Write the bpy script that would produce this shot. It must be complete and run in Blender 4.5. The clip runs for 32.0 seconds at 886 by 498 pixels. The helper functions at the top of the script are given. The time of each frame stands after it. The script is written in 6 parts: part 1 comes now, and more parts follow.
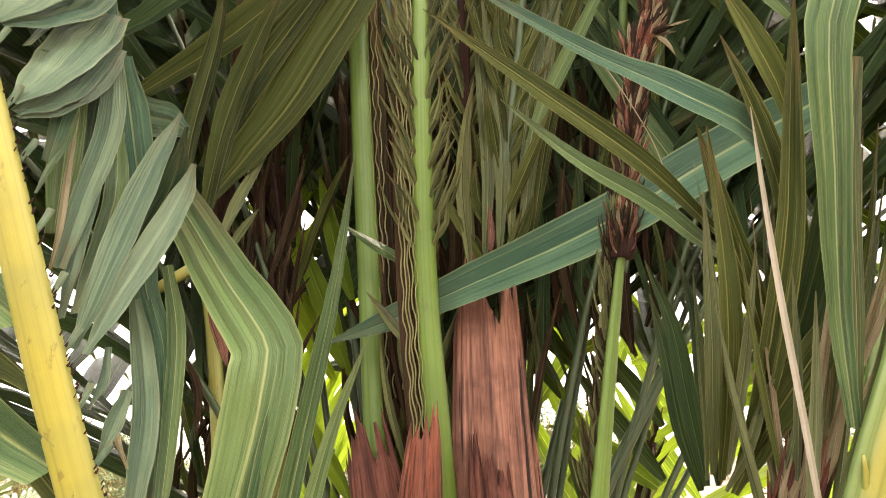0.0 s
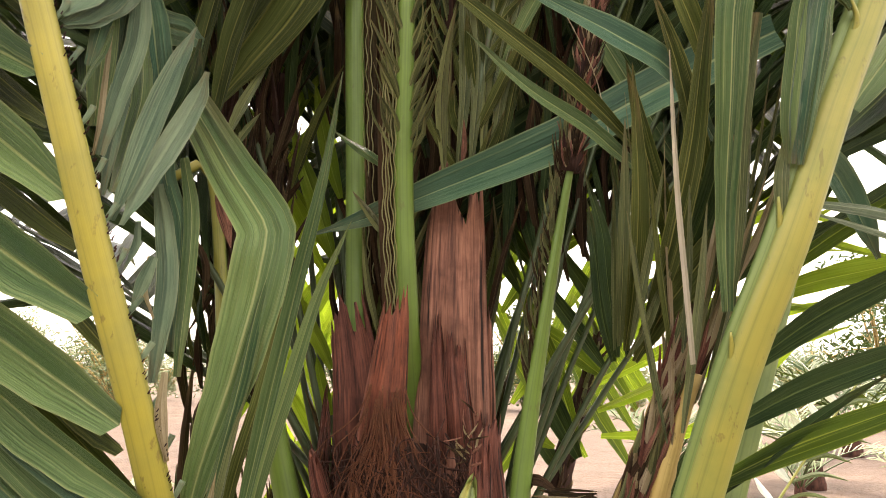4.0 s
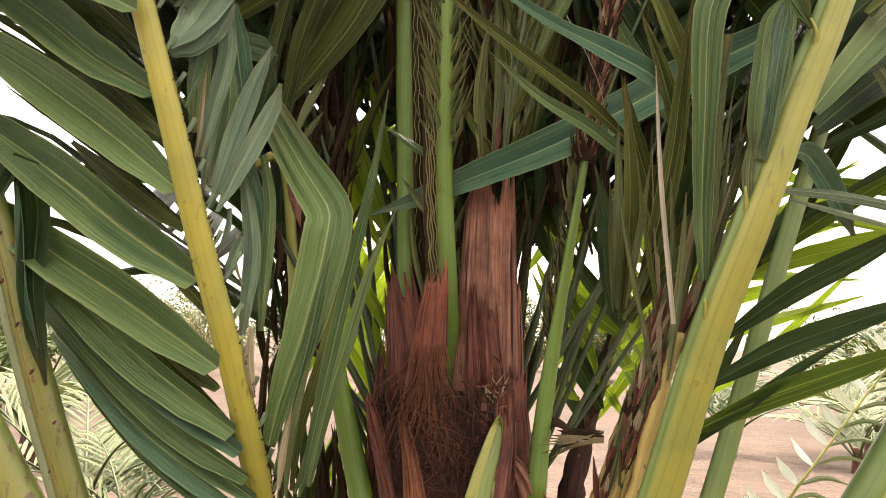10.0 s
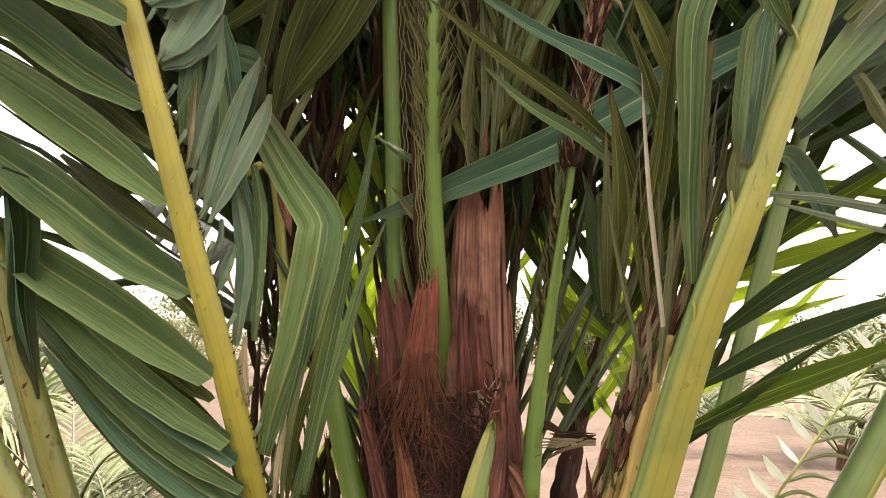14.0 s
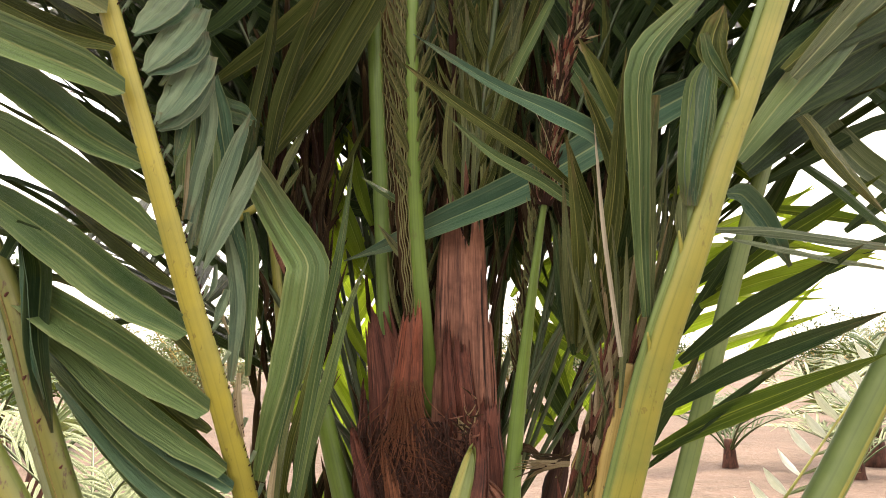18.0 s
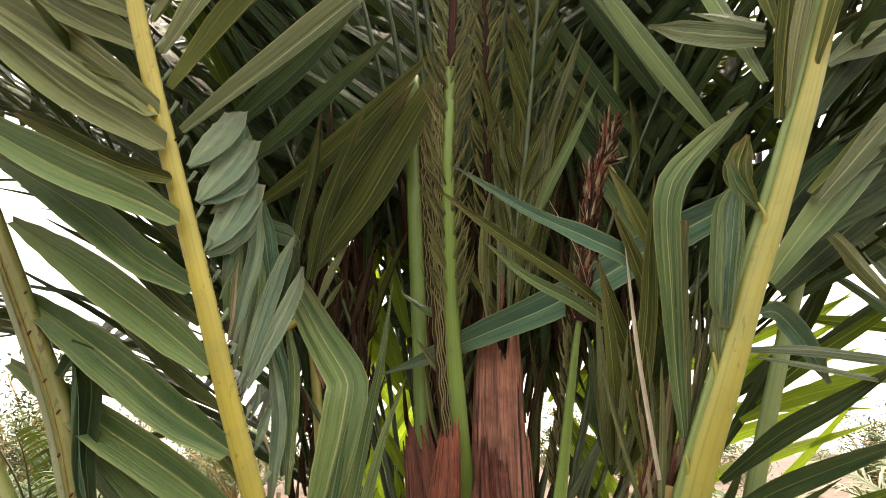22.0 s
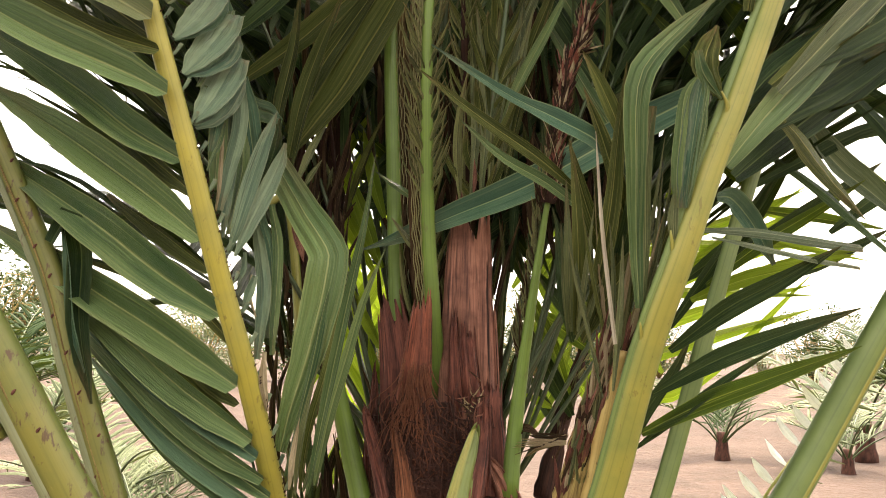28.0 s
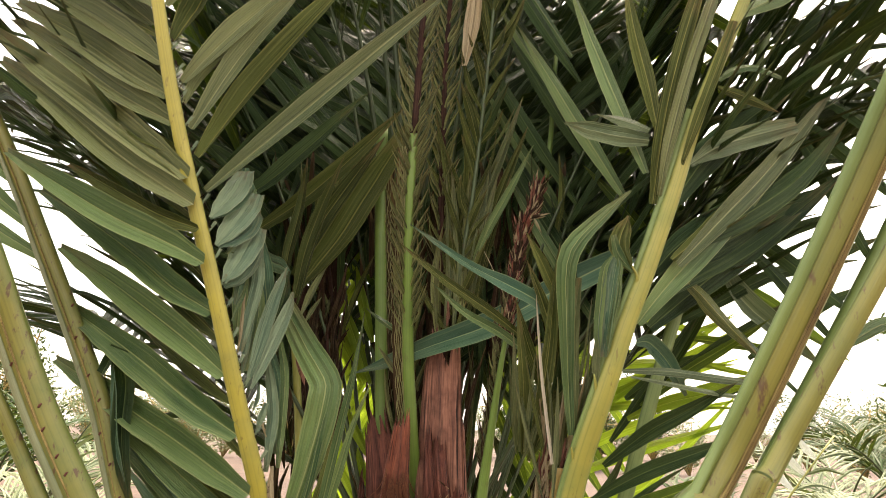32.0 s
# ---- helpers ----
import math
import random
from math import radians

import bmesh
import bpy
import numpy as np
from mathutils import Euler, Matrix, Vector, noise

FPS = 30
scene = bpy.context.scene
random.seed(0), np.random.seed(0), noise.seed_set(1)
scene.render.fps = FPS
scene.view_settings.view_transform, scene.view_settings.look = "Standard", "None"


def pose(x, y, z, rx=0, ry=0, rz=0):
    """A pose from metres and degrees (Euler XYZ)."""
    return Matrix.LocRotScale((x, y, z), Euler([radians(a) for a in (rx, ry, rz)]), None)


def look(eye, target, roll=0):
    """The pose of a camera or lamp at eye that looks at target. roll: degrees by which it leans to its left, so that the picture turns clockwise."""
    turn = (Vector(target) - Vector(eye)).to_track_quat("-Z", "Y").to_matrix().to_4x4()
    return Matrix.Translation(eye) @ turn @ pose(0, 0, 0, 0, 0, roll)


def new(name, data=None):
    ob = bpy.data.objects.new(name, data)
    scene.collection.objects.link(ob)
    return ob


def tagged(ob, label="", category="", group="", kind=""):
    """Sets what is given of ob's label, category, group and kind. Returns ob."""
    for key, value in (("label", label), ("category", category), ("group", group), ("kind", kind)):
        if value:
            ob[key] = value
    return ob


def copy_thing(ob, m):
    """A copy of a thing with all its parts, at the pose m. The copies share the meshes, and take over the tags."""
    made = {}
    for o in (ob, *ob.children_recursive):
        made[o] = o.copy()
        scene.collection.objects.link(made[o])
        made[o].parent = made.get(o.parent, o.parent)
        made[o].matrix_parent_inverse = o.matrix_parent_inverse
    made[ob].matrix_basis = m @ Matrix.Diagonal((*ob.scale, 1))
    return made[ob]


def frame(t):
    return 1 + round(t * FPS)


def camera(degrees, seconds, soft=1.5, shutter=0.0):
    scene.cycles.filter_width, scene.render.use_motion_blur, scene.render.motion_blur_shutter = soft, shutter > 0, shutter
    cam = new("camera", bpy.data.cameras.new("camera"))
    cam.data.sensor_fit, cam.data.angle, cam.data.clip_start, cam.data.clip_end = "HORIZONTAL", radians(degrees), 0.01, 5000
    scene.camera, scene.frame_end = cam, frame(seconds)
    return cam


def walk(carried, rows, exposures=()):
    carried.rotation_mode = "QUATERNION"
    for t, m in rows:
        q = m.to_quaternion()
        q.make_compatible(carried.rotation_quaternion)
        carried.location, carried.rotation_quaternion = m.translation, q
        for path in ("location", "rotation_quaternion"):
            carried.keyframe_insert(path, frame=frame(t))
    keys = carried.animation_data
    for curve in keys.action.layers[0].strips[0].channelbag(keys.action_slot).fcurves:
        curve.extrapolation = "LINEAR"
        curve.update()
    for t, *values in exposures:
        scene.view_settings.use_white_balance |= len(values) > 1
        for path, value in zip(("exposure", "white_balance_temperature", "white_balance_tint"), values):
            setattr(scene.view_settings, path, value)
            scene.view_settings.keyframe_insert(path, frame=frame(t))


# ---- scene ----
cam = camera(59.5, 32.0, 0.9)
# seconds, eye, target, roll
PATH = [
    (0, (-0.052, -1.142, 1.422), (0.079, 0.780, 1.961), -1.84),
    (0.5, (-0.037, -1.170, 1.397), (0.099, 0.764, 1.884), -1.46),
    (1, (-0.036, -1.200, 1.386), (0.097, 0.750, 1.810), -1.23),
    (1.5, (-0.035, -1.235, 1.381), (0.099, 0.718, 1.789), -1.21),
    (2, (-0.027, -1.275, 1.370), (0.113, 0.680, 1.768), -1.18),
    (2.5, (-0.034, -1.305, 1.367), (0.113, 0.657, 1.723), -0.28),
    (3, (-0.029, -1.336, 1.365), (0.118, 0.631, 1.695), 0.08),
    (3.5, (-0.032, -1.327, 1.363), (0.115, 0.642, 1.686), 0.85),
    (5.5, (-0.016, -1.372, 1.346), (0.132, 0.600, 1.639), 0.97),
    (6, (-0.016, -1.403, 1.329), (0.128, 0.572, 1.604), 1.03),
    (6.5, (-0.003, -1.451, 1.326), (0.109, 0.528, 1.590), 1.22),
    (7, (0.020, -1.488, 1.320), (0.074, 0.496, 1.573), 1.56),
    (7.5, (0.036, -1.506, 1.324), (0.052, 0.478, 1.576), 1.63),
    (8, (0.032, -1.549, 1.323), (-0.002, 0.435, 1.573), 1.77),
    (8.5, (0.005, -1.567, 1.327), (-0.034, 0.417, 1.574), 1.74),
    (9, (0.012, -1.590, 1.343), (-0.020, 0.395, 1.589), 1.55),
    (9.5, (0.005, -1.590, 1.342), (-0.030, 0.395, 1.586), 1.56),
    (10, (0.008, -1.572, 1.342), (-0.002, 0.414, 1.581), 1.47),
    (10.5, (0.015, -1.571, 1.345), (0.010, 0.415, 1.582), 1.44),
    (11, (0.015, -1.574, 1.353), (0.019, 0.412, 1.590), 1.26),
    (11.5, (0.009, -1.578, 1.355), (0.015, 0.407, 1.603), 1.14),
    (12, (0.011, -1.581, 1.357), (0.017, 0.402, 1.616), 1.11),
    (12.5, (0.008, -1.581, 1.350), (0.013, 0.402, 1.609), 1.12),
    (13, (0.002, -1.582, 1.347), (0.011, 0.402, 1.599), 1.08),
    (13.5, (-0.007, -1.587, 1.343), (0.015, 0.397, 1.596), 0.94),
    (14, (-0.004, -1.585, 1.345), (0.026, 0.399, 1.596), 0.44),
    (14.5, (-0.010, -1.595, 1.343), (0.020, 0.389, 1.587), 0.46),
    (16.5, (0.036, -1.581, 1.345), (0.060, 0.401, 1.617), 0.52),
    (17, (0.033, -1.612, 1.347), (0.058, 0.368, 1.627), 0.21),
    (17.5, (0.060, -1.670, 1.353), (0.090, 0.309, 1.639), -0.79),
    (18, (0.069, -1.701, 1.375), (0.057, 0.278, 1.662), -0.69),
    (18.5, (0.084, -1.758, 1.400), (0.069, 0.215, 1.728), -0.77),
    (19, (0.094, -1.816, 1.451), (0.070, 0.142, 1.858), -0.82),
    (19.5, (0.089, -1.842, 1.500), (0.018, 0.090, 2.011), -0.62),
    (20, (0.085, -1.835, 1.538), (-0.001, 0.075, 2.124), -0.57),
    (20.5, (0.095, -1.823, 1.539), (0.010, 0.076, 2.159), -0.56),
    (21, (0.093, -1.805, 1.505), (-0.002, 0.094, 2.128), -0.54),
    (21.5, (0.079, -1.774, 1.435), (-0.026, 0.135, 2.022), -0.49),
    (22, (0.071, -1.752, 1.420), (-0.031, 0.177, 1.938), -0.47),
    (22.5, (0.063, -1.731, 1.400), (-0.038, 0.214, 1.856), -0.08),
    (23, (0.050, -1.729, 1.393), (-0.037, 0.223, 1.821), 0.40),
    (23.5, (0.062, -1.725, 1.397), (0.008, 0.228, 1.825), 0.56),
    (24, (0.065, -1.718, 1.400), (0.010, 0.235, 1.825), 0.55),
    (24.5, (0.064, -1.716, 1.411), (0.014, 0.238, 1.832), 0.52),
    (26.5, (0.075, -1.809, 1.390), (0.048, 0.143, 1.826), 0.41),
    (27, (0.060, -1.797, 1.353), (0.020, 0.177, 1.669), 0.59),
    (27.5, (0.054, -1.811, 1.355), (0.042, 0.171, 1.618), 0.56),
    (28, (0.046, -1.825, 1.364), (0.036, 0.158, 1.625), 0.49),
    (28.5, (0.048, -1.846, 1.417), (0.055, 0.130, 1.729), 0.40),
    (29, (0.053, -1.857, 1.455), (0.081, 0.094, 1.896), 0.33),
    (29.5, (0.045, -1.896, 1.473), (0.084, 0.033, 1.998), 0.31),
    (30, (0.040, -1.939, 1.481), (0.089, -0.017, 2.034), 0.28),
    (30.5, (0.042, -2.013, 1.477), (0.134, -0.093, 2.029), 0.03),
    (31, (0.077, -2.120, 1.461), (0.217, -0.202, 2.010), -0.18),
    (31.5, (0.100, -2.203, 1.456), (0.191, -0.270, 1.961), 0.22),
    (32, (0.094, -2.253, 1.455), (0.096, -0.304, 1.908), 1.01),
]
EXPOSURES = [(0.0, 3.08, 7500, 14), (1.0, 2.5, 7500, 14), (2.0, 2.6, 7500, 14), (3.0, 2.52, 7500, 14), (6.0, 2.33, 7500, 14), (16.0, 2.22, 7500, 14), (24.0, 2.24, 7500, 14), (32.0, 2.16, 7500, 14)]
walk(cam, [(t, look(eye, target, roll)) for t, eye, target, roll in PATH], EXPOSURES)

world = bpy.data.worlds.new("world")
scene.world = world
world.use_nodes = True
SUN_EL, SUN_AZ = radians(64), radians(25)
sky = world.node_tree.nodes.new("ShaderNodeTexSky")
sky.sky_type, sky.sun_disc, sky.sun_elevation, sky.sun_rotation = "NISHITA", False, SUN_EL, SUN_AZ
sky.dust_density, sky.air_density = 6.0, 0.7
backdrop = world.node_tree.nodes["Background"]
haze = world.node_tree.nodes.new("ShaderNodeVectorMath")
haze.operation = "ADD"
haze.inputs[1].default_value = (4.4, 4.3, 4.0)
world.node_tree.links.new(sky.outputs[0], haze.inputs[0])
world.node_tree.links.new(haze.outputs[0], backdrop.inputs[0])
backdrop.inputs[1].default_value = 0.10
sun = new("sun", bpy.data.lights.new("sun", "SUN"))
sun.data.energy, sun.data.angle, sun.data.color = 2.7, radians(20), (1.0, 0.93, 0.8)
to_sun = Vector((math.sin(SUN_AZ) * math.cos(SUN_EL), math.cos(SUN_AZ) * math.cos(SUN_EL), math.sin(SUN_EL)))
sun.matrix_world = look(to_sun * 20, (0, 0, 0))

# ---- materials ----
class Nodes:
    """A material's node tree with short calls."""
    def __init__(self, name):
        self.mat = bpy.data.materials.new(name)
        self.mat.use_nodes = True
        self.t = self.mat.node_tree
        self.bsdf = self.t.nodes["Principled BSDF"]
        self.out = self.t.nodes["Material Output"]

    def node(self, kind, **sets):
        n = self.t.nodes.new(kind)
        for key, value in sets.items():
            if key == "op":
                n.operation = value
            elif key == "dims":
                n.noise_dimensions = value
        return n

    def link(self, a, b):
        self.t.links.new(a, b)

    def put(self, socket, value):
        if isinstance(value, (int, float)):
            socket.default_value = value
        elif isinstance(value, tuple):
            socket.default_value = (*value, 1.0) if len(value) == 3 and socket.type == "RGBA" else value
        else:
            self.link(value, socket)

    def math(self, op, a, b=0.0, c=0.0):
        n = self.node("ShaderNodeMath", op=op)
        self.put(n.inputs[0], a), self.put(n.inputs[1], b), self.put(n.inputs[2], c)
        return n.outputs[0]

    def mix(self, f, a, b):
        n = self.t.nodes.new("ShaderNodeMix")
        n.data_type = "RGBA"
        self.put(n.inputs[0], f), self.put(n.inputs[6], a), self.put(n.inputs[7], b)
        return n.outputs[2]

    def range(self, v, a, b, c=0.0, d=1.0):
        n = self.t.nodes.new("ShaderNodeMapRange")
        for s, x in zip(n.inputs, (v, a, b, c, d)):
            self.put(s, x)
        return n.outputs[0]

    def noise(self, where, scale, detail=4.0, rough=0.6):
        n = self.t.nodes.new("ShaderNodeTexNoise")
        self.put(n.inputs["Vector"], where)
        n.inputs["Scale"].default_value, n.inputs["Detail"].default_value, n.inputs["Roughness"].default_value = scale, detail, rough
        return n.outputs[0]

    def scaled(self, where, sx, sy, sz):
        n = self.t.nodes.new("ShaderNodeMapping")
        self.put(n.inputs[0], where)
        n.inputs["Scale"].default_value = (sx, sy, sz)
        return n.outputs[0]

    def coords(self):
        n = self.t.nodes.new("ShaderNodeTexCoord")
        return n.outputs["UV"], n.outputs["Object"]

    def uv(self):
        u = self.coords()[0]
        s = self.t.nodes.new("ShaderNodeSeparateXYZ")
        self.link(u, s.inputs[0])
        return u, s.outputs[0], s.outputs[1]

    def random(self):
        return self.t.nodes.new("ShaderNodeObjectInfo").outputs["Random"]

    def bump(self, height, strength, distance=0.002):
        n = self.t.nodes.new("ShaderNodeBump")
        n.inputs["Strength"].default_value, n.inputs["Distance"].default_value = strength, distance
        self.link(height, n.inputs["Height"])
        self.link(n.outputs[0], self.bsdf.inputs["Normal"])
        return n.outputs[0]

    def base(self, colour, rough=0.5):
        self.put(self.bsdf.inputs["Base Color"], colour)
        self.put(self.bsdf.inputs["Roughness"], rough)


def leaf_material(name, dark, light, rib, clear=0.25, dry=0.25, rough=0.42, midrib=0.75, stripe=1.0, gloss=0.3):
    """A palm leaflet: pale midrib, fine veins along it, paler margins, dry tip and specks, with fold shading painted on
    its two sides.
    """
    m = Nodes(name)
    uv, u, v = m.uv()
    rnd = m.random()
    side = m.math("ABSOLUTE", m.math("SUBTRACT", u, 0.5))
    shifted = m.t.nodes.new("ShaderNodeVectorMath")
    shifted.operation = "ADD"
    m.link(uv, shifted.inputs[0])
    m.link(m.math("MULTIPLY", rnd, 40.0), shifted.inputs[1])
    coarse = m.noise(m.scaled(shifted.outputs[0], 17.0, 0.9, 1.0), 1.0, 3.0)
    fine = m.noise(m.scaled(shifted.outputs[0], 85.0, 2.6, 1.0), 1.0, 2.0)
    veins = m.math("ADD", m.math("MULTIPLY", coarse, 0.6), m.math("MULTIPLY", fine, 0.4))
    cloud = m.noise(m.scaled(shifted.outputs[0], 2.0, 3.0, 1.0), 1.0, 3.0)
    stain = m.noise(m.scaled(shifted.outputs[0], 3.0, 7.0, 1.0), 1.0, 5.0)
    speck = m.noise(m.scaled(shifted.outputs[0], 14.0, 60.0, 1.0), 1.0, 2.0)
    tone = m.math("ADD", m.math("MULTIPLY", stain, 0.8), m.math("MULTIPLY", m.math("SUBTRACT", rnd, 0.5), 0.7))
    col = m.mix(m.range(tone, 0.1, 0.75), dark, light)
    col = m.mix(m.range(cloud, 0.42, 0.66, 0.0, 0.5), col, tuple(0.75 * c + g for c, g in zip(light, (0.045, 0.05, 0.022))))
    # painted fold shading: lighter on one side of the midrib, darker on the other
    lit_half = m.range(u, 0.485, 0.515, 1.0, 0.0)
    col = m.mix(m.math("MULTIPLY", lit_half, m.range(rnd, 0.0, 1.0, 0.15, 0.5)), col, tuple(1.2 * c for c in light))
    col = m.mix(m.math("MULTIPLY", m.math("SUBTRACT", 1.0, lit_half), m.range(stain, 0.3, 0.7, 0.2, 0.5)), col, dark)
    col = m.mix(m.range(veins, 0.53, 0.62, 0.0, 0.42 * stripe), col, rib)
    col = m.mix(m.range(veins, 0.47, 0.37, 0.0, 0.75 * stripe), col, tuple(c * 0.4 for c in dark))
    wide = m.range(v, 0.0, 0.9, 0.042, 0.018)
    col = m.mix(m.math("MULTIPLY", m.range(m.math("DIVIDE", side, wide), 0.45, 1.0, 1.0, 0.0), midrib), col, rib)
    col = m.mix(m.range(side, 0.455, 0.495, 0.0, 0.5), col, rib)
    worn = m.math("MULTIPLY", m.range(v, 0.72, 1.0), m.range(stain, 0.42, 0.62))
    col = m.mix(m.math("MULTIPLY", worn, dry * 2.4), col, (0.2, 0.13, 0.06))
    col = m.mix(m.math("MULTIPLY", m.range(speck, 0.68, 0.74), dry), col, (0.06, 0.035, 0.015))
    m.base(col, m.range(stain, 0.3, 0.7, rough - 0.06, rough + 0.16))
    m.bsdf.inputs["Specular IOR Level"].default_value = gloss
    normal = m.bump(veins, 0.9, 0.006)
    clear_node = m.t.nodes.new("ShaderNodeBsdfTranslucent")
    m.link(m.mix(0.6, col, (0.26, 0.38, 0.015)), clear_node.inputs[0])
    m.link(normal, clear_node.inputs["Normal"])
    mixer = m.t.nodes.new("ShaderNodeMixShader")
    mixer.inputs[0].default_value = clear
    m.link(m.bsdf.outputs[0], mixer.inputs[1]), m.link(clear_node.outputs[0], mixer.inputs[2])
    m.link(mixer.outputs[0], m.out.inputs[0])
    return m.mat


def stalk_material(name, face, edge, spots=0.5, rough=0.45):
    """A leaf stalk: smooth skin with long faint streaks, blotches, brown scars and specks."""
    m = Nodes(name)
    uv, u, v = m.uv()
    obj = m.coords()[1]
    streak = m.noise(m.scaled(uv, 26.0, 1.2, 1.0), 1.0, 3.0)
    blotch = m.noise(obj, 9.0, 5.0)
    scar = m.noise(m.scaled(obj, 60.0, 60.0, 22.0), 1.0, 4.0, 0.7)
    front = m.math("SINE", m.math("MULTIPLY", u, 6.2832))
    col = m.mix(m.range(front, 0.1, 0.75), edge, face)
    col = m.mix(m.range(blotch, 0.4, 0.7, 0.0, 0.7), col, edge)
    col = m.mix(m.range(streak, 0.5, 0.72, 0.0, 0.5), col, tuple(c * 0.55 for c in edge))
    col = m.mix(m.math("MULTIPLY", m.range(scar, 0.63 - 0.06 * spots, 0.70 - 0.06 * spots), spots), col, (0.09, 0.045, 0.02))
    m.base(col, m.range(blotch, 0.3, 0.7, rough - 0.08, rough + 0.14))
    m.bump(m.math("ADD", streak, m.math("MULTIPLY", scar, 0.5)), 0.3, 0.002)
    return m.mat


def fibre_material(name, low, high, streaks=50.0, rough=0.8, bump=0.8):
    """Dry brown sheath or fibre: long torn streaks over larger patches."""
    m = Nodes(name)
    uv, u, v = m.uv()
    obj = m.coords()[1]
    streak = m.noise(m.scaled(uv, streaks, 2.2, 1.0), 1.0, 6.0, 0.7)
    patch = m.noise(obj, 14.0, 5.0)
    col = m.mix(m.range(streak, 0.34, 0.66), low, high)
    col = m.mix(m.range(patch, 0.45, 0.72, 0.0, 0.75), col, low)
    crack = m.noise(m.scaled(uv, streaks * 0.4, 1.3, 1.0), 1.0, 4.0)
    col = m.mix(m.range(crack, 0.56, 0.62), col, (0.02, 0.009, 0.006))
    col = m.mix(m.range(crack, 0.44, 0.36, 0.0, 0.6), col, tuple(min(1.0, c * 1.35) for c in high))
    m.base(col, rough)
    m.bsdf.inputs["Specular IOR Level"].default_value = 0.25
    m.bump(m.math("ADD", streak, crack), bump, 0.004)
    return m.mat


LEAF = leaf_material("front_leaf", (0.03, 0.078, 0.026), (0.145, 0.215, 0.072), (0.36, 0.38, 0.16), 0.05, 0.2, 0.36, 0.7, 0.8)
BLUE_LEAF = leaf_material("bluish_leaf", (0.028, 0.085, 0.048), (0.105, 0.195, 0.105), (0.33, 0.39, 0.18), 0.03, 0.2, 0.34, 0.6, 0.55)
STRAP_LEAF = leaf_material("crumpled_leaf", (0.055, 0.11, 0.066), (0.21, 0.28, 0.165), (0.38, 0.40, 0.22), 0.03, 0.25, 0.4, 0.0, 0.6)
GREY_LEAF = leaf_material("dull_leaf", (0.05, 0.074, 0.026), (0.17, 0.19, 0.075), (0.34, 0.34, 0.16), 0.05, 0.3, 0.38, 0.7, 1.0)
# lit copy of the leaf: sunlight put into a bright yellow-green base
LIT_LEAF = leaf_material("sun_painted_leaf", (0.14, 0.24, 0.02), (0.3, 0.42, 0.04), (0.45, 0.55, 0.1), 0.6, 0.15)
OLIVE_LEAF = leaf_material("olive_leaf", (0.026, 0.038, 0.010), (0.09, 0.108, 0.028), (0.30, 0.28, 0.09), 0.05, 0.4, gloss=0.1)
# back and inner leaves: the crown's shade is put into a darker green
BACK_LEAF = leaf_material("shade_painted_leaf", (0.010, 0.027, 0.011), (0.042, 0.075, 0.027), (0.12, 0.16, 0.055), 0.05, 0.25, gloss=0.1)
PALE_LEAF = leaf_material("pale_leaf", (0.055, 0.085, 0.036), (0.16, 0.20, 0.10), (0.30, 0.33, 0.18), 0.06, 0.2, 0.5)
# waxy silvery leaf, with sun glare put into its near-white base colour
GLARE_LEAF = leaf_material("glare_painted_leaf", (0.5, 0.53, 0.46), (0.72, 0.74, 0.68), (0.7, 0.72, 0.66), 0.1, 0.1, 0.35, 0.3, 0.4)
# lit copy of the back leaf: backlight put into bright ribs and translucency
BACKLIT_LEAF = leaf_material("backlit_toned_leaf", (0.014, 0.036, 0.012), (0.05, 0.095, 0.024), (0.34, 0.40, 0.08), 0.34, 0.2, 0.42, 0.8, gloss=0.1)
DRY_LEAF = leaf_material("dry_leaf", (0.28, 0.2, 0.1), (0.5, 0.4, 0.25), (0.55, 0.45, 0.3), 0.15, 0.6, 0.7)
SPEAR_PALE = stalk_material("pale_rib", (0.28, 0.26, 0.10), (0.16, 0.15, 0.06), 0.3)
# brown-olive hue of its own, darkened further with painted crown shade
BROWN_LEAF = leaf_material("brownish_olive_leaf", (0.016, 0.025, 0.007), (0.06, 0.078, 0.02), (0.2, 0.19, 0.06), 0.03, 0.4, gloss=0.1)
PEELED = stalk_material("peeled_stalk", (0.5, 0.37, 0.13), (0.36, 0.24, 0.07), 0.8)
STRAW = leaf_material("straw", (0.42, 0.35, 0.24), (0.62, 0.54, 0.4), (0.66, 0.6, 0.46), 0.1, 0.2, 0.6, 0.1, 0.4)
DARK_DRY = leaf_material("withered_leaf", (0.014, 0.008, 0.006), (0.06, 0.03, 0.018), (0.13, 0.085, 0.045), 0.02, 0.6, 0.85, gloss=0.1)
SPEAR_LEAF = leaf_material("young_leaf", (0.04, 0.045, 0.014), (0.26, 0.27, 0.10), (0.025, 0.012, 0.01), 0.1, 0.6, 0.5, 0.9)
YELLOW_STALK = stalk_material("yellow_stalk", (0.37, 0.315, 0.045), (0.25, 0.235, 0.05), 0.45)
LIME_STALK = stalk_material("yellow_green_stalk", (0.29, 0.265, 0.05), (0.15, 0.19, 0.04), 0.4)
PALE_STALK = stalk_material("pale_stalk", (0.20, 0.21, 0.10), (0.13, 0.16, 0.07), 0.6)
FRESH_STALK = stalk_material("light_green_stalk", (0.16, 0.215, 0.055), (0.10, 0.155, 0.04), 0.15)
# green stalk with the crown's shade painted into its colour
SHADED_STALK = stalk_material("shade_painted_stalk", (0.055, 0.085, 0.025), (0.04, 0.06, 0.018), 0.5)
GREEN_STALK = stalk_material("green_stalk", (0.13, 0.21, 0.032), (0.10, 0.16, 0.03), 0.25)
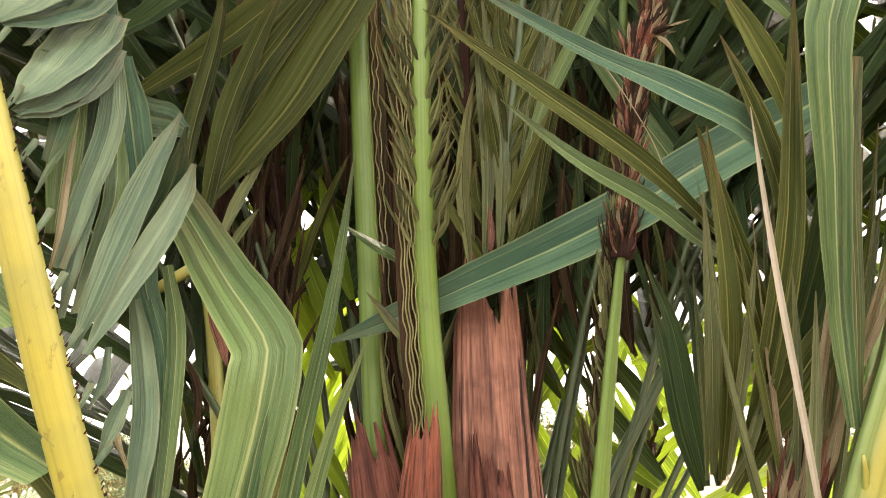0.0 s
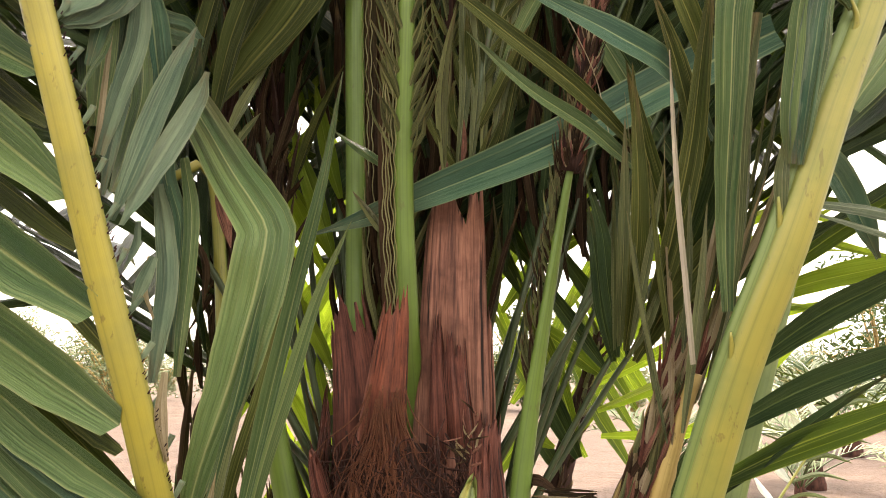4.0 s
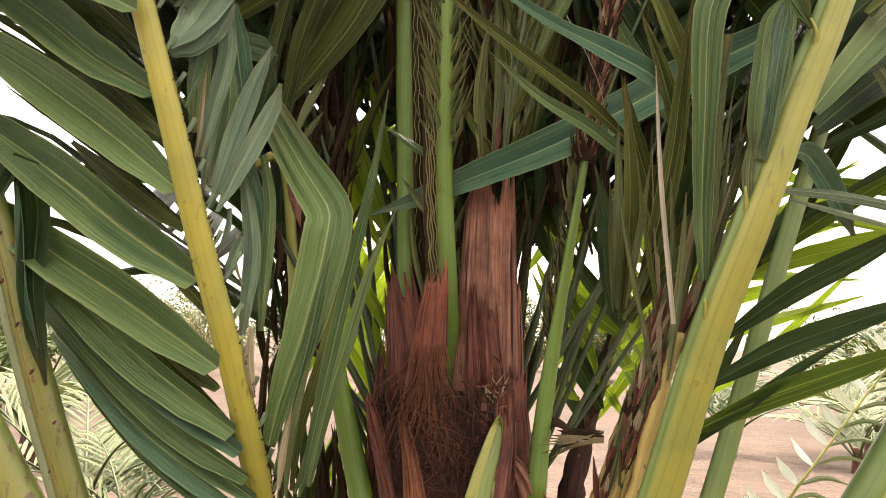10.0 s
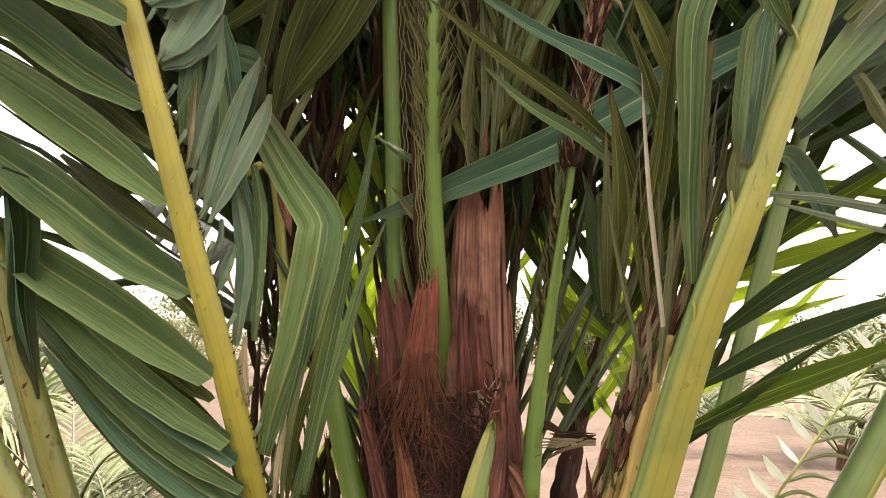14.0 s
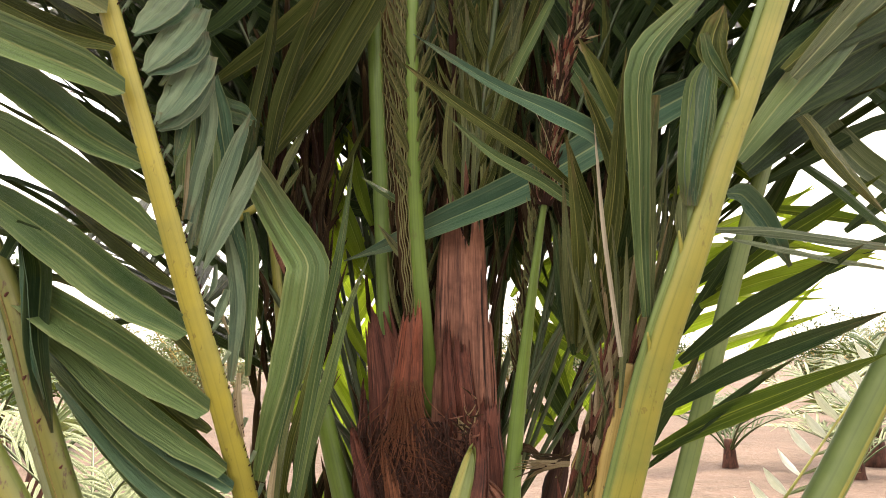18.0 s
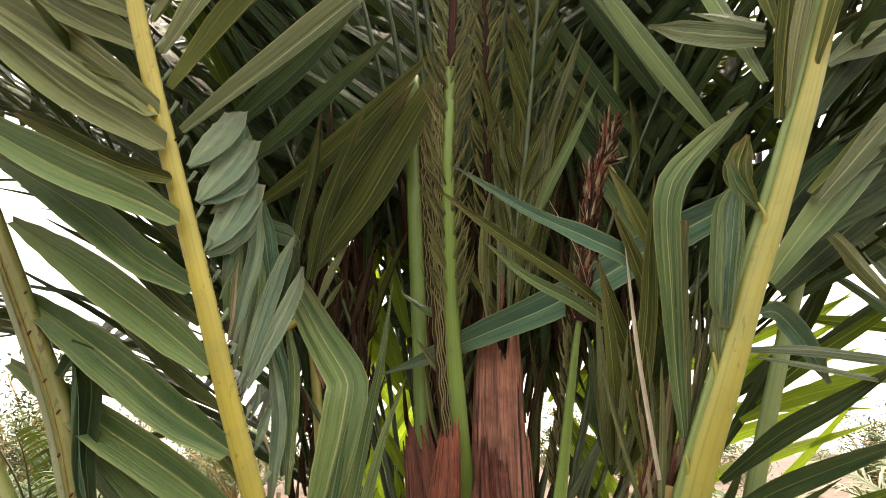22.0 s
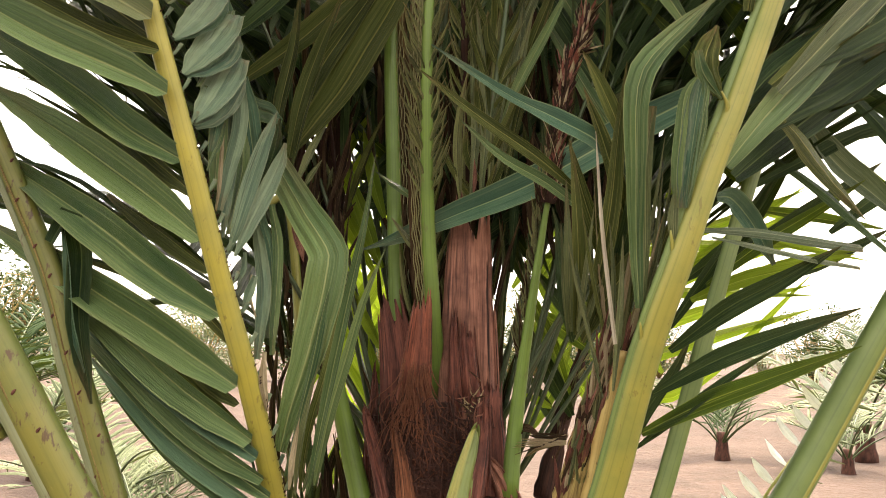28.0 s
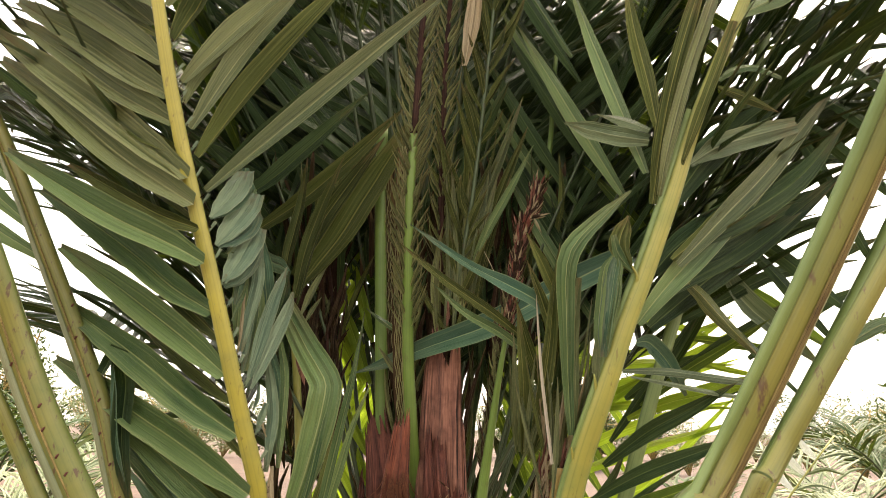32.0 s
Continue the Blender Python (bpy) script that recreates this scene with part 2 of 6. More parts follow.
SCARRED_STALK = stalk_material("scarred_stalk", (0.2, 0.185, 0.035), (0.105, 0.135, 0.03), 0.9)
SHEATH = fibre_material("sheath", (0.06, 0.022, 0.015), (0.40, 0.18, 0.115), 16.0, 0.7)
RED_SHEATH = fibre_material("red_sheath", (0.05, 0.016, 0.010), (0.32, 0.10, 0.055), 14.0, 0.65)
DARK_SHEATH = fibre_material("dark_sheath", (0.03, 0.010, 0.007), (0.23, 0.078, 0.05), 16.0, 0.65)
ORANGE_FIBRE = fibre_material("orange_fibre", (0.06, 0.022, 0.012), (0.34, 0.13, 0.06), 60.0)
FIBRE = fibre_material("fibre", (0.025, 0.010, 0.007), (0.12, 0.048, 0.03), 12.0, 0.8, 0.4)
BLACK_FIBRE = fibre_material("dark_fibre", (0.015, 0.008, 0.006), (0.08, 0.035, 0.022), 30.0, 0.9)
MOTTLED = fibre_material("mottled_base", (0.06, 0.028, 0.014), (0.5, 0.38, 0.13), 26.0, 0.7)


def soil_material():
    m = Nodes("soil")
    obj = m.coords()[1]
    big, mid, fine = m.noise(obj, 0.12, 4.0), m.noise(obj, 1.1, 6.0), m.noise(obj, 14.0, 5.0)
    col = m.mix(m.range(big, 0.38, 0.62), (0.05, 0.029, 0.02), (0.092, 0.058, 0.042))
    col = m.mix(m.range(mid, 0.44, 0.62, 0.0, 0.85), col, (0.045, 0.027, 0.017))
    col = m.mix(m.range(fine, 0.56, 0.7, 0.0, 0.6), col, (0.13, 0.09, 0.066))
    m.base(col, 0.95)
    m.bump(m.math("ADD", mid, m.math("MULTIPLY", fine, 0.4)), 1.0, 0.12)
    return m.mat


SOIL = soil_material()


# ---- shapes ----
def spline(ctrl, n):
    """n + 1 points and tangents on a smooth curve through the control points."""
    p = [Vector(c) for c in ctrl]
    if len(p) == 2:
        p = [p[0], (p[0] + p[1]) / 2, p[1]]
    ext = [2 * p[0] - p[1]] + p + [2 * p[-1] - p[-2]]
    lengths = [(b - a).length for a, b in zip(p, p[1:])]
    total = sum(lengths)
    pts, tans = [], []
    for k in range(n + 1):
        d, i = total * k / n, 0
        while i < len(lengths) - 1 and d > lengths[i]:
            d -= lengths[i]
            i += 1
        t = min(d / lengths[i], 1.0)
        a, b, c, e = ext[i:i + 4]
        pts.append(0.5 * (2 * b + (c - a) * t + (2 * a - 5 * b + 4 * c - e) * t * t + (3 * b - a - 3 * c + e) * t ** 3))
        tans.append((0.5 * ((c - a) + 2 * (2 * a - 5 * b + 4 * c - e) * t + 3 * (3 * b - a - 3 * c + e) * t * t)).normalized())
    return pts, tans


def mesh_from(name, verts, faces, uvs, material, smooth=True):
    me = bpy.data.meshes.new(name)
    me.from_pydata(verts, [], faces)
    layer = me.uv_layers.new(name="uv")
    flat = []
    for f in faces:
        for i in f:
            flat += uvs[i]
    layer.data.foreach_set("uv", flat)
    if smooth:
        me.polygons.foreach_set("use_smooth", [True] * len(faces))
    me.materials.append(material)
    return me


def part(name, me, parent=None, label=""):
    ob = new(name, me)
    ob.parent = parent
    return tagged(ob, label)


def thing(name, label, category, group=""):
    return tagged(new(name), label, category, group)


def width_at(v, shape):
    if isinstance(shape, tuple):
        x = v * (len(shape) - 1)
        i = min(int(x), len(shape) - 2)
        q = x - i
        return shape[i] + (shape[i + 1] - shape[i]) * q * q * (3 - 2 * q)
    if shape == "leaf":
        return (0.32 + 0.68 * min(1.0, v / 0.34) ** 0.75) * max(0.0, 1 - max(0.0, (v - 0.42) / 0.58) ** 1.7) ** 0.9
    if shape == "strap":
        return (0.45 + 0.55 * min(1.0, v / 0.1)) * (1 - max(0.0, (v - 0.82) / 0.18) ** 2 * 0.85)
    if shape == "fan":
        return (0.12 + 0.88 * min(1.0, v / 0.55) ** 0.85) * (1 - 0.9 * max(0.0, (v - 0.68) / 0.32) ** 1.3)
    if shape == "wide":
        return (0.14 + 0.86 * min(1.0, v / 0.6) ** 0.8) * (1 - 0.22 * max(0.0, (v - 0.85) / 0.15))
    if shape == "open":
        return 0.92 + 0.08 * math.sin(v * 3.1)
    return (1 - v) ** 0.6 * min(1.0, 0.5 + v * 4)


def blade_data(ctrl, width, face=(0, -1, 0), fold=0.4, turn=0.0, turn_end=None, shape="leaf", segs=12, ripple=0.0, seed=0, pleats=0):
    """A leaflet along a curve: creased along its midrib, turned about its length, with waves and, if asked, pleats."""
    pts, tans = spline(ctrl, segs)
    face = Vector(face)
    turn_end = turn if turn_end is None else turn_end
    # columns across the blade; those at a crease are doubled, so that it stays sharp
    if pleats:
        cols = [(j / pleats - 1, j % 2 * 1.6 / pleats, j) for j in range(pleats * 2 + 1)]
        cols = [c for c in cols for _ in range(1 if c[2] in (0, pleats * 2) else 2)]
    else:
        cols = [(u, abs(u), 0) for u in (-1.0, -0.5, 0.0, 0.0, 0.5, 1.0)]
    verts, uvs, faces = [], [], []
    for k, (p, t) in enumerate(zip(pts, tans)):
        v = k / segs
        side = t.cross(face)
        if side.length < 1e-3:
            side = t.cross(Vector((1, 0, 0.2)))
        side.normalize()
        nrm = side.cross(t).normalized()
        a = radians(turn + (turn_end - turn) * v)
        side, nrm = side * math.cos(a) + nrm * math.sin(a), nrm * math.cos(a) - side * math.sin(a)
        w = max(width * width_at(v, shape), 0.0012)
        for u, rise, _ in cols:
            wave = w * (ripple * math.sin(v * 13 + seed * 1.7 + u * 1.2) * abs(u) + 0.07 * noise.noise(Vector((u * 1.3 + seed * 3.3, v * 9, width * 90))))
            verts.append(p + side * (u * w / 2) + nrm * (wave - fold * rise * w / 2))
            uvs.append(((u + 1) / 2, v))
    row = len(cols)
    pairs = [j for j in range(row - 1) if cols[j + 1][0] > cols[j][0]]
    for k in range(segs):
        for j in pairs:
            a = k * row + j
            faces.append((a, a + 1, a + row + 1, a + row))
    return verts, faces, uvs


def leaflet(ctrl, width, material, parent, name="leaflet", label="", **kw):
    v, f, uv = blade_data(ctrl, width, **kw)
    return part(name, mesh_from(name, v, f, uv, material), parent, label)


def tube_data(ctrl, r0, r1, segs=16, sides=12, flat=0.75, face=(0, -1, 0), groove=0.0, rough=0.0, seed=0, bulge=0.0):
    """A tapered oval rod along a curve; groove hollows the side that looks to face."""
    pts, tans = spline(ctrl, segs)
    face = Vector(face)
    verts, uvs, faces = [], [], []
    for k, (p, t) in enumerate(zip(pts, tans)):
        v = k / segs
        side = t.cross(face).normalized()
        nrm = side.cross(t).normalized()
        r = r0 + (r1 - r0) * v + bulge * math.sin(v * math.pi)
        for j in range(sides):
            a = 2 * math.pi * j / sides
            x, y = math.cos(a), math.sin(a)
            if rough:
                q = noise.noise(Vector((x * 2 + seed, y * 2, v * 14)))
                q2 = noise.noise(Vector((x * 9 + seed, y * 9, v * 5)))
                s = 1 + rough * (q + 0.7 * q2)
            else:
                s = 1 + 0.03 * noise.noise(Vector((seed, x, v * 9)))
            dent = groove * max(0.0, y) ** 3
            verts.append(p + side * (x * r * s) + nrm * (y * r * flat * s - dent * r))
            uvs.append((j / sides, v))
    for k in range(segs):
        for j in range(sides):
            a, b = k * sides + j, k * sides + (j + 1) % sides
            faces.append((a, b, b + sides, a + sides))
    faces.append(tuple(range(sides))[::-1])
    faces.append(tuple(range(segs * sides, (segs + 1) * sides)))
    return verts, faces, uvs


def rod(name, ctrl, r0, r1, material, parent=None, label="", **kw):
    v, f, uv = tube_data(ctrl, r0, r1, **kw)
    return part(name, mesh_from(name, v, f, uv, material), parent, label)


def joined(pieces):
    """Several (verts, faces, uvs) in one."""
    verts, faces, uvs = [], [], []
    for v, f, u in pieces:
        n = len(verts)
        verts += v
        uvs += u
        faces += [tuple(i + n for i in q) for q in f]
    return verts, faces, uvs


def along(ctrl, s, n=40):
    pts, tans = spline(ctrl, n)
    x = min(max(s, 0.0), 1.0) * n
    i = min(int(x), n - 1)
    return pts[i].lerp(pts[i + 1], x - i), tans[i]


def side_leaflets(stalk, ctrl, s0, s1, n, way, length, width, material, rng, spread=0.12, droop=0.12, face=(0, -1, 0), fold=0.28, turn=0.0, off=0.0, lengths=None, ways=None):
    """Leaflets on one side of a stalk, from its share s0 to s1 of the length; way and ways: their direction at the start and end."""
    way, end = Vector(way), Vector(ways or way)
    for k in range(n):
        q = (k + rng.uniform(-0.25, 0.25)) / max(n - 1, 1)
        p, t = along(ctrl, s0 + (s1 - s0) * q)
        d = way.lerp(end, min(max(q, 0), 1)).normalized()
        d = (d + Vector((rng.gauss(0, spread), rng.gauss(0, spread), rng.gauss(0, spread * 0.7)))).normalized()
        ln = (length + ((lengths or length) - length) * q) * rng.uniform(0.82, 1.1)
        base = p + d * off
        mid = base + d * ln * 0.5 + Vector((0, 0, droop * ln * 0.18))
        tip = base + d * ln - Vector((0, 0, droop * ln * rng.uniform(0.4, 1.3)))
        leaflet([base, base.lerp(mid, 0.5), mid, mid.lerp(tip, 0.55) + Vector((0, 0, droop * ln * 0.06)), tip], width * rng.uniform(0.75, 1.15), material, stalk, face=face,
                fold=fold * rng.uniform(0.5, 1.4), turn=turn + rng.gauss(0, 16), turn_end=turn + rng.gauss(0, 26), ripple=0.05, seed=k)


def arching_frond(parent, base, azimuth, rise, reach, length, material, rng, n=26, width=0.045, leaf_len=0.55, stalk=SHADED_STALK, start=0.22, r=0.02, single=False, label="", over=False, curl=1.0):
    """A whole frond that rises from base, bends over and carries two rows of leaflets."""
    a = radians(azimuth)
    out = Vector((math.sin(a), math.cos(a), 0))
    base = Vector(base)
    ctrl = [base]
    for q in (0.25, 0.5, 0.75, 1.0):
        e = radians(rise) * (1 - q ** curl * reach)
        step = out * math.cos(e) + Vector((0, 0, math.sin(e)))
        ctrl.append(ctrl[-1] + step * length * 0.25)
    bone = rod("frond", ctrl, r, r * 0.25, stalk, parent, label, segs=14, sides=8, face=(-out.x, -out.y, 0.3))
    pieces = []
    for sgn in (-1, 1):
        side = Vector((out.y, -out.x, 0)) * sgn
        for k in range(n):
            q = start + (1 - start) * (k + rng.uniform(-0.2, 0.2)) / n
            p, t = along(ctrl, q)
            up = side.cross(t) * sgn
            d = (side * 0.8 + t * (0.55 + 0.3 * q) + up * rng.uniform(0.0, 0.35) + Vector((rng.gauss(0, 0.07), rng.gauss(0, 0.07), rng.gauss(0, 0.07)))).normalized()
            ln = leaf_len * (0.65 + 0.5 * math.sin(math.pi * min(1, q * 1.1))) * rng.uniform(0.85, 1.1)
            mid = p + d * ln * 0.5
            tip = p + d * ln - Vector((0, 0, ln * rng.uniform(0.05, 0.3)))
            if not over and tip.y < 0.1 and abs(tip.x) < 0.75:
                continue
            # gaps in the crown beside the heart
            if over and min(tip.z, mid.z) < 2.75:
                continue
            spots = [p.lerp(mid, 0.5), mid, mid.lerp(tip, 0.5), tip]
            rays = [(s.x / (s.y + 1.5), (s.z - 1.4) / (s.y + 1.5)) for s in spots]
            if parent.name == "palm_tree" and any(-0.2 < u < -0.04 and -0.06 < h < 0.36 or 0.15 < u < 0.27 and -0.1 < h < 0.18 for u, h in rays) and rng.random() < 0.88:
                continue
            face = up if up.length > 0.1 else Vector((0, 0, 1))
            if single:
                pieces.append(blade_data([p, mid, tip], width * rng.uniform(0.8, 1.1), face=face, segs=4, fold=0.3, turn=rng.gauss(0, 12)))
            else:
                leaflet([p, mid, tip], width * rng.uniform(0.8, 1.1), material, bone, face=face, segs=8, fold=0.3, turn=rng.gauss(0, 14), turn_end=rng.gauss(0, 30), seed=k)
    if single:
        tagged(part("foliage", mesh_from("foliage", *joined(pieces), material), bone), kind="stuff")
    return bone


# ---- ground and distance ----
rng = random.Random(5)
verts, faces = [], []
ring = [0, 1.5, 3, 4.5, 6, 8, 10, 13, 17, 22, 30, 45, 80, 200, 600, 2500]
for i, rr in enumerate(ring):
    for j in range(48):
        a = 2 * math.pi * j / 48
        h = 0.0 if rr < 0.1 or rr > 100 else 0.07 * noise.noise(Vector((math.sin(a) * rr * 0.4, math.cos(a) * rr * 0.4, 3)))
        verts.append((math.sin(a) * rr, math.cos(a) * rr, h))
for i in range(len(ring) - 1):
    for j in range(48):
        a, b = i * 48 + j, i * 48 + (j + 1) % 48
        faces.append((a, b, b + 48, a + 48))
ground = part("ground", mesh_from("ground", verts, faces, [(v[0], v[1]) for v in verts], SOIL))
tagged(ground, "bare reddish sandy soil with paler patches", "ground", kind="structure")


def shrub(name, at, size, material, seed, label, leaves=420):
    """A bush: forked stems and a loose crown of small leaves with gaps."""
    rng = random.Random(seed)
    bush = thing(name, label, "shrub", "shrubs behind the palm")
    bush.location = at
    stems, crown = [], []
    heads = []
    for k in range(11):
        a, lean = rng.uniform(0, 6.28), rng.uniform(0.1, 0.6)
        top = Vector((math.sin(a) * lean * size, math.cos(a) * lean * size, size * rng.uniform(0.45, 1.0)))
        stems.append(tube_data([(0, 0, 0), top * 0.5 + Vector((0, 0, size * 0.08)), top], size * 0.02, size * 0.005, segs=5, sides=5))
        for q in (0.35, 0.5, 0.65, 0.8, 0.9, 1.0):
            twig = top * q + Vector((rng.gauss(0, 0.11), rng.gauss(0, 0.11), rng.gauss(0, 0.06))) * size
            stems.append(tube_data([top * q, top * q * 0.5 + twig * 0.5 + Vector((0, 0, 0.01)), twig], size * 0.006, size * 0.002, segs=3, sides=4))
            heads.append(twig)
    for k in range(leaves):
        c = rng.choice(heads) + Vector((rng.gauss(0, 0.06), rng.gauss(0, 0.06), rng.gauss(0, 0.05))) * size
        c.z = max(c.z, 0.04 * size)
        d = Vector((rng.gauss(0, 1), rng.gauss(0, 1), rng.gauss(0.3, 0.7))).normalized() * size * rng.uniform(0.03, 0.065)
        crown.append(blade_data([c, c + d * 0.5, c + d], size * rng.uniform(0.012, 0.024), face=(rng.gauss(0, 1), rng.gauss(0, 1), 0.5), segs=2))
    part("stem", mesh_from("stem", *joined(stems), MOTTLED), bush)
    tagged(part("crown", mesh_from("crown", *joined(crown), material), bush), kind="stuff")
    return bush


first = [shrub("shrub", (-9, 26, 0), 3.0, PALE_LEAF, 1, "pale grey-green bush on the far soil", 2400),
         shrub("shrub", (6, 30, 0), 3.6, BACK_LEAF, 2, "dense green bush on the far soil", 2600),
         shrub("shrub", (14, 24, 0), 2.6, PALE_LEAF, 3, "pale grey-green bush on the far soil", 2200)]
for k in range(34):
    a = radians(-52 + k * 3.1 + rng.uniform(-1, 1))
    d = rng.uniform(24, 44)
    ob = copy_thing(first[k % 3], pose(math.sin(a) * d, math.cos(a) * d, 0, 0, 0, rng.uniform(0, 360)))
    ob.scale = [rng.uniform(0.7, 1.35)] * 3


def young_palm(at, size, material, seed, label, fronds=9, group="young palms", leaf_w=0.03, n=16):
    rng = random.Random(seed)
    palm = thing("young_palm", label, "palm", group)
    palm.location = at
    rod("trunk", [(0, 0, -0.05), (0, 0, 0.12 * size), (0, 0, 0.3 * size)], 0.09 * size, 0.05 * size, FIBRE, palm, segs=5, rough=0.2)
    for k in range(fronds):
        arching_frond(palm, (0, 0, 0.15 * size), k * 137.5 + rng.uniform(-15, 15), rng.uniform(48, 80), rng.uniform(0.5, 1.1), size * rng.uniform(0.8, 1.2), material, rng, n=n,
                      width=leaf_w * size, leaf_len=0.36 * size, r=0.014 * size, start=0.2, single=True)
    return palm


# ---- the palm ----
palm = thing("palm_tree", "palm with fibrous brown trunk and dense green fronds, on soil", "palm")
rod("trunk", [(0.02, 0.13, -0.1), (0.02, 0.13, 0.5), (0.02, 0.13, 0.95), (0.02, 0.14, 1.24)], 0.2, 0.10, BLACK_FIBRE, palm, "dark brown trunk wrapped in fibres", segs=24, sides=28, flat=1.0, rough=0.1)
rng = random.Random(11)
# sheaths round the heart
def sheath(name, ctrl, width, material, label, jag=5, turn=0.0, depth=0.5, shape="torn", seed=0, taper=0.28, ridge=0.004):
    """A curved, torn leaf sheath hugging the trunk: a thick shell with ragged top."""
    pts, tans = spline(ctrl, 22)
    verts, uvs, faces = [], [], []
    cols = 18
    for layer in (0, 1):
        for k, (p, t) in enumerate(zip(pts, tans)):
            v = k / 22
            for j in range(cols + 1):
                u = j / cols * 2 - 1
                side = t.cross(Vector((0, -1, 0))).normalized()
                nrm = side.cross(t).normalized()
                w = width * (1.0 - taper * v if shape == "torn" else (1 - v) ** 0.55 * 0.95 + 0.05)
                q = p + side * (math.sin(u * 1.35) / math.sin(1.35) * w / 2) + nrm * (math.cos(u * 1.35) * w * depth * 0.5)
                if v > 0.72:
                    tooth = 0.45 + 0.75 * noise.noise(Vector((u * jag + seed, seed * 3.1, 0))) + 0.45 * noise.noise(Vector((u * jag * 4.1 + seed, 2.2, 0)))
                    q = q.lerp(pts[int(22 * 0.72)] + (q - p), max(0.0, (v - 0.72) / 0.28) * min(max(tooth, 0.0), 0.97))
                q += nrm * (ridge * math.sin(u * 9 + seed) + 0.006 * noise.noise(Vector((u * 7 + seed, v * 3, 1))) + 0.003 * noise.noise(Vector((u * 20, v * 4, seed))))
                verts.append(q - nrm * 0.005 * layer)
                uvs.append((j / cols, v))
    row, size = cols + 1, 23 * (cols + 1)
    for layer in (0, 1):
        for k in range(22):
            for j in range(cols):
                a = layer * size + k * row + j
                f = (a, a + 1, a + row + 1, a + row)
                faces.append(f if layer == 0 else f[::-1])
    for k in range(22):
        for j in (0, cols):
            a = k * row + j
            faces.append((a, a + row, a + row + size, a + size))
    for j in range(cols):
        a = 22 * row + j
        faces.append((a, a + 1, a + 1 + size, a + size))
    return part(name, mesh_from(name, verts, faces, uvs, material), palm, label)


sheath("leaf_sheath", [(0.099, 0.100, 1.100), (0.097, 0.080, 1.294), (0.100, 0.100, 1.528), (0.106, 0.130, 1.777)], 0.15, SHEATH, "smooth pinkish brown leaf sheath", 3, seed=2, depth=0.6, taper=0.32)
sheath("leaf_sheath", [(0.144, 0.140, 1.137), (0.149, 0.090, 1.292), (0.149, 0.090, 1.407), (0.149, 0.110, 1.538)], 0.07, SHEATH, "brown margin of the sheath", 5, seed=14, depth=0.5, taper=0.5)
sheath("leaf_sheath", [(-0.058, 0.160, 1.103), (-0.066, 0.115, 1.259), (-0.081, 0.125, 1.393), (-0.105, 0.140, 1.514)], 0.12, DARK_SHEATH, "torn dark red-brown leaf sheath", 6, seed=5, taper=0.45)
sheath("leaf_sheath", [(-0.030, 0.020, 1.215), (-0.024, -0.005, 1.310), (-0.014, -0.014, 1.420), (-0.006, -0.008, 1.524)], 0.092, RED_SHEATH, "narrow red-brown sheath frayed at its foot", 4, seed=8, depth=0.5, taper=0.6)
sheath("leaf_sheath", [(0.117, 0.060, 1.204), (0.106, 0.025, 1.288), (0.099, 0.030, 1.360), (0.096, 0.040, 1.439)], 0.05, DARK_SHEATH, "dark torn flap of sheath", 4, seed=4)
sheath("leaf_sheath", [(0.075, 0.060, 1.205), (0.069, 0.020, 1.289), (0.065, 0.030, 1.388), (0.066, 0.050, 1.483)], 0.045, DARK_SHEATH, "thin torn flap of sheath", 5, seed=24, taper=0.7)
sheath("leaf_scale", [(-0.084, -0.020, 1.035), (-0.108, 0.000, 1.117), (-0.131, 0.020, 1.181), (-0.153, 0.050, 1.257)], 0.05, DARK_SHEATH, "dark pointed scale", 3, shape="tip", seed=1)
sheath("leaf_scale", [(-0.039, -0.060, 1.038), (-0.050, -0.050, 1.115), (-0.062, -0.040, 1.167), (-0.076, -0.020, 1.230)], 0.045, ORANGE_FIBRE, "reddish pointed scale", 3, shape="tip", seed=3)
sheath("leaf_scale", [(-0.138, 0.100, 1.010), (-0.136, 0.100, 1.126), (-0.130, 0.110, 1.243), (-0.129, 0.120, 1.351)], 0.04, DARK_SHEATH, "dark pointed scale", 3, shape="tip", seed=6)
sheath("leaf_scale", [(0.154, 0.000, 1.035), (0.156, 0.030, 1.140), (0.151, 0.050, 1.228), (0.157, 0.060, 1.321)], 0.075, DARK_SHEATH, "dark torn scale", 4, seed=9)
sheath("leaf_scale", [(0.202, -0.020, 1.008), (0.185, -0.020, 1.050), (0.163, -0.020, 1.093), (0.135, -0.020, 1.135)], 0.06, SHEATH, "reddish pointed scale", 3, shape="tip", seed=7)
sheath("cut_stub", [(0.070, -0.130, 1.030), (0.085, -0.120, 1.098), (0.101, -0.110, 1.157), (0.119, -0.100, 1.220)], 0.055, LIME_STALK, "yellow-green stub of a cut leaf stalk", 4, shape="tip", seed=12, ridge=0.0)
sheath("cut_stub", [(0.088, -0.120, 1.028), (0.107, -0.105, 1.106), (0.120, -0.090, 1.165), (0.129, -0.080, 1.248)], 0.075, DARK_SHEATH, "dark brown dried margin of the cut stub", 4, shape="tip", seed=15, ridge=0.002)
sheath("cut_stub", [(0.124, -0.090, 1.073), (0.129, -0.085, 1.154), (0.131, -0.080, 1.217), (0.129, -0.075, 1.284)], 0.04, DARK_SHEATH, "frayed brown edge of the cut stub", 6, seed=13)

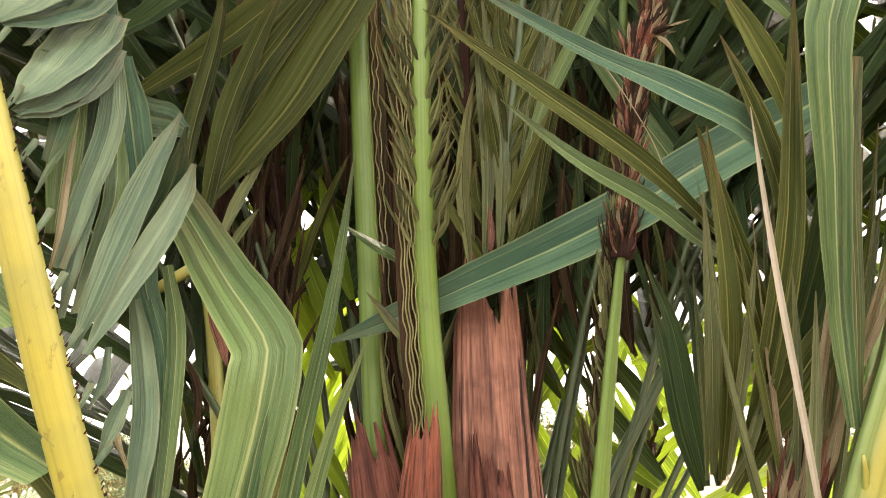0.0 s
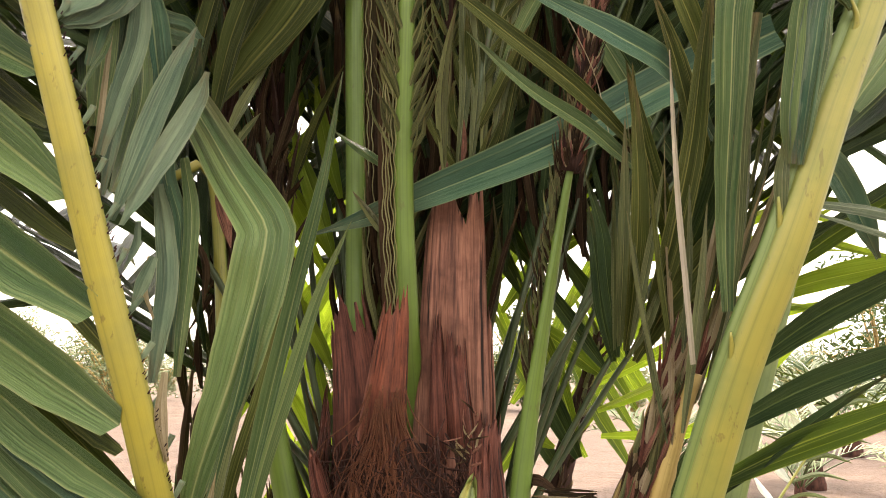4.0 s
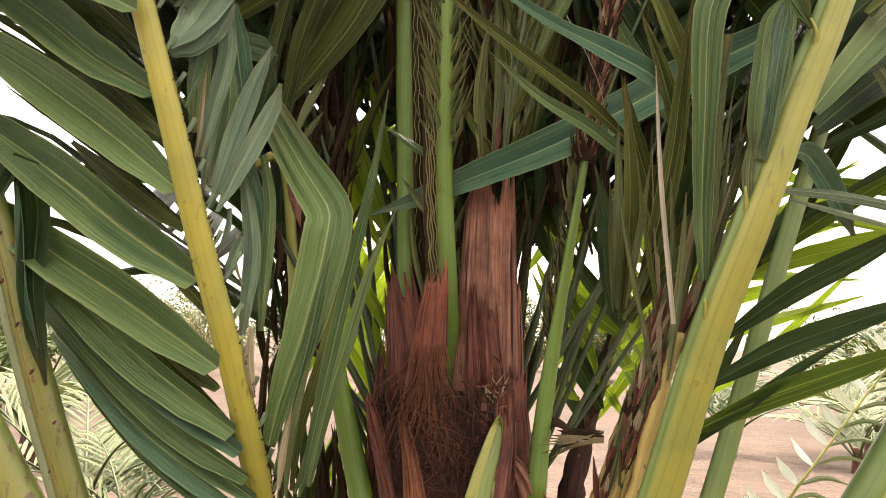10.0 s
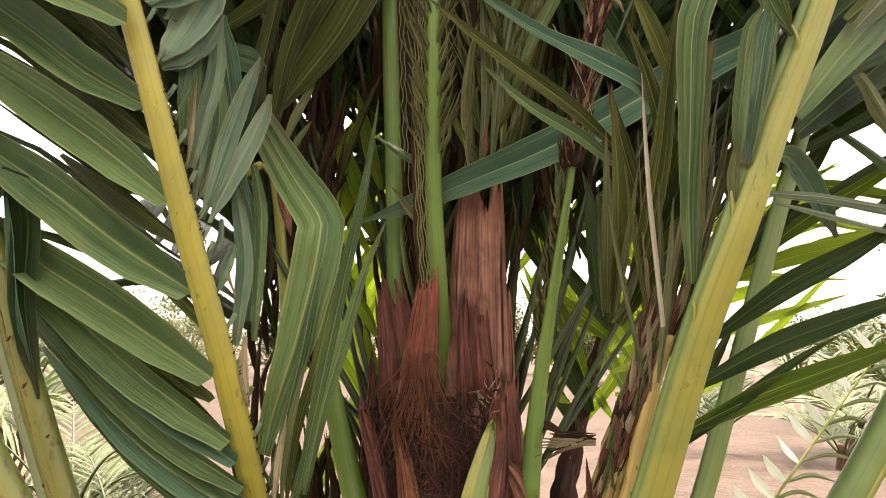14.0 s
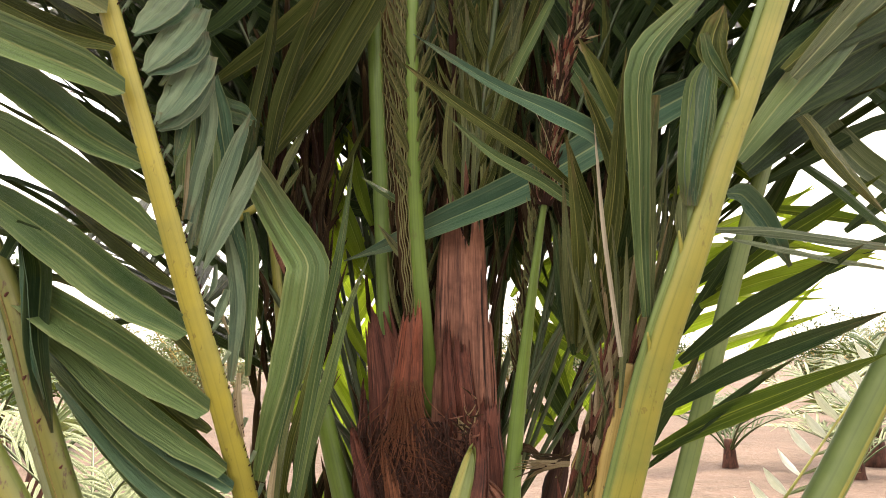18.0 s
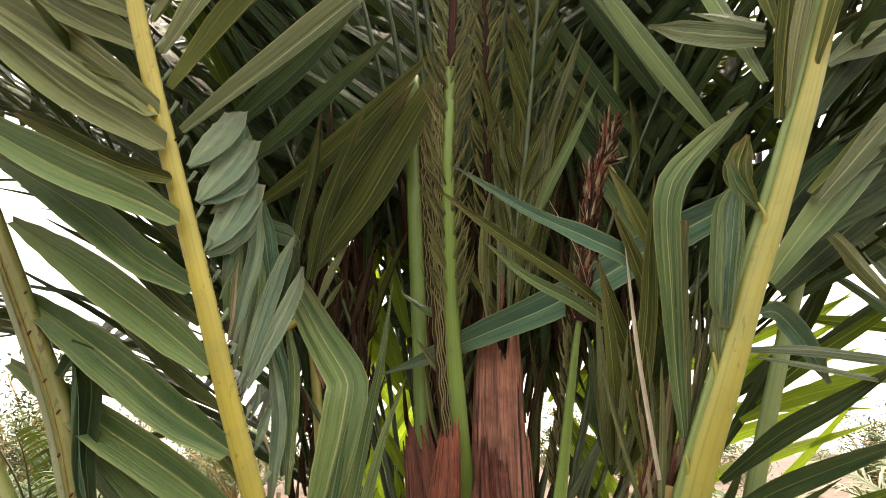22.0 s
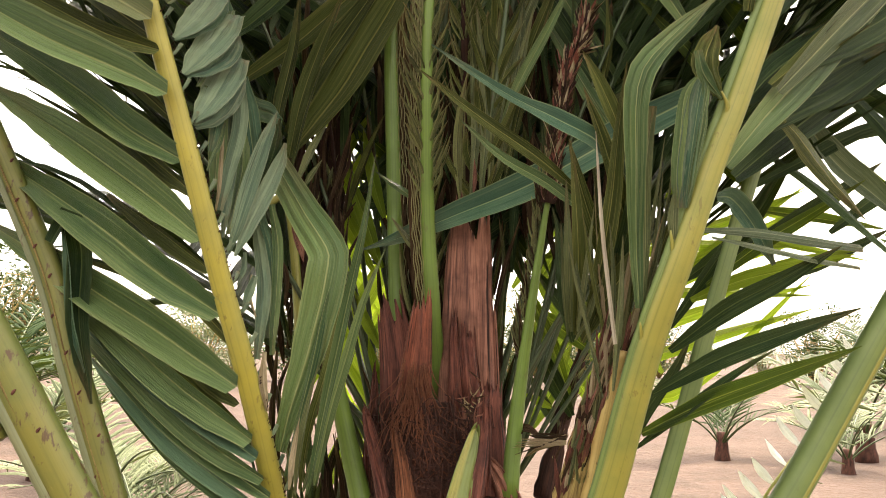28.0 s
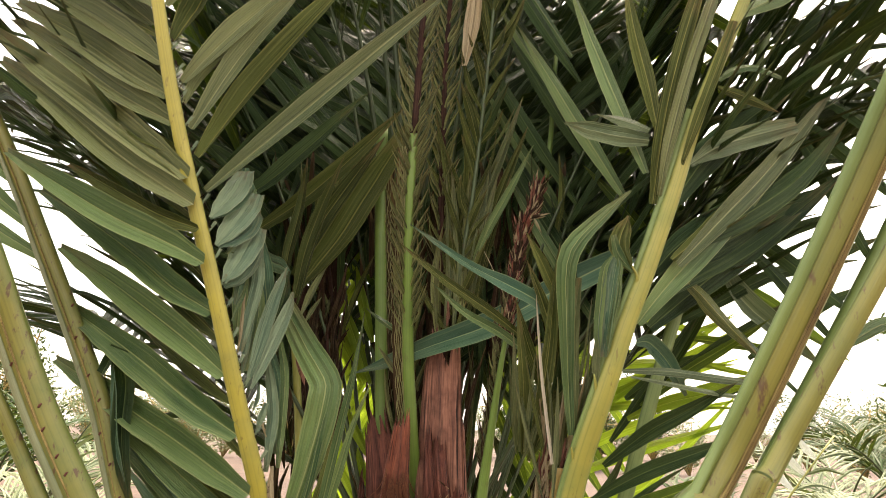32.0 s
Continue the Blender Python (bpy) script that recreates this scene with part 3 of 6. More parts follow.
# fibres over the trunk
def fibres(name, n, centre, size, length, r, material, down, seed, curl=0.5):
    rng = random.Random(seed)
    pieces = []
    for k in range(n):
        a = rng.uniform(-1.5, 1.5)
        p = Vector(centre) + Vector((math.sin(a) * size[0], -math.cos(a) * size[1], rng.uniform(-1, 1) * size[2]))
        d = Vector((rng.gauss(0, curl), rng.gauss(0, 0.12), down * rng.uniform(0.3, 1))).normalized()
        ctrl = [p]
        for i in range(4):
            d = (d + Vector((rng.gauss(0, curl), rng.gauss(0, 0.15), rng.gauss(0, curl * 0.7)))).normalized()
            q = ctrl[-1] + d * length * rng.uniform(0.15, 0.32)
            flat = Vector((q.x - centre[0], q.y - centre[1], 0))
            rim = 1.0 / max(math.hypot(flat.x / size[0], flat.y / size[1]), 0.05)
            if rim > 1.0 or rim < 0.93:
                rim *= 1.0 + 0.05 * rng.random()
                q = Vector((centre[0] + flat.x * rim, centre[1] + flat.y * rim, q.z))
            ctrl.append(q)
        pieces.append(tube_data(ctrl, r * rng.uniform(0.6, 1.2), r * 0.4, segs=9, sides=4, flat=1.0))
    return tagged(part(name, mesh_from(name, *joined(pieces), material), palm), kind="stuff")


fibres("fibre_mat", 70, (0.02, 0.12, 1.08), (0.153, 0.18, 0.24), 0.3, 0.0012, FIBRE, -1, 3, 0.3)
fibres("fibre_mat", 22, (0.02, 0.12, 1.12), (0.152, 0.176, 0.12), 0.24, 0.0013, ORANGE_FIBRE, -1, 4, 0.18)
fibres("fibre_mat", 420, (0.02, 0.12, 1.02), (0.15, 0.172, 0.25), 0.24, 0.0016, BLACK_FIBRE, -1, 6, 0.35)

# long curly strands that spread from the frayed sheath and sweep round the trunk
def strands(n, seed, r, material, start, fall, sweep):
    rng = random.Random(seed)
    pieces = []
    for k in range(n):
        a0, z0 = rng.uniform(*start[0]), rng.uniform(*start[1])
        drop, turn = fall * rng.uniform(0.4, 1.2), sweep * rng.gauss(0.25, 1)
        hook = rng.gauss(0, 0.1)
        grow = rng.uniform(0.99, 1.06)
        ctrl = []
        for i in range(8):
            s = i / 7
            a = a0 + turn * s ** 1.6 + hook * math.sin(s * 5 + k)
            z = z0 - drop * (s - 0.45 * s ** 3) + 0.012 * math.sin(s * 9 + k)
            ctrl.append((0.02 + 0.155 * grow * math.sin(a), 0.12 - 0.18 * grow * math.cos(a), z))
        pieces.append(tube_data(ctrl, r * rng.uniform(0.6, 1.3), r * 0.4, segs=16, sides=4, flat=1.0))
    tagged(part("fibre_mat", mesh_from("fibre_mat", *joined(pieces), material), palm), kind="stuff")


strands(42, 25, 0.0013, ORANGE_FIBRE, ((-0.5, 0.12), (1.16, 1.27)), 0.2, 0.6)
strands(170, 26, 0.0014, FIBRE, ((-0.9, 0.8), (1.05, 1.26)), 0.2, 1.1)
strands(90, 27, 0.0011, FIBRE, ((-1.1, 0.9), (0.9, 1.12)), 0.16, 1.0)
strands(160, 28, 0.0018, BLACK_FIBRE, ((-1.1, 1.0), (0.95, 1.25)), 0.2, 0.9)
fray = random.Random(17)
pieces = []
for k in range(60):
    a = fray.uniform(-1, 1)
    p = Vector((-0.022 + 0.03 * a, -0.034 - 0.012 * (1 - a * a), 1.31 + fray.uniform(-0.04, 0.04)))
    spread = a * 0.055 + fray.gauss(0, 0.012)
    pieces.append(tube_data([p, p + Vector((spread * 0.25, -0.008, -0.05)), p + Vector((spread * 0.8, -0.014, -0.09)), p + Vector((spread * 1.2 + fray.gauss(0, 0.02), -0.012, -0.11 - fray.uniform(0, 0.06)))], 0.0013, 0.0007, segs=9, sides=4, flat=1.0))
tagged(part("fibre_fray", mesh_from("fibre_fray", *joined(pieces), ORANGE_FIBRE), palm), kind="stuff")

# pale frayed edge of torn sheath
knot = random.Random(29)
for k in range(22):
    p = Vector((0.108 + knot.gauss(0, 0.012), -0.095 + knot.gauss(0, 0.008), 1.255 + knot.gauss(0, 0.022)))
    d = Vector((knot.gauss(0, 0.5), -knot.uniform(0, 0.5), knot.gauss(0.3, 0.6))).normalized() * knot.uniform(0.015, 0.04)
    leaflet([p, p + d * 0.5 + Vector((knot.gauss(0, 0.004), -0.003, 0)), p + d], knot.uniform(0.003, 0.007), knot.choice([DRY_LEAF, SHEATH, DARK_DRY]), palm, "sheath_scrap", "pale frayed scrap of sheath", segs=4, fold=0.6, turn=knot.uniform(-60, 60))

# upright green stalks of the heart
heart = [(0.032, 0.110, 1.255), (0.012, 0.040, 1.475), (-0.002, 0.000, 1.715), (-0.004, -0.080, 2.049), (0.006, -0.120, 2.296), (0.026, -0.100, 2.752), (0.037, -0.050, 3.320)]
front = rod("frond", heart[:5], 0.0215, 0.0125, GREEN_STALK, palm, "upright smooth green leaf stalk", segs=30, sides=14)
spear = rod("frond", heart[4:], 0.012, 0.008, BLACK_FIBRE, palm, "dark purple-brown young leaf axis", segs=14, sides=8)
second = [(-0.072, 0.160, 1.315), (-0.084, 0.180, 1.518), (-0.093, 0.180, 1.755), (-0.109, 0.170, 2.163), (-0.111, 0.160, 2.424)]
back_stalk = rod("frond", second, 0.0215, 0.018, GREEN_STALK, palm, "upright smooth green leaf stalk", segs=24, sides=14)
third = [(0.111, 0.200, 1.472), (0.094, 0.200, 1.764), (0.089, 0.150, 2.215), (0.095, 0.100, 2.649), (0.119, 0.080, 3.028)]
third_stalk = rod("frond", third, 0.014, 0.007, BLACK_FIBRE, palm, "dark young leaf axis with narrow spikes", segs=20, sides=8)
fourth = [(0.159, 0.160, 1.496), (0.136, 0.150, 1.819), (0.189, 0.120, 2.186), (0.236, 0.100, 2.644), (0.271, 0.100, 3.077)]
fourth_stalk = rod("frond", fourth, 0.009, 0.005, SHADED_STALK, palm, "slender dull green young leaf axis", segs=20, sides=8)


def spikes(stalk, ctrl, s0, s1, n, length, width, material, seed, lean=0.75, faces=(0, -1, 0)):
    """Short narrow leaflets of an unopened leaf, close to its axis on both sides."""
    rng = random.Random(seed)
    for k in range(n):
        for sgn in (-1, 1):
            p, t = along(ctrl, s0 + (s1 - s0) * (k + rng.uniform(0, 0.9)) / n)
            d = (Vector((sgn * rng.uniform(0.3, 0.75), -rng.uniform(0.0, 0.5), 0)) + t * lean).normalized()
            ln = length * rng.uniform(0.6, 1.2)
            bend = Vector((sgn * rng.uniform(-0.01, 0.015), 0, 0))
            leaflet([p, p + d * ln * 0.5 + bend, p + d * ln], width * rng.uniform(0.7, 1.3), material, stalk, segs=5, fold=0.45, turn=rng.gauss(0, 35), seed=k)


spikes(front, heart[:5], 0.45, 1.0, 70, 0.12, 0.009, SPEAR_LEAF, 1, 1.1)
spikes(spear, heart[4:], 0.0, 1.0, 80, 0.12, 0.009, SPEAR_LEAF, 2, 1.1)
spikes(third_stalk, third, 0.3, 1.0, 80, 0.12, 0.009, SPEAR_LEAF, 3, 1.1)
spikes(fourth_stalk, fourth, 0.1, 1.0, 24, 0.22, 0.026, OLIVE_LEAF, 4, 1.3)
def crimped(ctrl, s0, s1, side, n, seed):
    """A narrow band of tightly crimped leaflet edges that runs along a stalk."""
    rng = random.Random(seed)
    band = [along(ctrl, s0 + (s1 - s0) * i / 20)[0] + Vector((side * 0.028, 0.004, 0)) for i in range(21)]
    edge = leaflet(band, 0.034, DARK_DRY, palm, "young_leaf", "dark crimped edge of a young leaf", segs=30, shape="open", fold=0.3)
    for i in range(n):
        off = side * (0.016 + 0.026 * i / n)
        line = [along(ctrl, s0 + (s1 - s0) * q / 46)[0] + Vector((off + 0.0022 * math.sin(q * 1.9 + i * 0.7) + rng.gauss(0, 0.0007), -0.008 - 0.003 * (i % 2), 0)) for q in range(47)]
        rod("crimp", line, 0.0013, 0.0011, SPEAR_PALE, edge, "pale wavy rib", segs=92, sides=4, flat=1.0)


crimped(heart[:5], 0.12, 0.96, -1, 5, 1)
crimped(second, 0.2, 0.9, 1, 3, 2)
# pleated young leaves standing behind the sheath
leaflet([(0.079, 0.120, 1.747), (0.071, 0.120, 1.878), (0.078, 0.110, 1.980), (0.097, 0.100, 2.084)], 0.024, SPEAR_LEAF, palm, "young_leaf", label="narrow pleated young leaf", segs=14, fold=0.6, pleats=2)
leaflet([(0.106, 0.130, 1.759), (0.119, 0.130, 1.924), (0.113, 0.120, 2.072), (0.104, 0.110, 2.240)], 0.024, GREY_LEAF, palm, "young_leaf", label="narrow pleated young leaf", segs=14, fold=0.6, pleats=2)
leaflet([(0.133, 0.140, 1.771), (0.145, 0.130, 1.956), (0.133, 0.120, 2.118), (0.119, 0.110, 2.276)], 0.027, GREY_LEAF, palm, "young_leaf", label="narrow pleated young leaf", segs=14, fold=0.6, pleats=2)
leaflet([(0.155, 0.140, 1.781), (0.164, 0.140, 1.971), (0.171, 0.130, 2.135), (0.187, 0.120, 2.296)], 0.025, SPEAR_LEAF, palm, "young_leaf", label="narrow pleated young leaf", segs=14, fold=0.6, pleats=2)
leaflet([(0.176, 0.150, 1.794), (0.202, 0.140, 1.971), (0.233, 0.120, 2.107), (0.269, 0.100, 2.259)], 0.029, GREY_LEAF, palm, "young_leaf", label="narrow pleated young leaf", segs=14, fold=0.6, pleats=2)
leaflet([(0.196, 0.160, 1.807), (0.233, 0.150, 1.997), (0.272, 0.130, 2.135), (0.309, 0.110, 2.254)], 0.027, OLIVE_LEAF, palm, "young_leaf", label="narrow pleated young leaf", segs=14, fold=0.6, pleats=2)
leaflet([(0.112, 0.100, 1.760), (0.116, 0.100, 1.800), (0.114, 0.100, 1.848)], 0.011, SHEATH, palm, "young_leaf", label="narrow pleated young leaf", segs=14, fold=0.6, pleats=0)
leaflet([(0.143, 0.140, 1.926), (0.202, 0.120, 2.113), (0.287, 0.100, 2.337), (0.348, 0.080, 2.512)], 0.035, GREY_LEAF, palm, "young_leaf", label="narrow pleated young leaf", segs=14, fold=0.6, pleats=2)
leaflet([(0.182, 0.140, 1.925), (0.228, 0.120, 2.052), (0.304, 0.100, 2.195), (0.379, 0.080, 2.343)], 0.029, LEAF, palm, "young_leaf", label="narrow pleated young leaf", segs=14, fold=-0.5, pleats=0)
leaflet([(0.174, 0.130, 1.879), (0.224, 0.120, 2.097), (0.243, 0.100, 2.307)], 0.037, GREY_LEAF, palm, "young_leaf", label="narrow pleated young leaf", segs=14, fold=0.6, pleats=2)
leaflet([(0.211, 0.150, 2.017), (0.275, 0.130, 2.192), (0.365, 0.100, 2.415)], 0.032, OLIVE_LEAF, palm, "young_leaf", label="narrow pleated young leaf", segs=14, fold=0.6, pleats=2)
leaflet([(0.115, 0.140, 1.912), (0.130, 0.130, 2.103), (0.099, 0.120, 2.289), (0.064, 0.100, 2.460)], 0.030, OLIVE_LEAF, palm, "young_leaf", label="narrow pleated young leaf", segs=14, fold=0.6, pleats=2)
leaflet([(0.140, 0.160, 2.022), (0.176, 0.140, 2.263), (0.152, 0.120, 2.468)], 0.036, OLIVE_LEAF, palm, "young_leaf", label="narrow pleated young leaf", segs=14, fold=0.6, pleats=2)
leaflet([(0.140, 0.200, 2.242), (0.213, 0.180, 2.413), (0.311, 0.150, 2.599)], 0.046, BACK_LEAF, palm, "young_leaf", label="narrow pleated young leaf", segs=14, fold=0.6, pleats=0)
yrng = random.Random(19)
for k in range(26):
    foot = Vector((yrng.choice([yrng.uniform(0.02, 0.19), yrng.uniform(-0.06, 0.0)]), yrng.uniform(0.13, 0.22), yrng.uniform(1.3, 1.55)))
    lean = Vector((yrng.gauss(0.02, 0.05), yrng.uniform(-0.05, 0.0), yrng.uniform(0.22, 0.5)))
    leaflet([foot, foot + lean * 0.5 + Vector((yrng.gauss(0, 0.012), 0, 0)), foot + lean], yrng.uniform(0.010, 0.018), yrng.choice([SPEAR_LEAF, SPEAR_LEAF, OLIVE_LEAF, DARK_DRY]), palm, "young_leaf", "narrow pleated young leaf", segs=8, fold=0.7, turn=yrng.gauss(0, 30))
leaflet([(0.155, 0.050, 2.600), (0.181, 0.050, 2.777), (0.200, 0.060, 3.009)], 0.055, DRY_LEAF, palm, "dry_leaf", "pale dry papery leaf", pleats=3, fold=0.4, turn=20)

# long bluish leaf lying across the heart
leaflet([(-0.174, 0.100, 1.611), (-0.071, 0.090, 1.644), (0.063, 0.050, 1.693), (0.248, -0.080, 1.750), (0.440, -0.120, 1.854), (0.618, -0.140, 1.944)][::-1], 0.074, BLUE_LEAF, palm, "leaflet", "broad bluish green leaflet lying across the heart", shape=(0.8, 1.0, 1.0, 1.0, 0.9, 0.62, 0.05), fold=-0.3, turn=8, turn_end=-20, segs=20)

# green stalk with a withered brown upper part
spike_line = [(0.191, -0.020, 1.040), (0.207, -0.020, 1.213), (0.235, -0.050, 1.435), (0.274, -0.090, 1.700), (0.296, -0.108, 1.80)]
spike_top = [(0.274, -0.090, 1.700), (0.295, -0.100, 1.846), (0.326, -0.100, 2.023), (0.345, -0.100, 2.054), (0.371, -0.090, 2.154)]
spike = rod("frond", spike_line, 0.021, 0.004, GREEN_STALK, palm, "green leaf stalk", segs=20, sides=12)
tip_part = rod("withered_tip", spike_top, 0.017, 0.011, BLACK_FIBRE, spike, "withered dark brown upper part", segs=30, sides=12, rough=0.5)
rag = random.Random(21)
for k in range(420):
    p, t = along(spike_top, rag.uniform(0.0, 1.0))
    a = rag.uniform(-1.6, 1.6)
    out = Vector((math.sin(a), -math.cos(a), 0))
    p = p + out * 0.013
    d = (t * 1.5 + out * rag.uniform(0.2, 0.8)).normalized()
    ln = rag.uniform(0.022, 0.05)
    leaflet([p, p + d * ln * 0.5 + out * 0.003, p + d * ln + out * rag.uniform(-0.004, 0.006)], rag.uniform(0.005, 0.010), rag.choice([DARK_DRY, DARK_DRY, RED_SHEATH, BLACK_FIBRE, SHEATH, DRY_LEAF]), spike, "withered_leaflet", segs=3, fold=0.5, face=out, turn=rag.uniform(-30, 30))
for k in range(110):
    p, t = along(spike_line, rag.uniform(0.4, 1.0))
    d = (t * 1.3 + Vector((rag.uniform(-0.55, 0.05), -rag.uniform(0, 0.3), 0))).normalized()
    ln = rag.uniform(0.03, 0.08)
    leaflet([p - Vector((0.01, 0, 0)), p + d * ln * 0.5 - Vector((0.016, 0, 0)), p + d * ln - Vector((0.016, 0, 0))], rag.uniform(0.005, 0.01), rag.choice([DARK_DRY, SPEAR_LEAF]), spike, "withered_leaflet", segs=4, fold=0.4, turn=rag.uniform(-60, 60))
# dark withered spear farther back
dark_line = [(0.309, 0.300, 0.978), (0.364, 0.380, 1.153), (0.429, 0.450, 1.319), (0.477, 0.480, 1.456)]
dark_spear = rod("withered_frond", dark_line, 0.03, 0.012, BLACK_FIBRE, palm, "dark withered frond base", segs=20, sides=12, rough=0.4)
for k in range(70):
    p, t = along(dark_line, rag.uniform(0.1, 1.0))
    d = (t * 1.2 + Vector((rag.gauss(0, 0.35), -rag.uniform(0, 0.4), 0))).normalized()
    ln = rag.uniform(0.04, 0.1)
    leaflet([p, p + d * ln * 0.5 + Vector((0, -0.012, 0)), p + d * ln], rag.uniform(0.008, 0.016), rag.choice([DARK_DRY, SPEAR_LEAF, DARK_DRY]), dark_spear, "withered_leaflet", segs=4, fold=0.5, turn=rag.uniform(-60, 60))
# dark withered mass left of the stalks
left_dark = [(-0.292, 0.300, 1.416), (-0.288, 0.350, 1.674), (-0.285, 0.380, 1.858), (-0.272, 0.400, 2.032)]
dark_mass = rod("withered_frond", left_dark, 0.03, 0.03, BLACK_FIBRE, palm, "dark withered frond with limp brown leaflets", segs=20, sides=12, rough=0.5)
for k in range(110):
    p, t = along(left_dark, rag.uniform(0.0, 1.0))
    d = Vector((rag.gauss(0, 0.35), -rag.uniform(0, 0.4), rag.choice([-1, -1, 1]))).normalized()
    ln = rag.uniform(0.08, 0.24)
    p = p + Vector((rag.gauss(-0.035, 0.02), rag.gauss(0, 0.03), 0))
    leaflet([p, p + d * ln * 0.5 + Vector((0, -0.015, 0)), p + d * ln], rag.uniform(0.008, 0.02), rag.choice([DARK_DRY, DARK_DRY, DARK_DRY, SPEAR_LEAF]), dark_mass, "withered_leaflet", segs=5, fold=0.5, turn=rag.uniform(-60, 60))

# dark withered leaves added behind the stalks in place of the heart's shade
shade_curtain = rod("withered_frond", [(-0.1, 0.36, 1.0), (-0.1, 0.38, 1.5), (-0.05, 0.36, 2.1)], 0.03, 0.015, BLACK_FIBRE, palm, "added dark leaves standing in for shade inside the heart", segs=14, sides=10, rough=0.4)
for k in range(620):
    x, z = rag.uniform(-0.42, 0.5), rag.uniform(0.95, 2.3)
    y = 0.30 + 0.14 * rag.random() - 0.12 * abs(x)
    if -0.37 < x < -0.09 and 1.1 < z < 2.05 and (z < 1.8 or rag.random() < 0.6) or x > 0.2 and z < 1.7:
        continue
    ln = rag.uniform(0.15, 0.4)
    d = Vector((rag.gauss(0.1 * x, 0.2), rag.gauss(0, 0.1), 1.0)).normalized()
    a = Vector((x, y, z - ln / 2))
    leaflet([a, a + d * ln * 0.5 + Vector((rag.gauss(0, 0.015), -0.02, 0)), a + d * ln], rag.uniform(0.012, 0.03), rag.choice([DARK_DRY, DARK_DRY, DARK_DRY, BACK_LEAF, OLIVE_LEAF, BACK_LEAF]), shade_curtain, "withered_leaflet", segs=5, fold=0.5, turn=rag.uniform(-50, 50))

# ---- yellow frond with leaflets to one side and crumpled ones to the other ----
YELLOW = [(-0.299, -0.120, 0.977), (-0.309, -0.160, 1.063), (-0.347, -0.270, 1.306), (-0.393, -0.330, 1.500), (-0.448, -0.390, 1.738), (-0.563, -0.460, 2.175), (-0.623, -0.520, 2.485), (-0.678, -0.580, 2.815), (-0.751, -0.620, 3.266)]
yellow = rod("frond", YELLOW, 0.0245, 0.0125, YELLOW_STALK, palm, "golden yellow frond axis", segs=50, sides=16, flat=0.6)
lrng = random.Random(31)
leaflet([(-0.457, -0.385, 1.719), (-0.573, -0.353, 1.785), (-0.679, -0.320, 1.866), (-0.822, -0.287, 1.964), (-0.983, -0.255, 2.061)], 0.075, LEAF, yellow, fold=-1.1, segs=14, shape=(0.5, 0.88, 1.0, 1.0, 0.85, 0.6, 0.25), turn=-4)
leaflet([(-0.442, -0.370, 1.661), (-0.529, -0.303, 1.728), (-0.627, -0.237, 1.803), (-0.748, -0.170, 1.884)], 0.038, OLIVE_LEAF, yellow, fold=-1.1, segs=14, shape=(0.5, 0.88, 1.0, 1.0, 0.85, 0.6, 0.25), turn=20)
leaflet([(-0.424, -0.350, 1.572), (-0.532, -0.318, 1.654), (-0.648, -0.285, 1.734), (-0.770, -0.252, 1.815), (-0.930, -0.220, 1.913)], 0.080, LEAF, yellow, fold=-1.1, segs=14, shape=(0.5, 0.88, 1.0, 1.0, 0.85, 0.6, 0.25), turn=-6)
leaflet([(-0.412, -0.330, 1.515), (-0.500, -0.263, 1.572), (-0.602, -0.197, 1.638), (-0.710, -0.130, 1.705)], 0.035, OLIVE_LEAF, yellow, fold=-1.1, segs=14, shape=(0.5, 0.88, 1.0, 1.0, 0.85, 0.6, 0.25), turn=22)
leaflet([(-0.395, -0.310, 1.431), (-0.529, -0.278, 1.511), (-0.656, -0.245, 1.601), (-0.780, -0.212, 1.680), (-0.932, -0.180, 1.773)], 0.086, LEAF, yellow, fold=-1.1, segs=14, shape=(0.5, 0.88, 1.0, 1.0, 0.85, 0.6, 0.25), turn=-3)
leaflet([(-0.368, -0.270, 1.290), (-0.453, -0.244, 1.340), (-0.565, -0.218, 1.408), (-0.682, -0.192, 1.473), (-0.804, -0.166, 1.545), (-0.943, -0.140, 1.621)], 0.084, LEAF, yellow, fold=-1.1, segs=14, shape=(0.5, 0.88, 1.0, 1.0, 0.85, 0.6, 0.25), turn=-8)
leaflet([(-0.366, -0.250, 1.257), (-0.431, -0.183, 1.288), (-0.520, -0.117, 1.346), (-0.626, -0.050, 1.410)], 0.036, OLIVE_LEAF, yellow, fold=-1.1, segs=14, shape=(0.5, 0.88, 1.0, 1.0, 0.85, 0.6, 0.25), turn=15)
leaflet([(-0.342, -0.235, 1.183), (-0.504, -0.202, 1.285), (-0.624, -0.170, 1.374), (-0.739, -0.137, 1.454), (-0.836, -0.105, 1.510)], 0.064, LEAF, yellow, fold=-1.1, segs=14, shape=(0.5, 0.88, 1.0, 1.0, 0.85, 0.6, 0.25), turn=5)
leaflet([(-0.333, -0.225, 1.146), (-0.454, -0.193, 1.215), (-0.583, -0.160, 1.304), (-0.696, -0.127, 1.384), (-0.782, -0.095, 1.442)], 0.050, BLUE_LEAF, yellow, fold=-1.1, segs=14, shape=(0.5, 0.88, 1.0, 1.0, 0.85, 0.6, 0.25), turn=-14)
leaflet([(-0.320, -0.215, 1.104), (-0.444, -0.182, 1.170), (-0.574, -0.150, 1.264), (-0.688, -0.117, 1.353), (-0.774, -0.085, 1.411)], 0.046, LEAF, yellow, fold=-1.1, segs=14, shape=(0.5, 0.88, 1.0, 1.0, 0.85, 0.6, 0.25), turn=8)
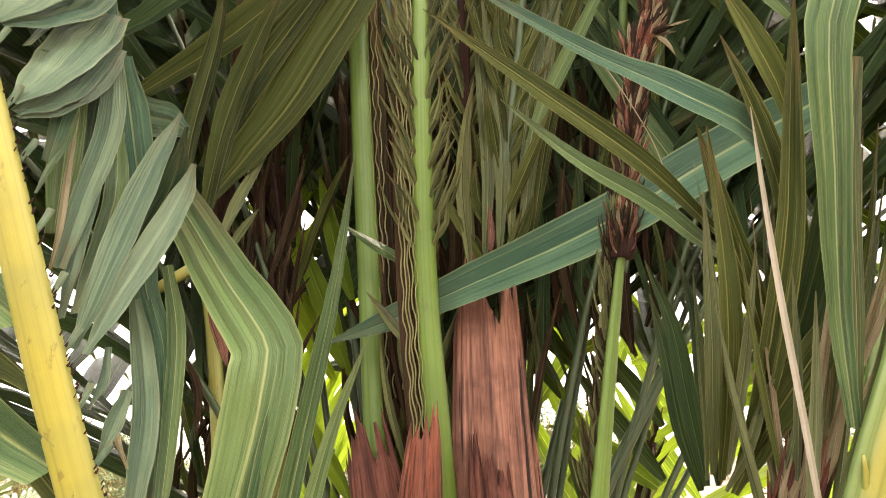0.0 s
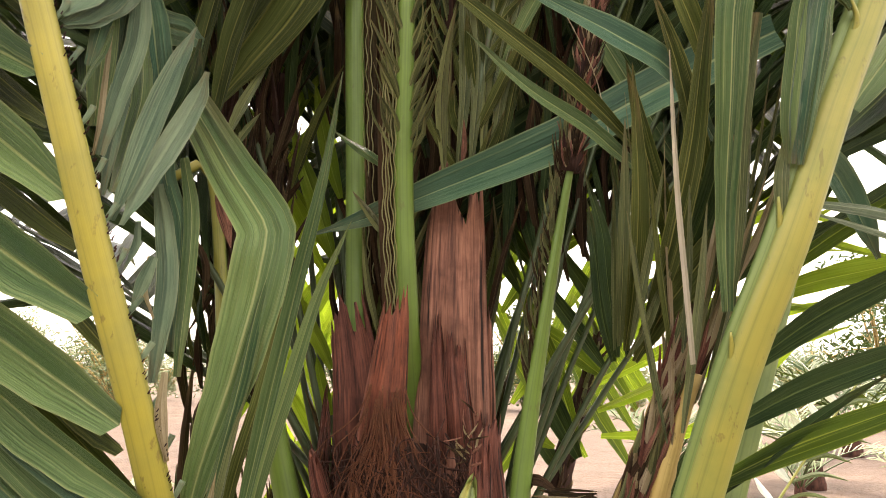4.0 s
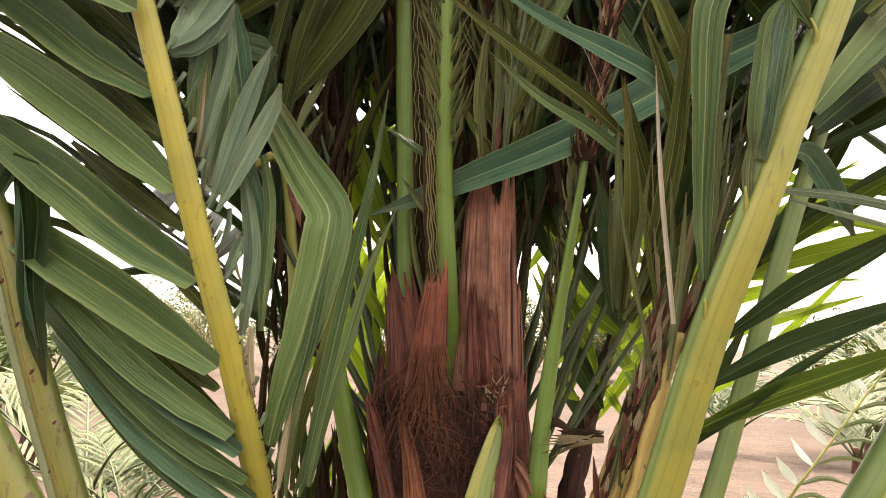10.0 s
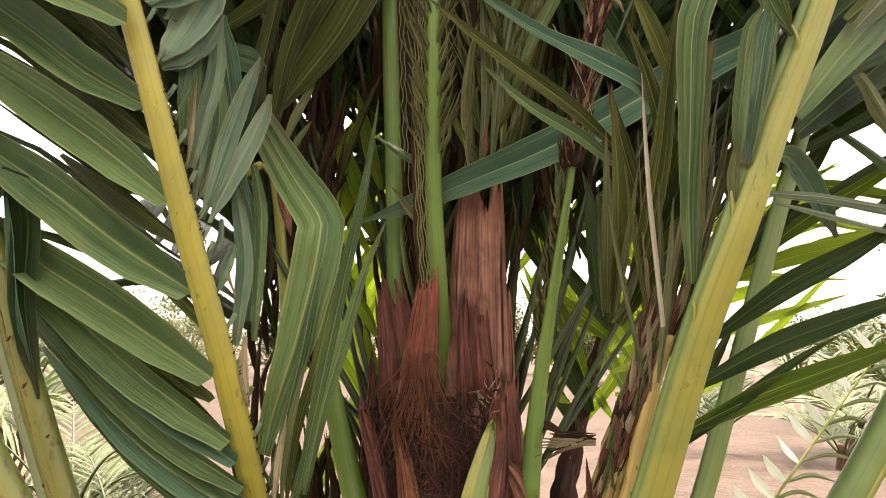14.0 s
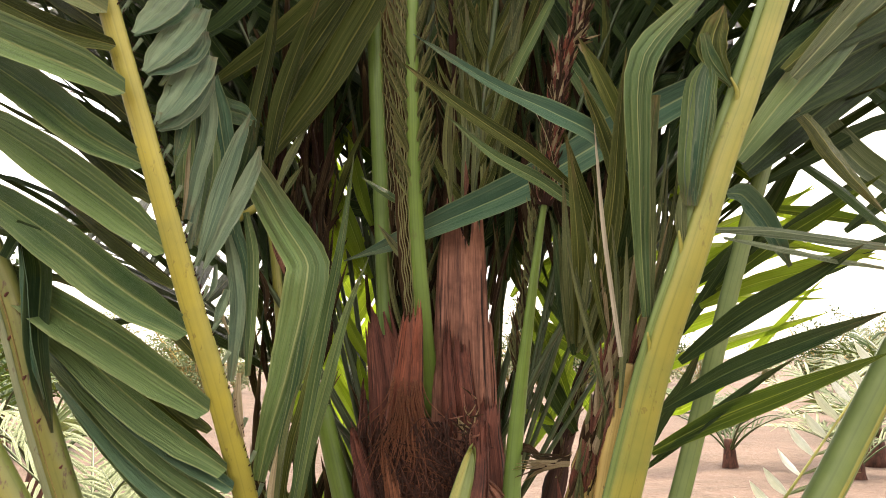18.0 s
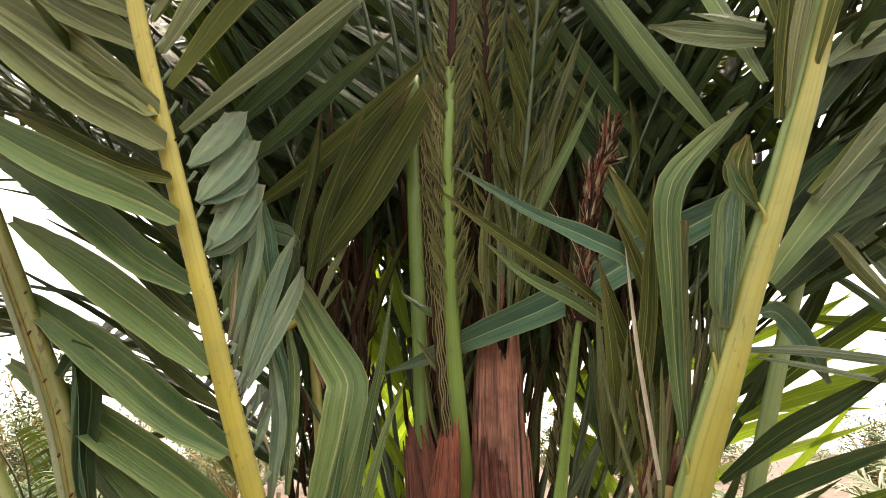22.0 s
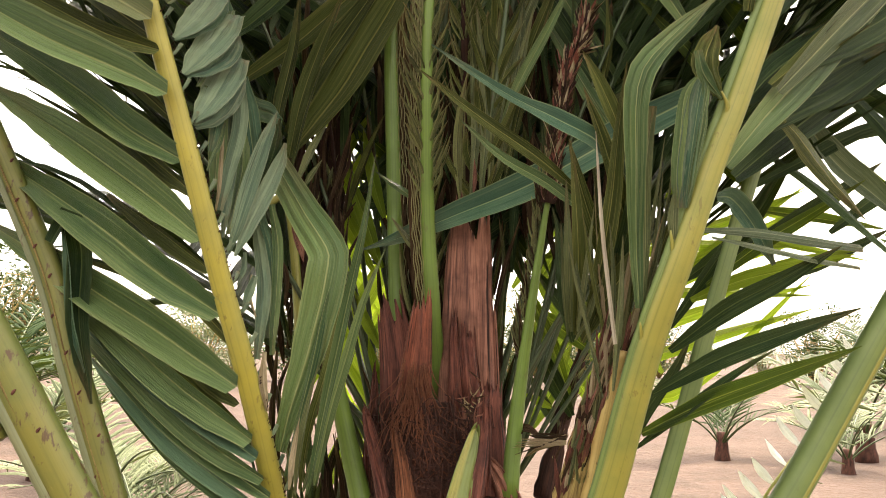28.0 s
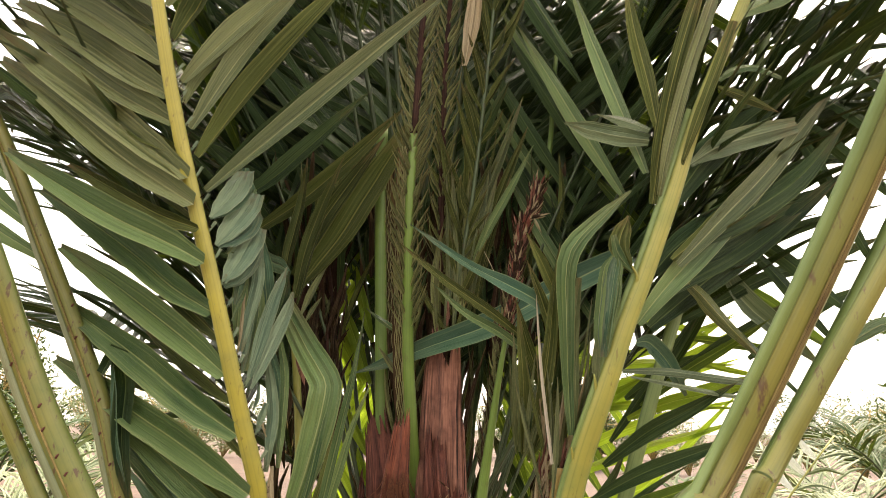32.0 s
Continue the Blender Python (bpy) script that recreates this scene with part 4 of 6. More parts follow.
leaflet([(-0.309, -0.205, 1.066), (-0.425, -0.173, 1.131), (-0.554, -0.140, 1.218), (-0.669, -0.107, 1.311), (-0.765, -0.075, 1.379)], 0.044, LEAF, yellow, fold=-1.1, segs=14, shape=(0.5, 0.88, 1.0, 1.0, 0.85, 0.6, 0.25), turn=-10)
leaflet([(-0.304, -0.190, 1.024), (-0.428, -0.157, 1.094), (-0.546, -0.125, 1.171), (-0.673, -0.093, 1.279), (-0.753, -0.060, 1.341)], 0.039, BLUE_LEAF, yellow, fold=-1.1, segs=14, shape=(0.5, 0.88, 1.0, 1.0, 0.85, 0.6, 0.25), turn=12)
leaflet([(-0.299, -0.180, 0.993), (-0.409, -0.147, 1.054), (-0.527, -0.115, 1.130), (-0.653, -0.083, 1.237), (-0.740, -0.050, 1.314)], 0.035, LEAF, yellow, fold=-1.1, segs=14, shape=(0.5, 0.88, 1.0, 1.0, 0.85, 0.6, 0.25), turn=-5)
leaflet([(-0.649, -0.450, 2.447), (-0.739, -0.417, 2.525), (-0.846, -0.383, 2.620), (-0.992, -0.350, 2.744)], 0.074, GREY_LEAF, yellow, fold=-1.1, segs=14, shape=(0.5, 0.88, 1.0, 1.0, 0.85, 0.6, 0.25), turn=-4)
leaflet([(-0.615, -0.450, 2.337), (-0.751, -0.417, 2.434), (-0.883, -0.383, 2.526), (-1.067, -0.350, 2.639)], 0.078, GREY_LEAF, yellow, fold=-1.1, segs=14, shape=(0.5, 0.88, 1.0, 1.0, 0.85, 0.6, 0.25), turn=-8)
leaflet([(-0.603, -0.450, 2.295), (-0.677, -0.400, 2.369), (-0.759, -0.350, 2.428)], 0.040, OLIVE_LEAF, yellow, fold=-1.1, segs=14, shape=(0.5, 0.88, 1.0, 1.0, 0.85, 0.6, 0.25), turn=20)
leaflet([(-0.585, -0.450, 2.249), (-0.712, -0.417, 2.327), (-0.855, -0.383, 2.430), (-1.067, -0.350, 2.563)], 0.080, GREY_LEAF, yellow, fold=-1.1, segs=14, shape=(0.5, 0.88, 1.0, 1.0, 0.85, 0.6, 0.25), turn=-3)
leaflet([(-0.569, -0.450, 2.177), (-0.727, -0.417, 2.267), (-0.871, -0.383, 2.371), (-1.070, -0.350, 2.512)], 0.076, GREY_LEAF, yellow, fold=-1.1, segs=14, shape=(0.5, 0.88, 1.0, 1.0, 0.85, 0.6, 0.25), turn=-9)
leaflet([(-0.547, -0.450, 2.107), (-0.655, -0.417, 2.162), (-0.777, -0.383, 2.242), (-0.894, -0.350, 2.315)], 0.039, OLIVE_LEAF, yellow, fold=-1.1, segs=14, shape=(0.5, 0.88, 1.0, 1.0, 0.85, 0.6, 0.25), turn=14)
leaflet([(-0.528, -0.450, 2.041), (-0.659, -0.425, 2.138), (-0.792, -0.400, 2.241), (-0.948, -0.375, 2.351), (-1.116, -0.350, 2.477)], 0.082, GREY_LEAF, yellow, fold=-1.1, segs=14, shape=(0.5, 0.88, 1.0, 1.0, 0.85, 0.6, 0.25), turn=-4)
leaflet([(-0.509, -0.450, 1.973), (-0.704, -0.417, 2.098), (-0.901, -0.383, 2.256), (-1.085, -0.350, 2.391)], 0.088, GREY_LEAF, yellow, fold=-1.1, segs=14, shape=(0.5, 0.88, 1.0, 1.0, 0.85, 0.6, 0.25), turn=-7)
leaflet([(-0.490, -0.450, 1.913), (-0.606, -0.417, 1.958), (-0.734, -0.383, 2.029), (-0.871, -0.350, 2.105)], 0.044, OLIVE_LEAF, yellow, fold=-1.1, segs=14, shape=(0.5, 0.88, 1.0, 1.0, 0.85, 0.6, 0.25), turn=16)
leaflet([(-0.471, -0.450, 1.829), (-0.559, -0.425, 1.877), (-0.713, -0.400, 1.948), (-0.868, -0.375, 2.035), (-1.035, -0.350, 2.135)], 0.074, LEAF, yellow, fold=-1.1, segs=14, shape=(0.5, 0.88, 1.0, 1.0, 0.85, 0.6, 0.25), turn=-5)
side_leaflets(yellow, YELLOW, 0.665, 0.99, 12, (-0.84, 0.06, 0.48), 0.72, 0.062, GREY_LEAF, lrng, spread=0.035, droop=0.1, turn=-6, fold=-0.5, ways=(-0.85, -0.02, 0.5), lengths=0.6)
side_leaflets(yellow, YELLOW, 0.08, 0.98, 11, (-0.72, 0.42, 0.55), 0.6, 0.036, OLIVE_LEAF, lrng, spread=0.06, droop=0.06, turn=5, fold=-0.45)
# leaflets that rise to the other side from its upper part
def rising(t, a, m, b, w, mt, **kw):
    leaflet([a, m, b], w, mt, yellow, fold=kw.get("fold", -0.9), turn=kw.get("turn", 0), turn_end=kw.get("turn_end", None), segs=14, ripple=0.04)
rising(0, (-0.488, -0.430, 2.013), (-0.248, -0.300, 2.319), (0.165, -0.180, 2.789), 0.058, GREY_LEAF, turn=-6)
rising(0, (-0.510, -0.440, 2.096), (-0.403, -0.300, 2.380), (-0.161, -0.100, 2.865), 0.075, OLIVE_LEAF, turn=8)
rising(0, (-0.532, -0.450, 2.166), (-0.432, -0.380, 2.419), (-0.284, -0.300, 2.686), 0.055, GREY_LEAF, turn=-10)
rising(0, (-0.548, -0.460, 2.228), (-0.505, -0.400, 2.356), (-0.424, -0.300, 2.495), 0.05, GREY_LEAF, turn=20)
rising(0, (-0.561, -0.460, 2.286), (-0.465, -0.400, 2.456), (-0.304, -0.250, 2.741), 0.06, GREY_LEAF, turn=-14)
rising(0, (-0.582, -0.490, 2.382), (-0.538, -0.450, 2.516), (-0.516, -0.400, 2.682), 0.065, OLIVE_LEAF, turn=4)
rising(0, (-0.597, -0.510, 2.464), (-0.514, -0.450, 2.643), (-0.400, -0.350, 2.942), 0.06, GREY_LEAF, turn=4)
rising(0, (-0.617, -0.520, 2.552), (-0.552, -0.450, 2.779), (-0.471, -0.350, 3.154), 0.06, GREY_LEAF, turn=4)
# crumpled, twisted leaflets
leaflet([(-0.437, -0.388, 1.786), (-0.418, -0.360, 1.818), (-0.400, -0.330, 1.866), (-0.384, -0.290, 1.937)], 0.053, STRAP_LEAF, yellow, label="crumpled bluish green leaflet", segs=20, fold=0.16, pleats=3, shape=(0.22, 0.75, 1.0, 1.0, 0.95, 0.6), turn=-6, turn_end=10)
leaflet([(-0.436, -0.385, 1.782), (-0.409, -0.350, 1.809), (-0.391, -0.310, 1.861), (-0.381, -0.270, 1.927)], 0.038, STRAP_LEAF, yellow, label="crumpled bluish green leaflet", segs=20, fold=0.16, pleats=3, shape=(0.25, 0.7, 1.0, 0.9, 0.4), turn=18, turn_end=-6)
leaflet([(-0.390, -0.270, 1.920), (-0.389, -0.280, 1.844), (-0.389, -0.300, 1.737), (-0.387, -0.330, 1.642), (-0.388, -0.345, 1.578)], 0.025, STRAP_LEAF, yellow, label="crumpled bluish green leaflet", segs=20, fold=0.16, pleats=2, shape=(0.5, 0.9, 1, 1, 0.8, 0.35), turn=10, turn_end=-15)
leaflet([(-0.416, -0.370, 1.704), (-0.407, -0.365, 1.736), (-0.399, -0.350, 1.769), (-0.396, -0.340, 1.807)], 0.014, LEAF, yellow, label="crumpled bluish green leaflet", segs=20, fold=0.16, pleats=0, shape=(0.4, 0.7, 1, 0.8, 0.6), turn=25)
leaflet([(-0.400, -0.330, 1.803), (-0.399, -0.340, 1.734), (-0.399, -0.345, 1.676), (-0.402, -0.350, 1.628)], 0.010, DRY_LEAF, yellow, label="crumpled bluish green leaflet", segs=20, fold=0.16, pleats=0, shape=(0.6, 1, 1, 0.5), turn=-20)
leaflet([(-0.394, -0.220, 1.836), (-0.380, -0.250, 1.743), (-0.383, -0.280, 1.664), (-0.382, -0.330, 1.586)], 0.031, LEAF, yellow, label="crumpled bluish green leaflet", segs=20, fold=0.16, pleats=2, shape=(0.6, 1, 1, 0.8, 0.3), turn=-12)
leaflet([(-0.373, -0.140, 1.771), (-0.367, -0.160, 1.662), (-0.337, -0.180, 1.575), (-0.338, -0.200, 1.500)], 0.031, BLUE_LEAF, yellow, label="crumpled bluish green leaflet", segs=20, fold=0.16, pleats=2, shape=(0.8, 1, 1, 0.6), turn=15)
leaflet([(-0.438, -0.395, 1.794), (-0.418, -0.370, 1.837), (-0.402, -0.340, 1.893), (-0.389, -0.300, 1.960)], 0.070, STRAP_LEAF, yellow, label="crumpled bluish green leaflet", segs=20, fold=0.16, pleats=3, shape=(0.2, 0.75, 1.0, 1.05, 0.8), turn=6, turn_end=-8)
leaflet([(-0.459, -0.405, 1.884), (-0.437, -0.380, 1.930), (-0.413, -0.350, 1.984), (-0.397, -0.310, 2.047)], 0.068, STRAP_LEAF, yellow, label="crumpled bluish green leaflet", segs=20, fold=0.16, pleats=3, shape=(0.2, 0.75, 1.0, 1.05, 0.8), turn=-6, turn_end=8)
leaflet([(-0.456, -0.400, 1.881), (-0.424, -0.370, 1.910), (-0.401, -0.330, 1.957), (-0.396, -0.290, 2.011)], 0.059, STRAP_LEAF, yellow, label="crumpled bluish green leaflet", segs=20, fold=0.16, pleats=3, shape=(0.2, 0.7, 1.0, 0.9, 0.4), turn=14, turn_end=-10)
leaflet([(-0.476, -0.415, 1.951), (-0.452, -0.390, 1.994), (-0.433, -0.360, 2.044), (-0.425, -0.320, 2.105)], 0.066, STRAP_LEAF, yellow, label="crumpled bluish green leaflet", segs=20, fold=0.16, pleats=3, shape=(0.2, 0.75, 1.0, 1.05, 0.8), turn=-4, turn_end=10)
leaflet([(-0.477, -0.410, 1.948), (-0.448, -0.380, 1.979), (-0.424, -0.340, 2.026), (-0.417, -0.300, 2.084)], 0.039, BLUE_LEAF, yellow, label="crumpled bluish green leaflet", segs=20, fold=0.16, pleats=3, shape=(0.2, 0.7, 1, 0.9, 0.4), turn=18, turn_end=-12)
leaflet([(-0.396, -0.280, 1.980), (-0.405, -0.300, 1.926), (-0.406, -0.330, 1.850), (-0.416, -0.350, 1.747)], 0.034, BLUE_LEAF, yellow, label="crumpled bluish green leaflet", segs=20, fold=0.16, pleats=2, shape=(0.5, 1, 1, 0.7, 0.4), turn=20)
leaflet([(-0.404, -0.290, 2.064), (-0.418, -0.310, 2.008), (-0.424, -0.350, 1.926), (-0.438, -0.380, 1.868)], 0.029, LEAF, yellow, label="crumpled bluish green leaflet", segs=20, fold=0.16, pleats=2, shape=(0.5, 1, 1, 0.7, 0.4), turn=-20)
leaflet([(-0.382, -0.280, 1.907), (-0.379, -0.290, 1.811), (-0.390, -0.320, 1.708), (-0.397, -0.340, 1.632)], 0.031, STRAP_LEAF, yellow, label="crumpled bluish green leaflet", segs=20, fold=0.16, pleats=2, shape=(0.6, 1, 1, 0.8, 0.4), turn=10)
leaflet([(-0.440, -0.370, 1.799), (-0.432, -0.360, 1.844), (-0.431, -0.350, 1.880)], 0.018, LEAF, yellow, label="crumpled bluish green leaflet", segs=20, fold=0.16, pleats=0, shape=(0.6, 1, 0.7), turn=-15)
leaflet([(-0.377, -0.335, 1.548), (-0.364, -0.310, 1.626), (-0.353, -0.270, 1.717), (-0.337, -0.230, 1.811), (-0.324, -0.200, 1.875)], 0.036, STRAP_LEAF, yellow, label="crumpled bluish green leaflet", segs=20, fold=0.16, pleats=3, shape=(0.2, 0.75, 1.0, 1.0, 0.8, 0.12), turn=-8, turn_end=6)
leaflet([(-0.366, -0.332, 1.543), (-0.347, -0.300, 1.610), (-0.329, -0.250, 1.688), (-0.313, -0.210, 1.758), (-0.306, -0.190, 1.808)], 0.037, STRAP_LEAF, yellow, label="crumpled bluish green leaflet", segs=20, fold=0.16, pleats=3, shape=(0.2, 0.75, 1.0, 1.0, 0.85, 0.2), turn=10, turn_end=-4)
# dark leaf colour behind the slit, painting the shade inside it
leaflet([(-0.365, -0.285, 1.601), (-0.352, -0.230, 1.694), (-0.332, -0.190, 1.785), (-0.324, -0.170, 1.869)], 0.038, BACK_LEAF, yellow, label="crumpled bluish green leaflet", segs=20, fold=0.16, pleats=3, shape=(0.3, 0.9, 1.0, 0.8, 0.15), turn=2, turn_end=4)
leaflet([(-0.320, -0.170, 1.861), (-0.353, -0.150, 1.887), (-0.394, -0.130, 1.905), (-0.442, -0.110, 1.936)], 0.057, BLUE_LEAF, yellow, label="crumpled bluish green leaflet", segs=20, fold=0.16, pleats=3, shape=(0.3, 0.9, 1, 0.9), turn=35, turn_end=45)
leaflet([(-0.471, -0.150, 1.985), (-0.439, -0.140, 1.934), (-0.412, -0.140, 1.879), (-0.386, -0.150, 1.817)], 0.036, BLUE_LEAF, yellow, label="crumpled bluish green leaflet", segs=20, fold=0.16, pleats=3, shape=(0.8, 1, 0.9, 0.4), turn=20, turn_end=-10)
leaflet([(-0.348, -0.250, 1.617), (-0.337, -0.245, 1.559), (-0.326, -0.250, 1.483), (-0.329, -0.260, 1.395), (-0.331, -0.270, 1.345)], 0.030, STRAP_LEAF, yellow, label="crumpled bluish green leaflet", segs=20, fold=0.16, pleats=2, shape=(0.5, 0.9, 1, 1, 0.7, 0.4), turn=-10, turn_end=12)
leaflet([(-0.345, -0.200, 1.628), (-0.325, -0.200, 1.559), (-0.324, -0.210, 1.466), (-0.322, -0.220, 1.387)], 0.019, BLUE_LEAF, yellow, label="crumpled bluish green leaflet", segs=20, fold=0.16, pleats=2, shape=(0.6, 1, 1, 0.6), turn=25, turn_end=5)
leaflet([(-0.331, -0.190, 1.673), (-0.312, -0.200, 1.586), (-0.307, -0.220, 1.484), (-0.306, -0.240, 1.393), (-0.307, -0.240, 1.353)], 0.022, LEAF, yellow, label="crumpled bluish green leaflet", segs=20, fold=0.16, pleats=2, shape=(0.6, 1, 1, 0.9, 0.5), turn=12, turn_end=-12)
leaflet([(-0.355, -0.300, 1.555), (-0.355, -0.305, 1.521), (-0.362, -0.320, 1.488)], 0.012, STRAP_LEAF, yellow, label="crumpled bluish green leaflet", segs=20, fold=0.16, pleats=0, shape=(0.7, 1, 0.3), turn=-10)
leaflet([(-0.337, -0.280, 1.511), (-0.344, -0.290, 1.481), (-0.353, -0.305, 1.440)], 0.019, STRAP_LEAF, yellow, label="crumpled bluish green leaflet", segs=20, fold=0.16, pleats=2, shape=(0.6, 1, 0.3), turn=15)
leaflet([(-0.347, -0.270, 1.513), (-0.347, -0.280, 1.470), (-0.335, -0.270, 1.429)], 0.008, DRY_LEAF, yellow, label="crumpled bluish green leaflet", segs=20, fold=0.16, pleats=0, shape=(0.5, 1, 0.4), turn=25)
leaflet([(-0.326, 0.020, 1.666), (-0.309, 0.020, 1.622), (-0.297, 0.020, 1.572)], 0.022, SHEATH, palm, "dry_leaf", label="red-brown dry leaf scrap", segs=8, turn=20, fold=0.4)
leaflet([(-0.356, 0.020, 1.582), (-0.339, 0.020, 1.540), (-0.338, 0.020, 1.468)], 0.016, DARK_DRY, palm, "dry_leaf", label="brown dry leaf scrap", segs=8, turn=-20, fold=0.4)
leaflet([(-0.439, -0.270, 2.130), (-0.417, -0.270, 2.008), (-0.402, -0.270, 1.886), (-0.396, -0.280, 1.768)], 0.047, BLUE_LEAF, yellow, label="crumpled bluish green leaflet", segs=20, fold=0.16, pleats=3, shape=(0.4, 1, 1, 1, 0.6), turn=15, turn_end=-15)
leaflet([(-0.441, -0.300, 2.049), (-0.422, -0.300, 1.927), (-0.416, -0.310, 1.809), (-0.415, -0.320, 1.676)], 0.038, LEAF, yellow, label="crumpled bluish green leaflet", segs=20, fold=0.16, pleats=2, shape=(0.4, 1, 1, 1, 0.5), turn=-20, turn_end=15)
leaflet([(-0.397, -0.220, 1.946), (-0.384, -0.200, 1.851), (-0.374, -0.190, 1.757), (-0.382, -0.200, 1.640)], 0.048, BLUE_LEAF, yellow, label="crumpled bluish green leaflet", segs=20, fold=0.16, pleats=3, shape=(0.5, 1, 1, 1, 0.6), turn=15, turn_end=-5)
leaflet([(-0.315, -0.270, 1.359), (-0.316, -0.270, 1.303), (-0.310, -0.250, 1.242)], 0.017, DRY_LEAF, yellow, label="crumpled bluish green leaflet", segs=20, fold=0.16, pleats=0, shape=(0.5, 1, 0.4), turn=25)
leaflet([(-0.295, -0.190, 1.155), (-0.277, -0.200, 1.234), (-0.244, -0.210, 1.342), (-0.217, -0.220, 1.451), (-0.203, -0.225, 1.525), (-0.201, -0.222, 1.563), (-0.224, -0.200, 1.603), (-0.267, -0.165, 1.663), (-0.319, -0.120, 1.744), (-0.357, -0.100, 1.800)], 0.086, LEAF, yellow, label="broad green leaflet bent over at its middle", segs=28, fold=0.42, pleats=4, shape=(0.3, 0.5, 0.7, 0.9, 1.0, 1.0, 0.95, 0.85, 0.75, 0.7), turn=6, turn_end=0)
leaflet([(-0.221, -0.200, 1.533), (-0.240, -0.180, 1.587), (-0.274, -0.150, 1.634), (-0.325, -0.100, 1.705)], 0.032, BLUE_LEAF, yellow, label="broad green leaflet bent over at its middle", segs=28, fold=0.42, pleats=2, shape=(1, 1, 1, 0.7), turn=25, turn_end=10)
leaflet([(-0.281, -0.200, 1.109), (-0.253, -0.210, 1.226), (-0.228, -0.215, 1.342), (-0.203, -0.220, 1.471), (-0.178, -0.210, 1.553)], 0.026, LEAF, yellow, label="green fold of the bent leaflet", segs=28, fold=0.42, pleats=0, shape=(0.4, 0.8, 1, 1, 0.6), turn=35, turn_end=20)
leaflet([(-0.221, -0.250, 1.103), (-0.186, -0.300, 1.262), (-0.143, -0.360, 1.442), (-0.107, -0.410, 1.590), (-0.087, -0.430, 1.722)], 0.023, LEAF, yellow, turn=10, fold=-0.5, segs=16)
leaflet([(-0.218, -0.210, 1.092), (-0.188, -0.240, 1.230), (-0.152, -0.260, 1.354), (-0.119, -0.270, 1.468), (-0.078, -0.270, 1.569)], 0.023, LEAF, yellow, turn=-12, fold=-0.5, segs=16)
leaflet([(-0.245, -0.220, 1.086), (-0.227, -0.240, 1.201), (-0.191, -0.260, 1.334), (-0.169, -0.260, 1.449)], 0.021, OLIVE_LEAF, yellow, turn=25, fold=-0.5, segs=16)
leaflet([(-0.236, -0.200, 1.073), (-0.207, -0.210, 1.179), (-0.167, -0.220, 1.295), (-0.140, -0.220, 1.364)], 0.018, LEAF, yellow, turn=-30, fold=-0.5, segs=16)
leaflet([(-0.254, -0.220, 1.076), (-0.244, -0.240, 1.163), (-0.226, -0.260, 1.258), (-0.208, -0.270, 1.334)], 0.017, GREY_LEAF, yellow, turn=30, fold=-0.5, segs=16)
leaflet([(-0.263, -0.240, 1.089), (-0.254, -0.250, 1.164), (-0.243, -0.260, 1.230)], 0.013, DRY_LEAF, yellow, turn=10, fold=-0.5, segs=16)
leaflet([(-0.236, -0.240, 1.085), (-0.214, -0.250, 1.156), (-0.198, -0.260, 1.222)], 0.013, GREY_LEAF, yellow, turn=-20, fold=-0.5, segs=16)
low_left = rod("frond", [(-0.133, 0.060, 0.951), (-0.158, 0.070, 1.038), (-0.187, 0.070, 1.152), (-0.216, 0.060, 1.279)], 0.028, 0.02, GREEN_STALK, palm, "short green stalk beside the trunk", segs=12, sides=12)
# dark fibres and knobs along the yellow axis
knob = random.Random(41)
pieces = []
for k in range(230):
    p, t = along(YELLOW, knob.uniform(0.03, 0.8))
    q = p + Vector((0.0235, -0.004, 0)) + Vector((knob.gauss(0, 0.002), 0, 0))
    pieces.append(tube_data([q, q + Vector((0.003, -0.002, 0.004))], 0.0014 * knob.uniform(0.4, 1.3), 0.0006, segs=2, sides=5, flat=1.0))
tagged(part("scale_specks", mesh_from("scale_specks", *joined(pieces), BLACK_FIBRE), yellow), kind="stuff")
rib = random.Random(42)
for k in range(22):
    q, t = along(YELLOW, 0.05 + 0.027 * k)
    a = q + Vector((0.012, 0.008, -0.018))
    rod("leaflet_base", [a, a + Vector((0.012, -0.002, 0.014)), a + Vector((0.019 + rib.uniform(0, 0.006), 0.002, 0.034))], 0.003, 0.0045, STRAP_LEAF, yellow, "pale hooked leaflet base", segs=6, sides=8, flat=0.5)

# fan of olive leaves behind the crumpled ones
fan = rod("frond", [(-0.306, 0.120, 1.239), (-0.335, 0.150, 1.511), (-0.371, 0.150, 1.742), (-0.436, 0.120, 1.715)], 0.016, 0.01, LIME_STALK, palm, "hidden green stalk", segs=12, sides=8)
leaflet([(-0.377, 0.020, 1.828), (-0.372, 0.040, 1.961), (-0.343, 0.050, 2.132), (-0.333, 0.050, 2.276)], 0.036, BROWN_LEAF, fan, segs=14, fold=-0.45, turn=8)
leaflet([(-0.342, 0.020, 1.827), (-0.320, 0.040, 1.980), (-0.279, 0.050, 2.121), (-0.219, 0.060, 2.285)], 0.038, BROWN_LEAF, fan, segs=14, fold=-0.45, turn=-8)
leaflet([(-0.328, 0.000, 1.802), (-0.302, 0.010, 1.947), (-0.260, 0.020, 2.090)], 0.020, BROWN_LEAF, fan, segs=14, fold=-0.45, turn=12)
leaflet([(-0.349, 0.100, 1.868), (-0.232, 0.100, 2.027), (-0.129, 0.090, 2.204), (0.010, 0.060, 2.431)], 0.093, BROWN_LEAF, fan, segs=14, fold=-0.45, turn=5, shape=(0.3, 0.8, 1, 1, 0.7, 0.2))
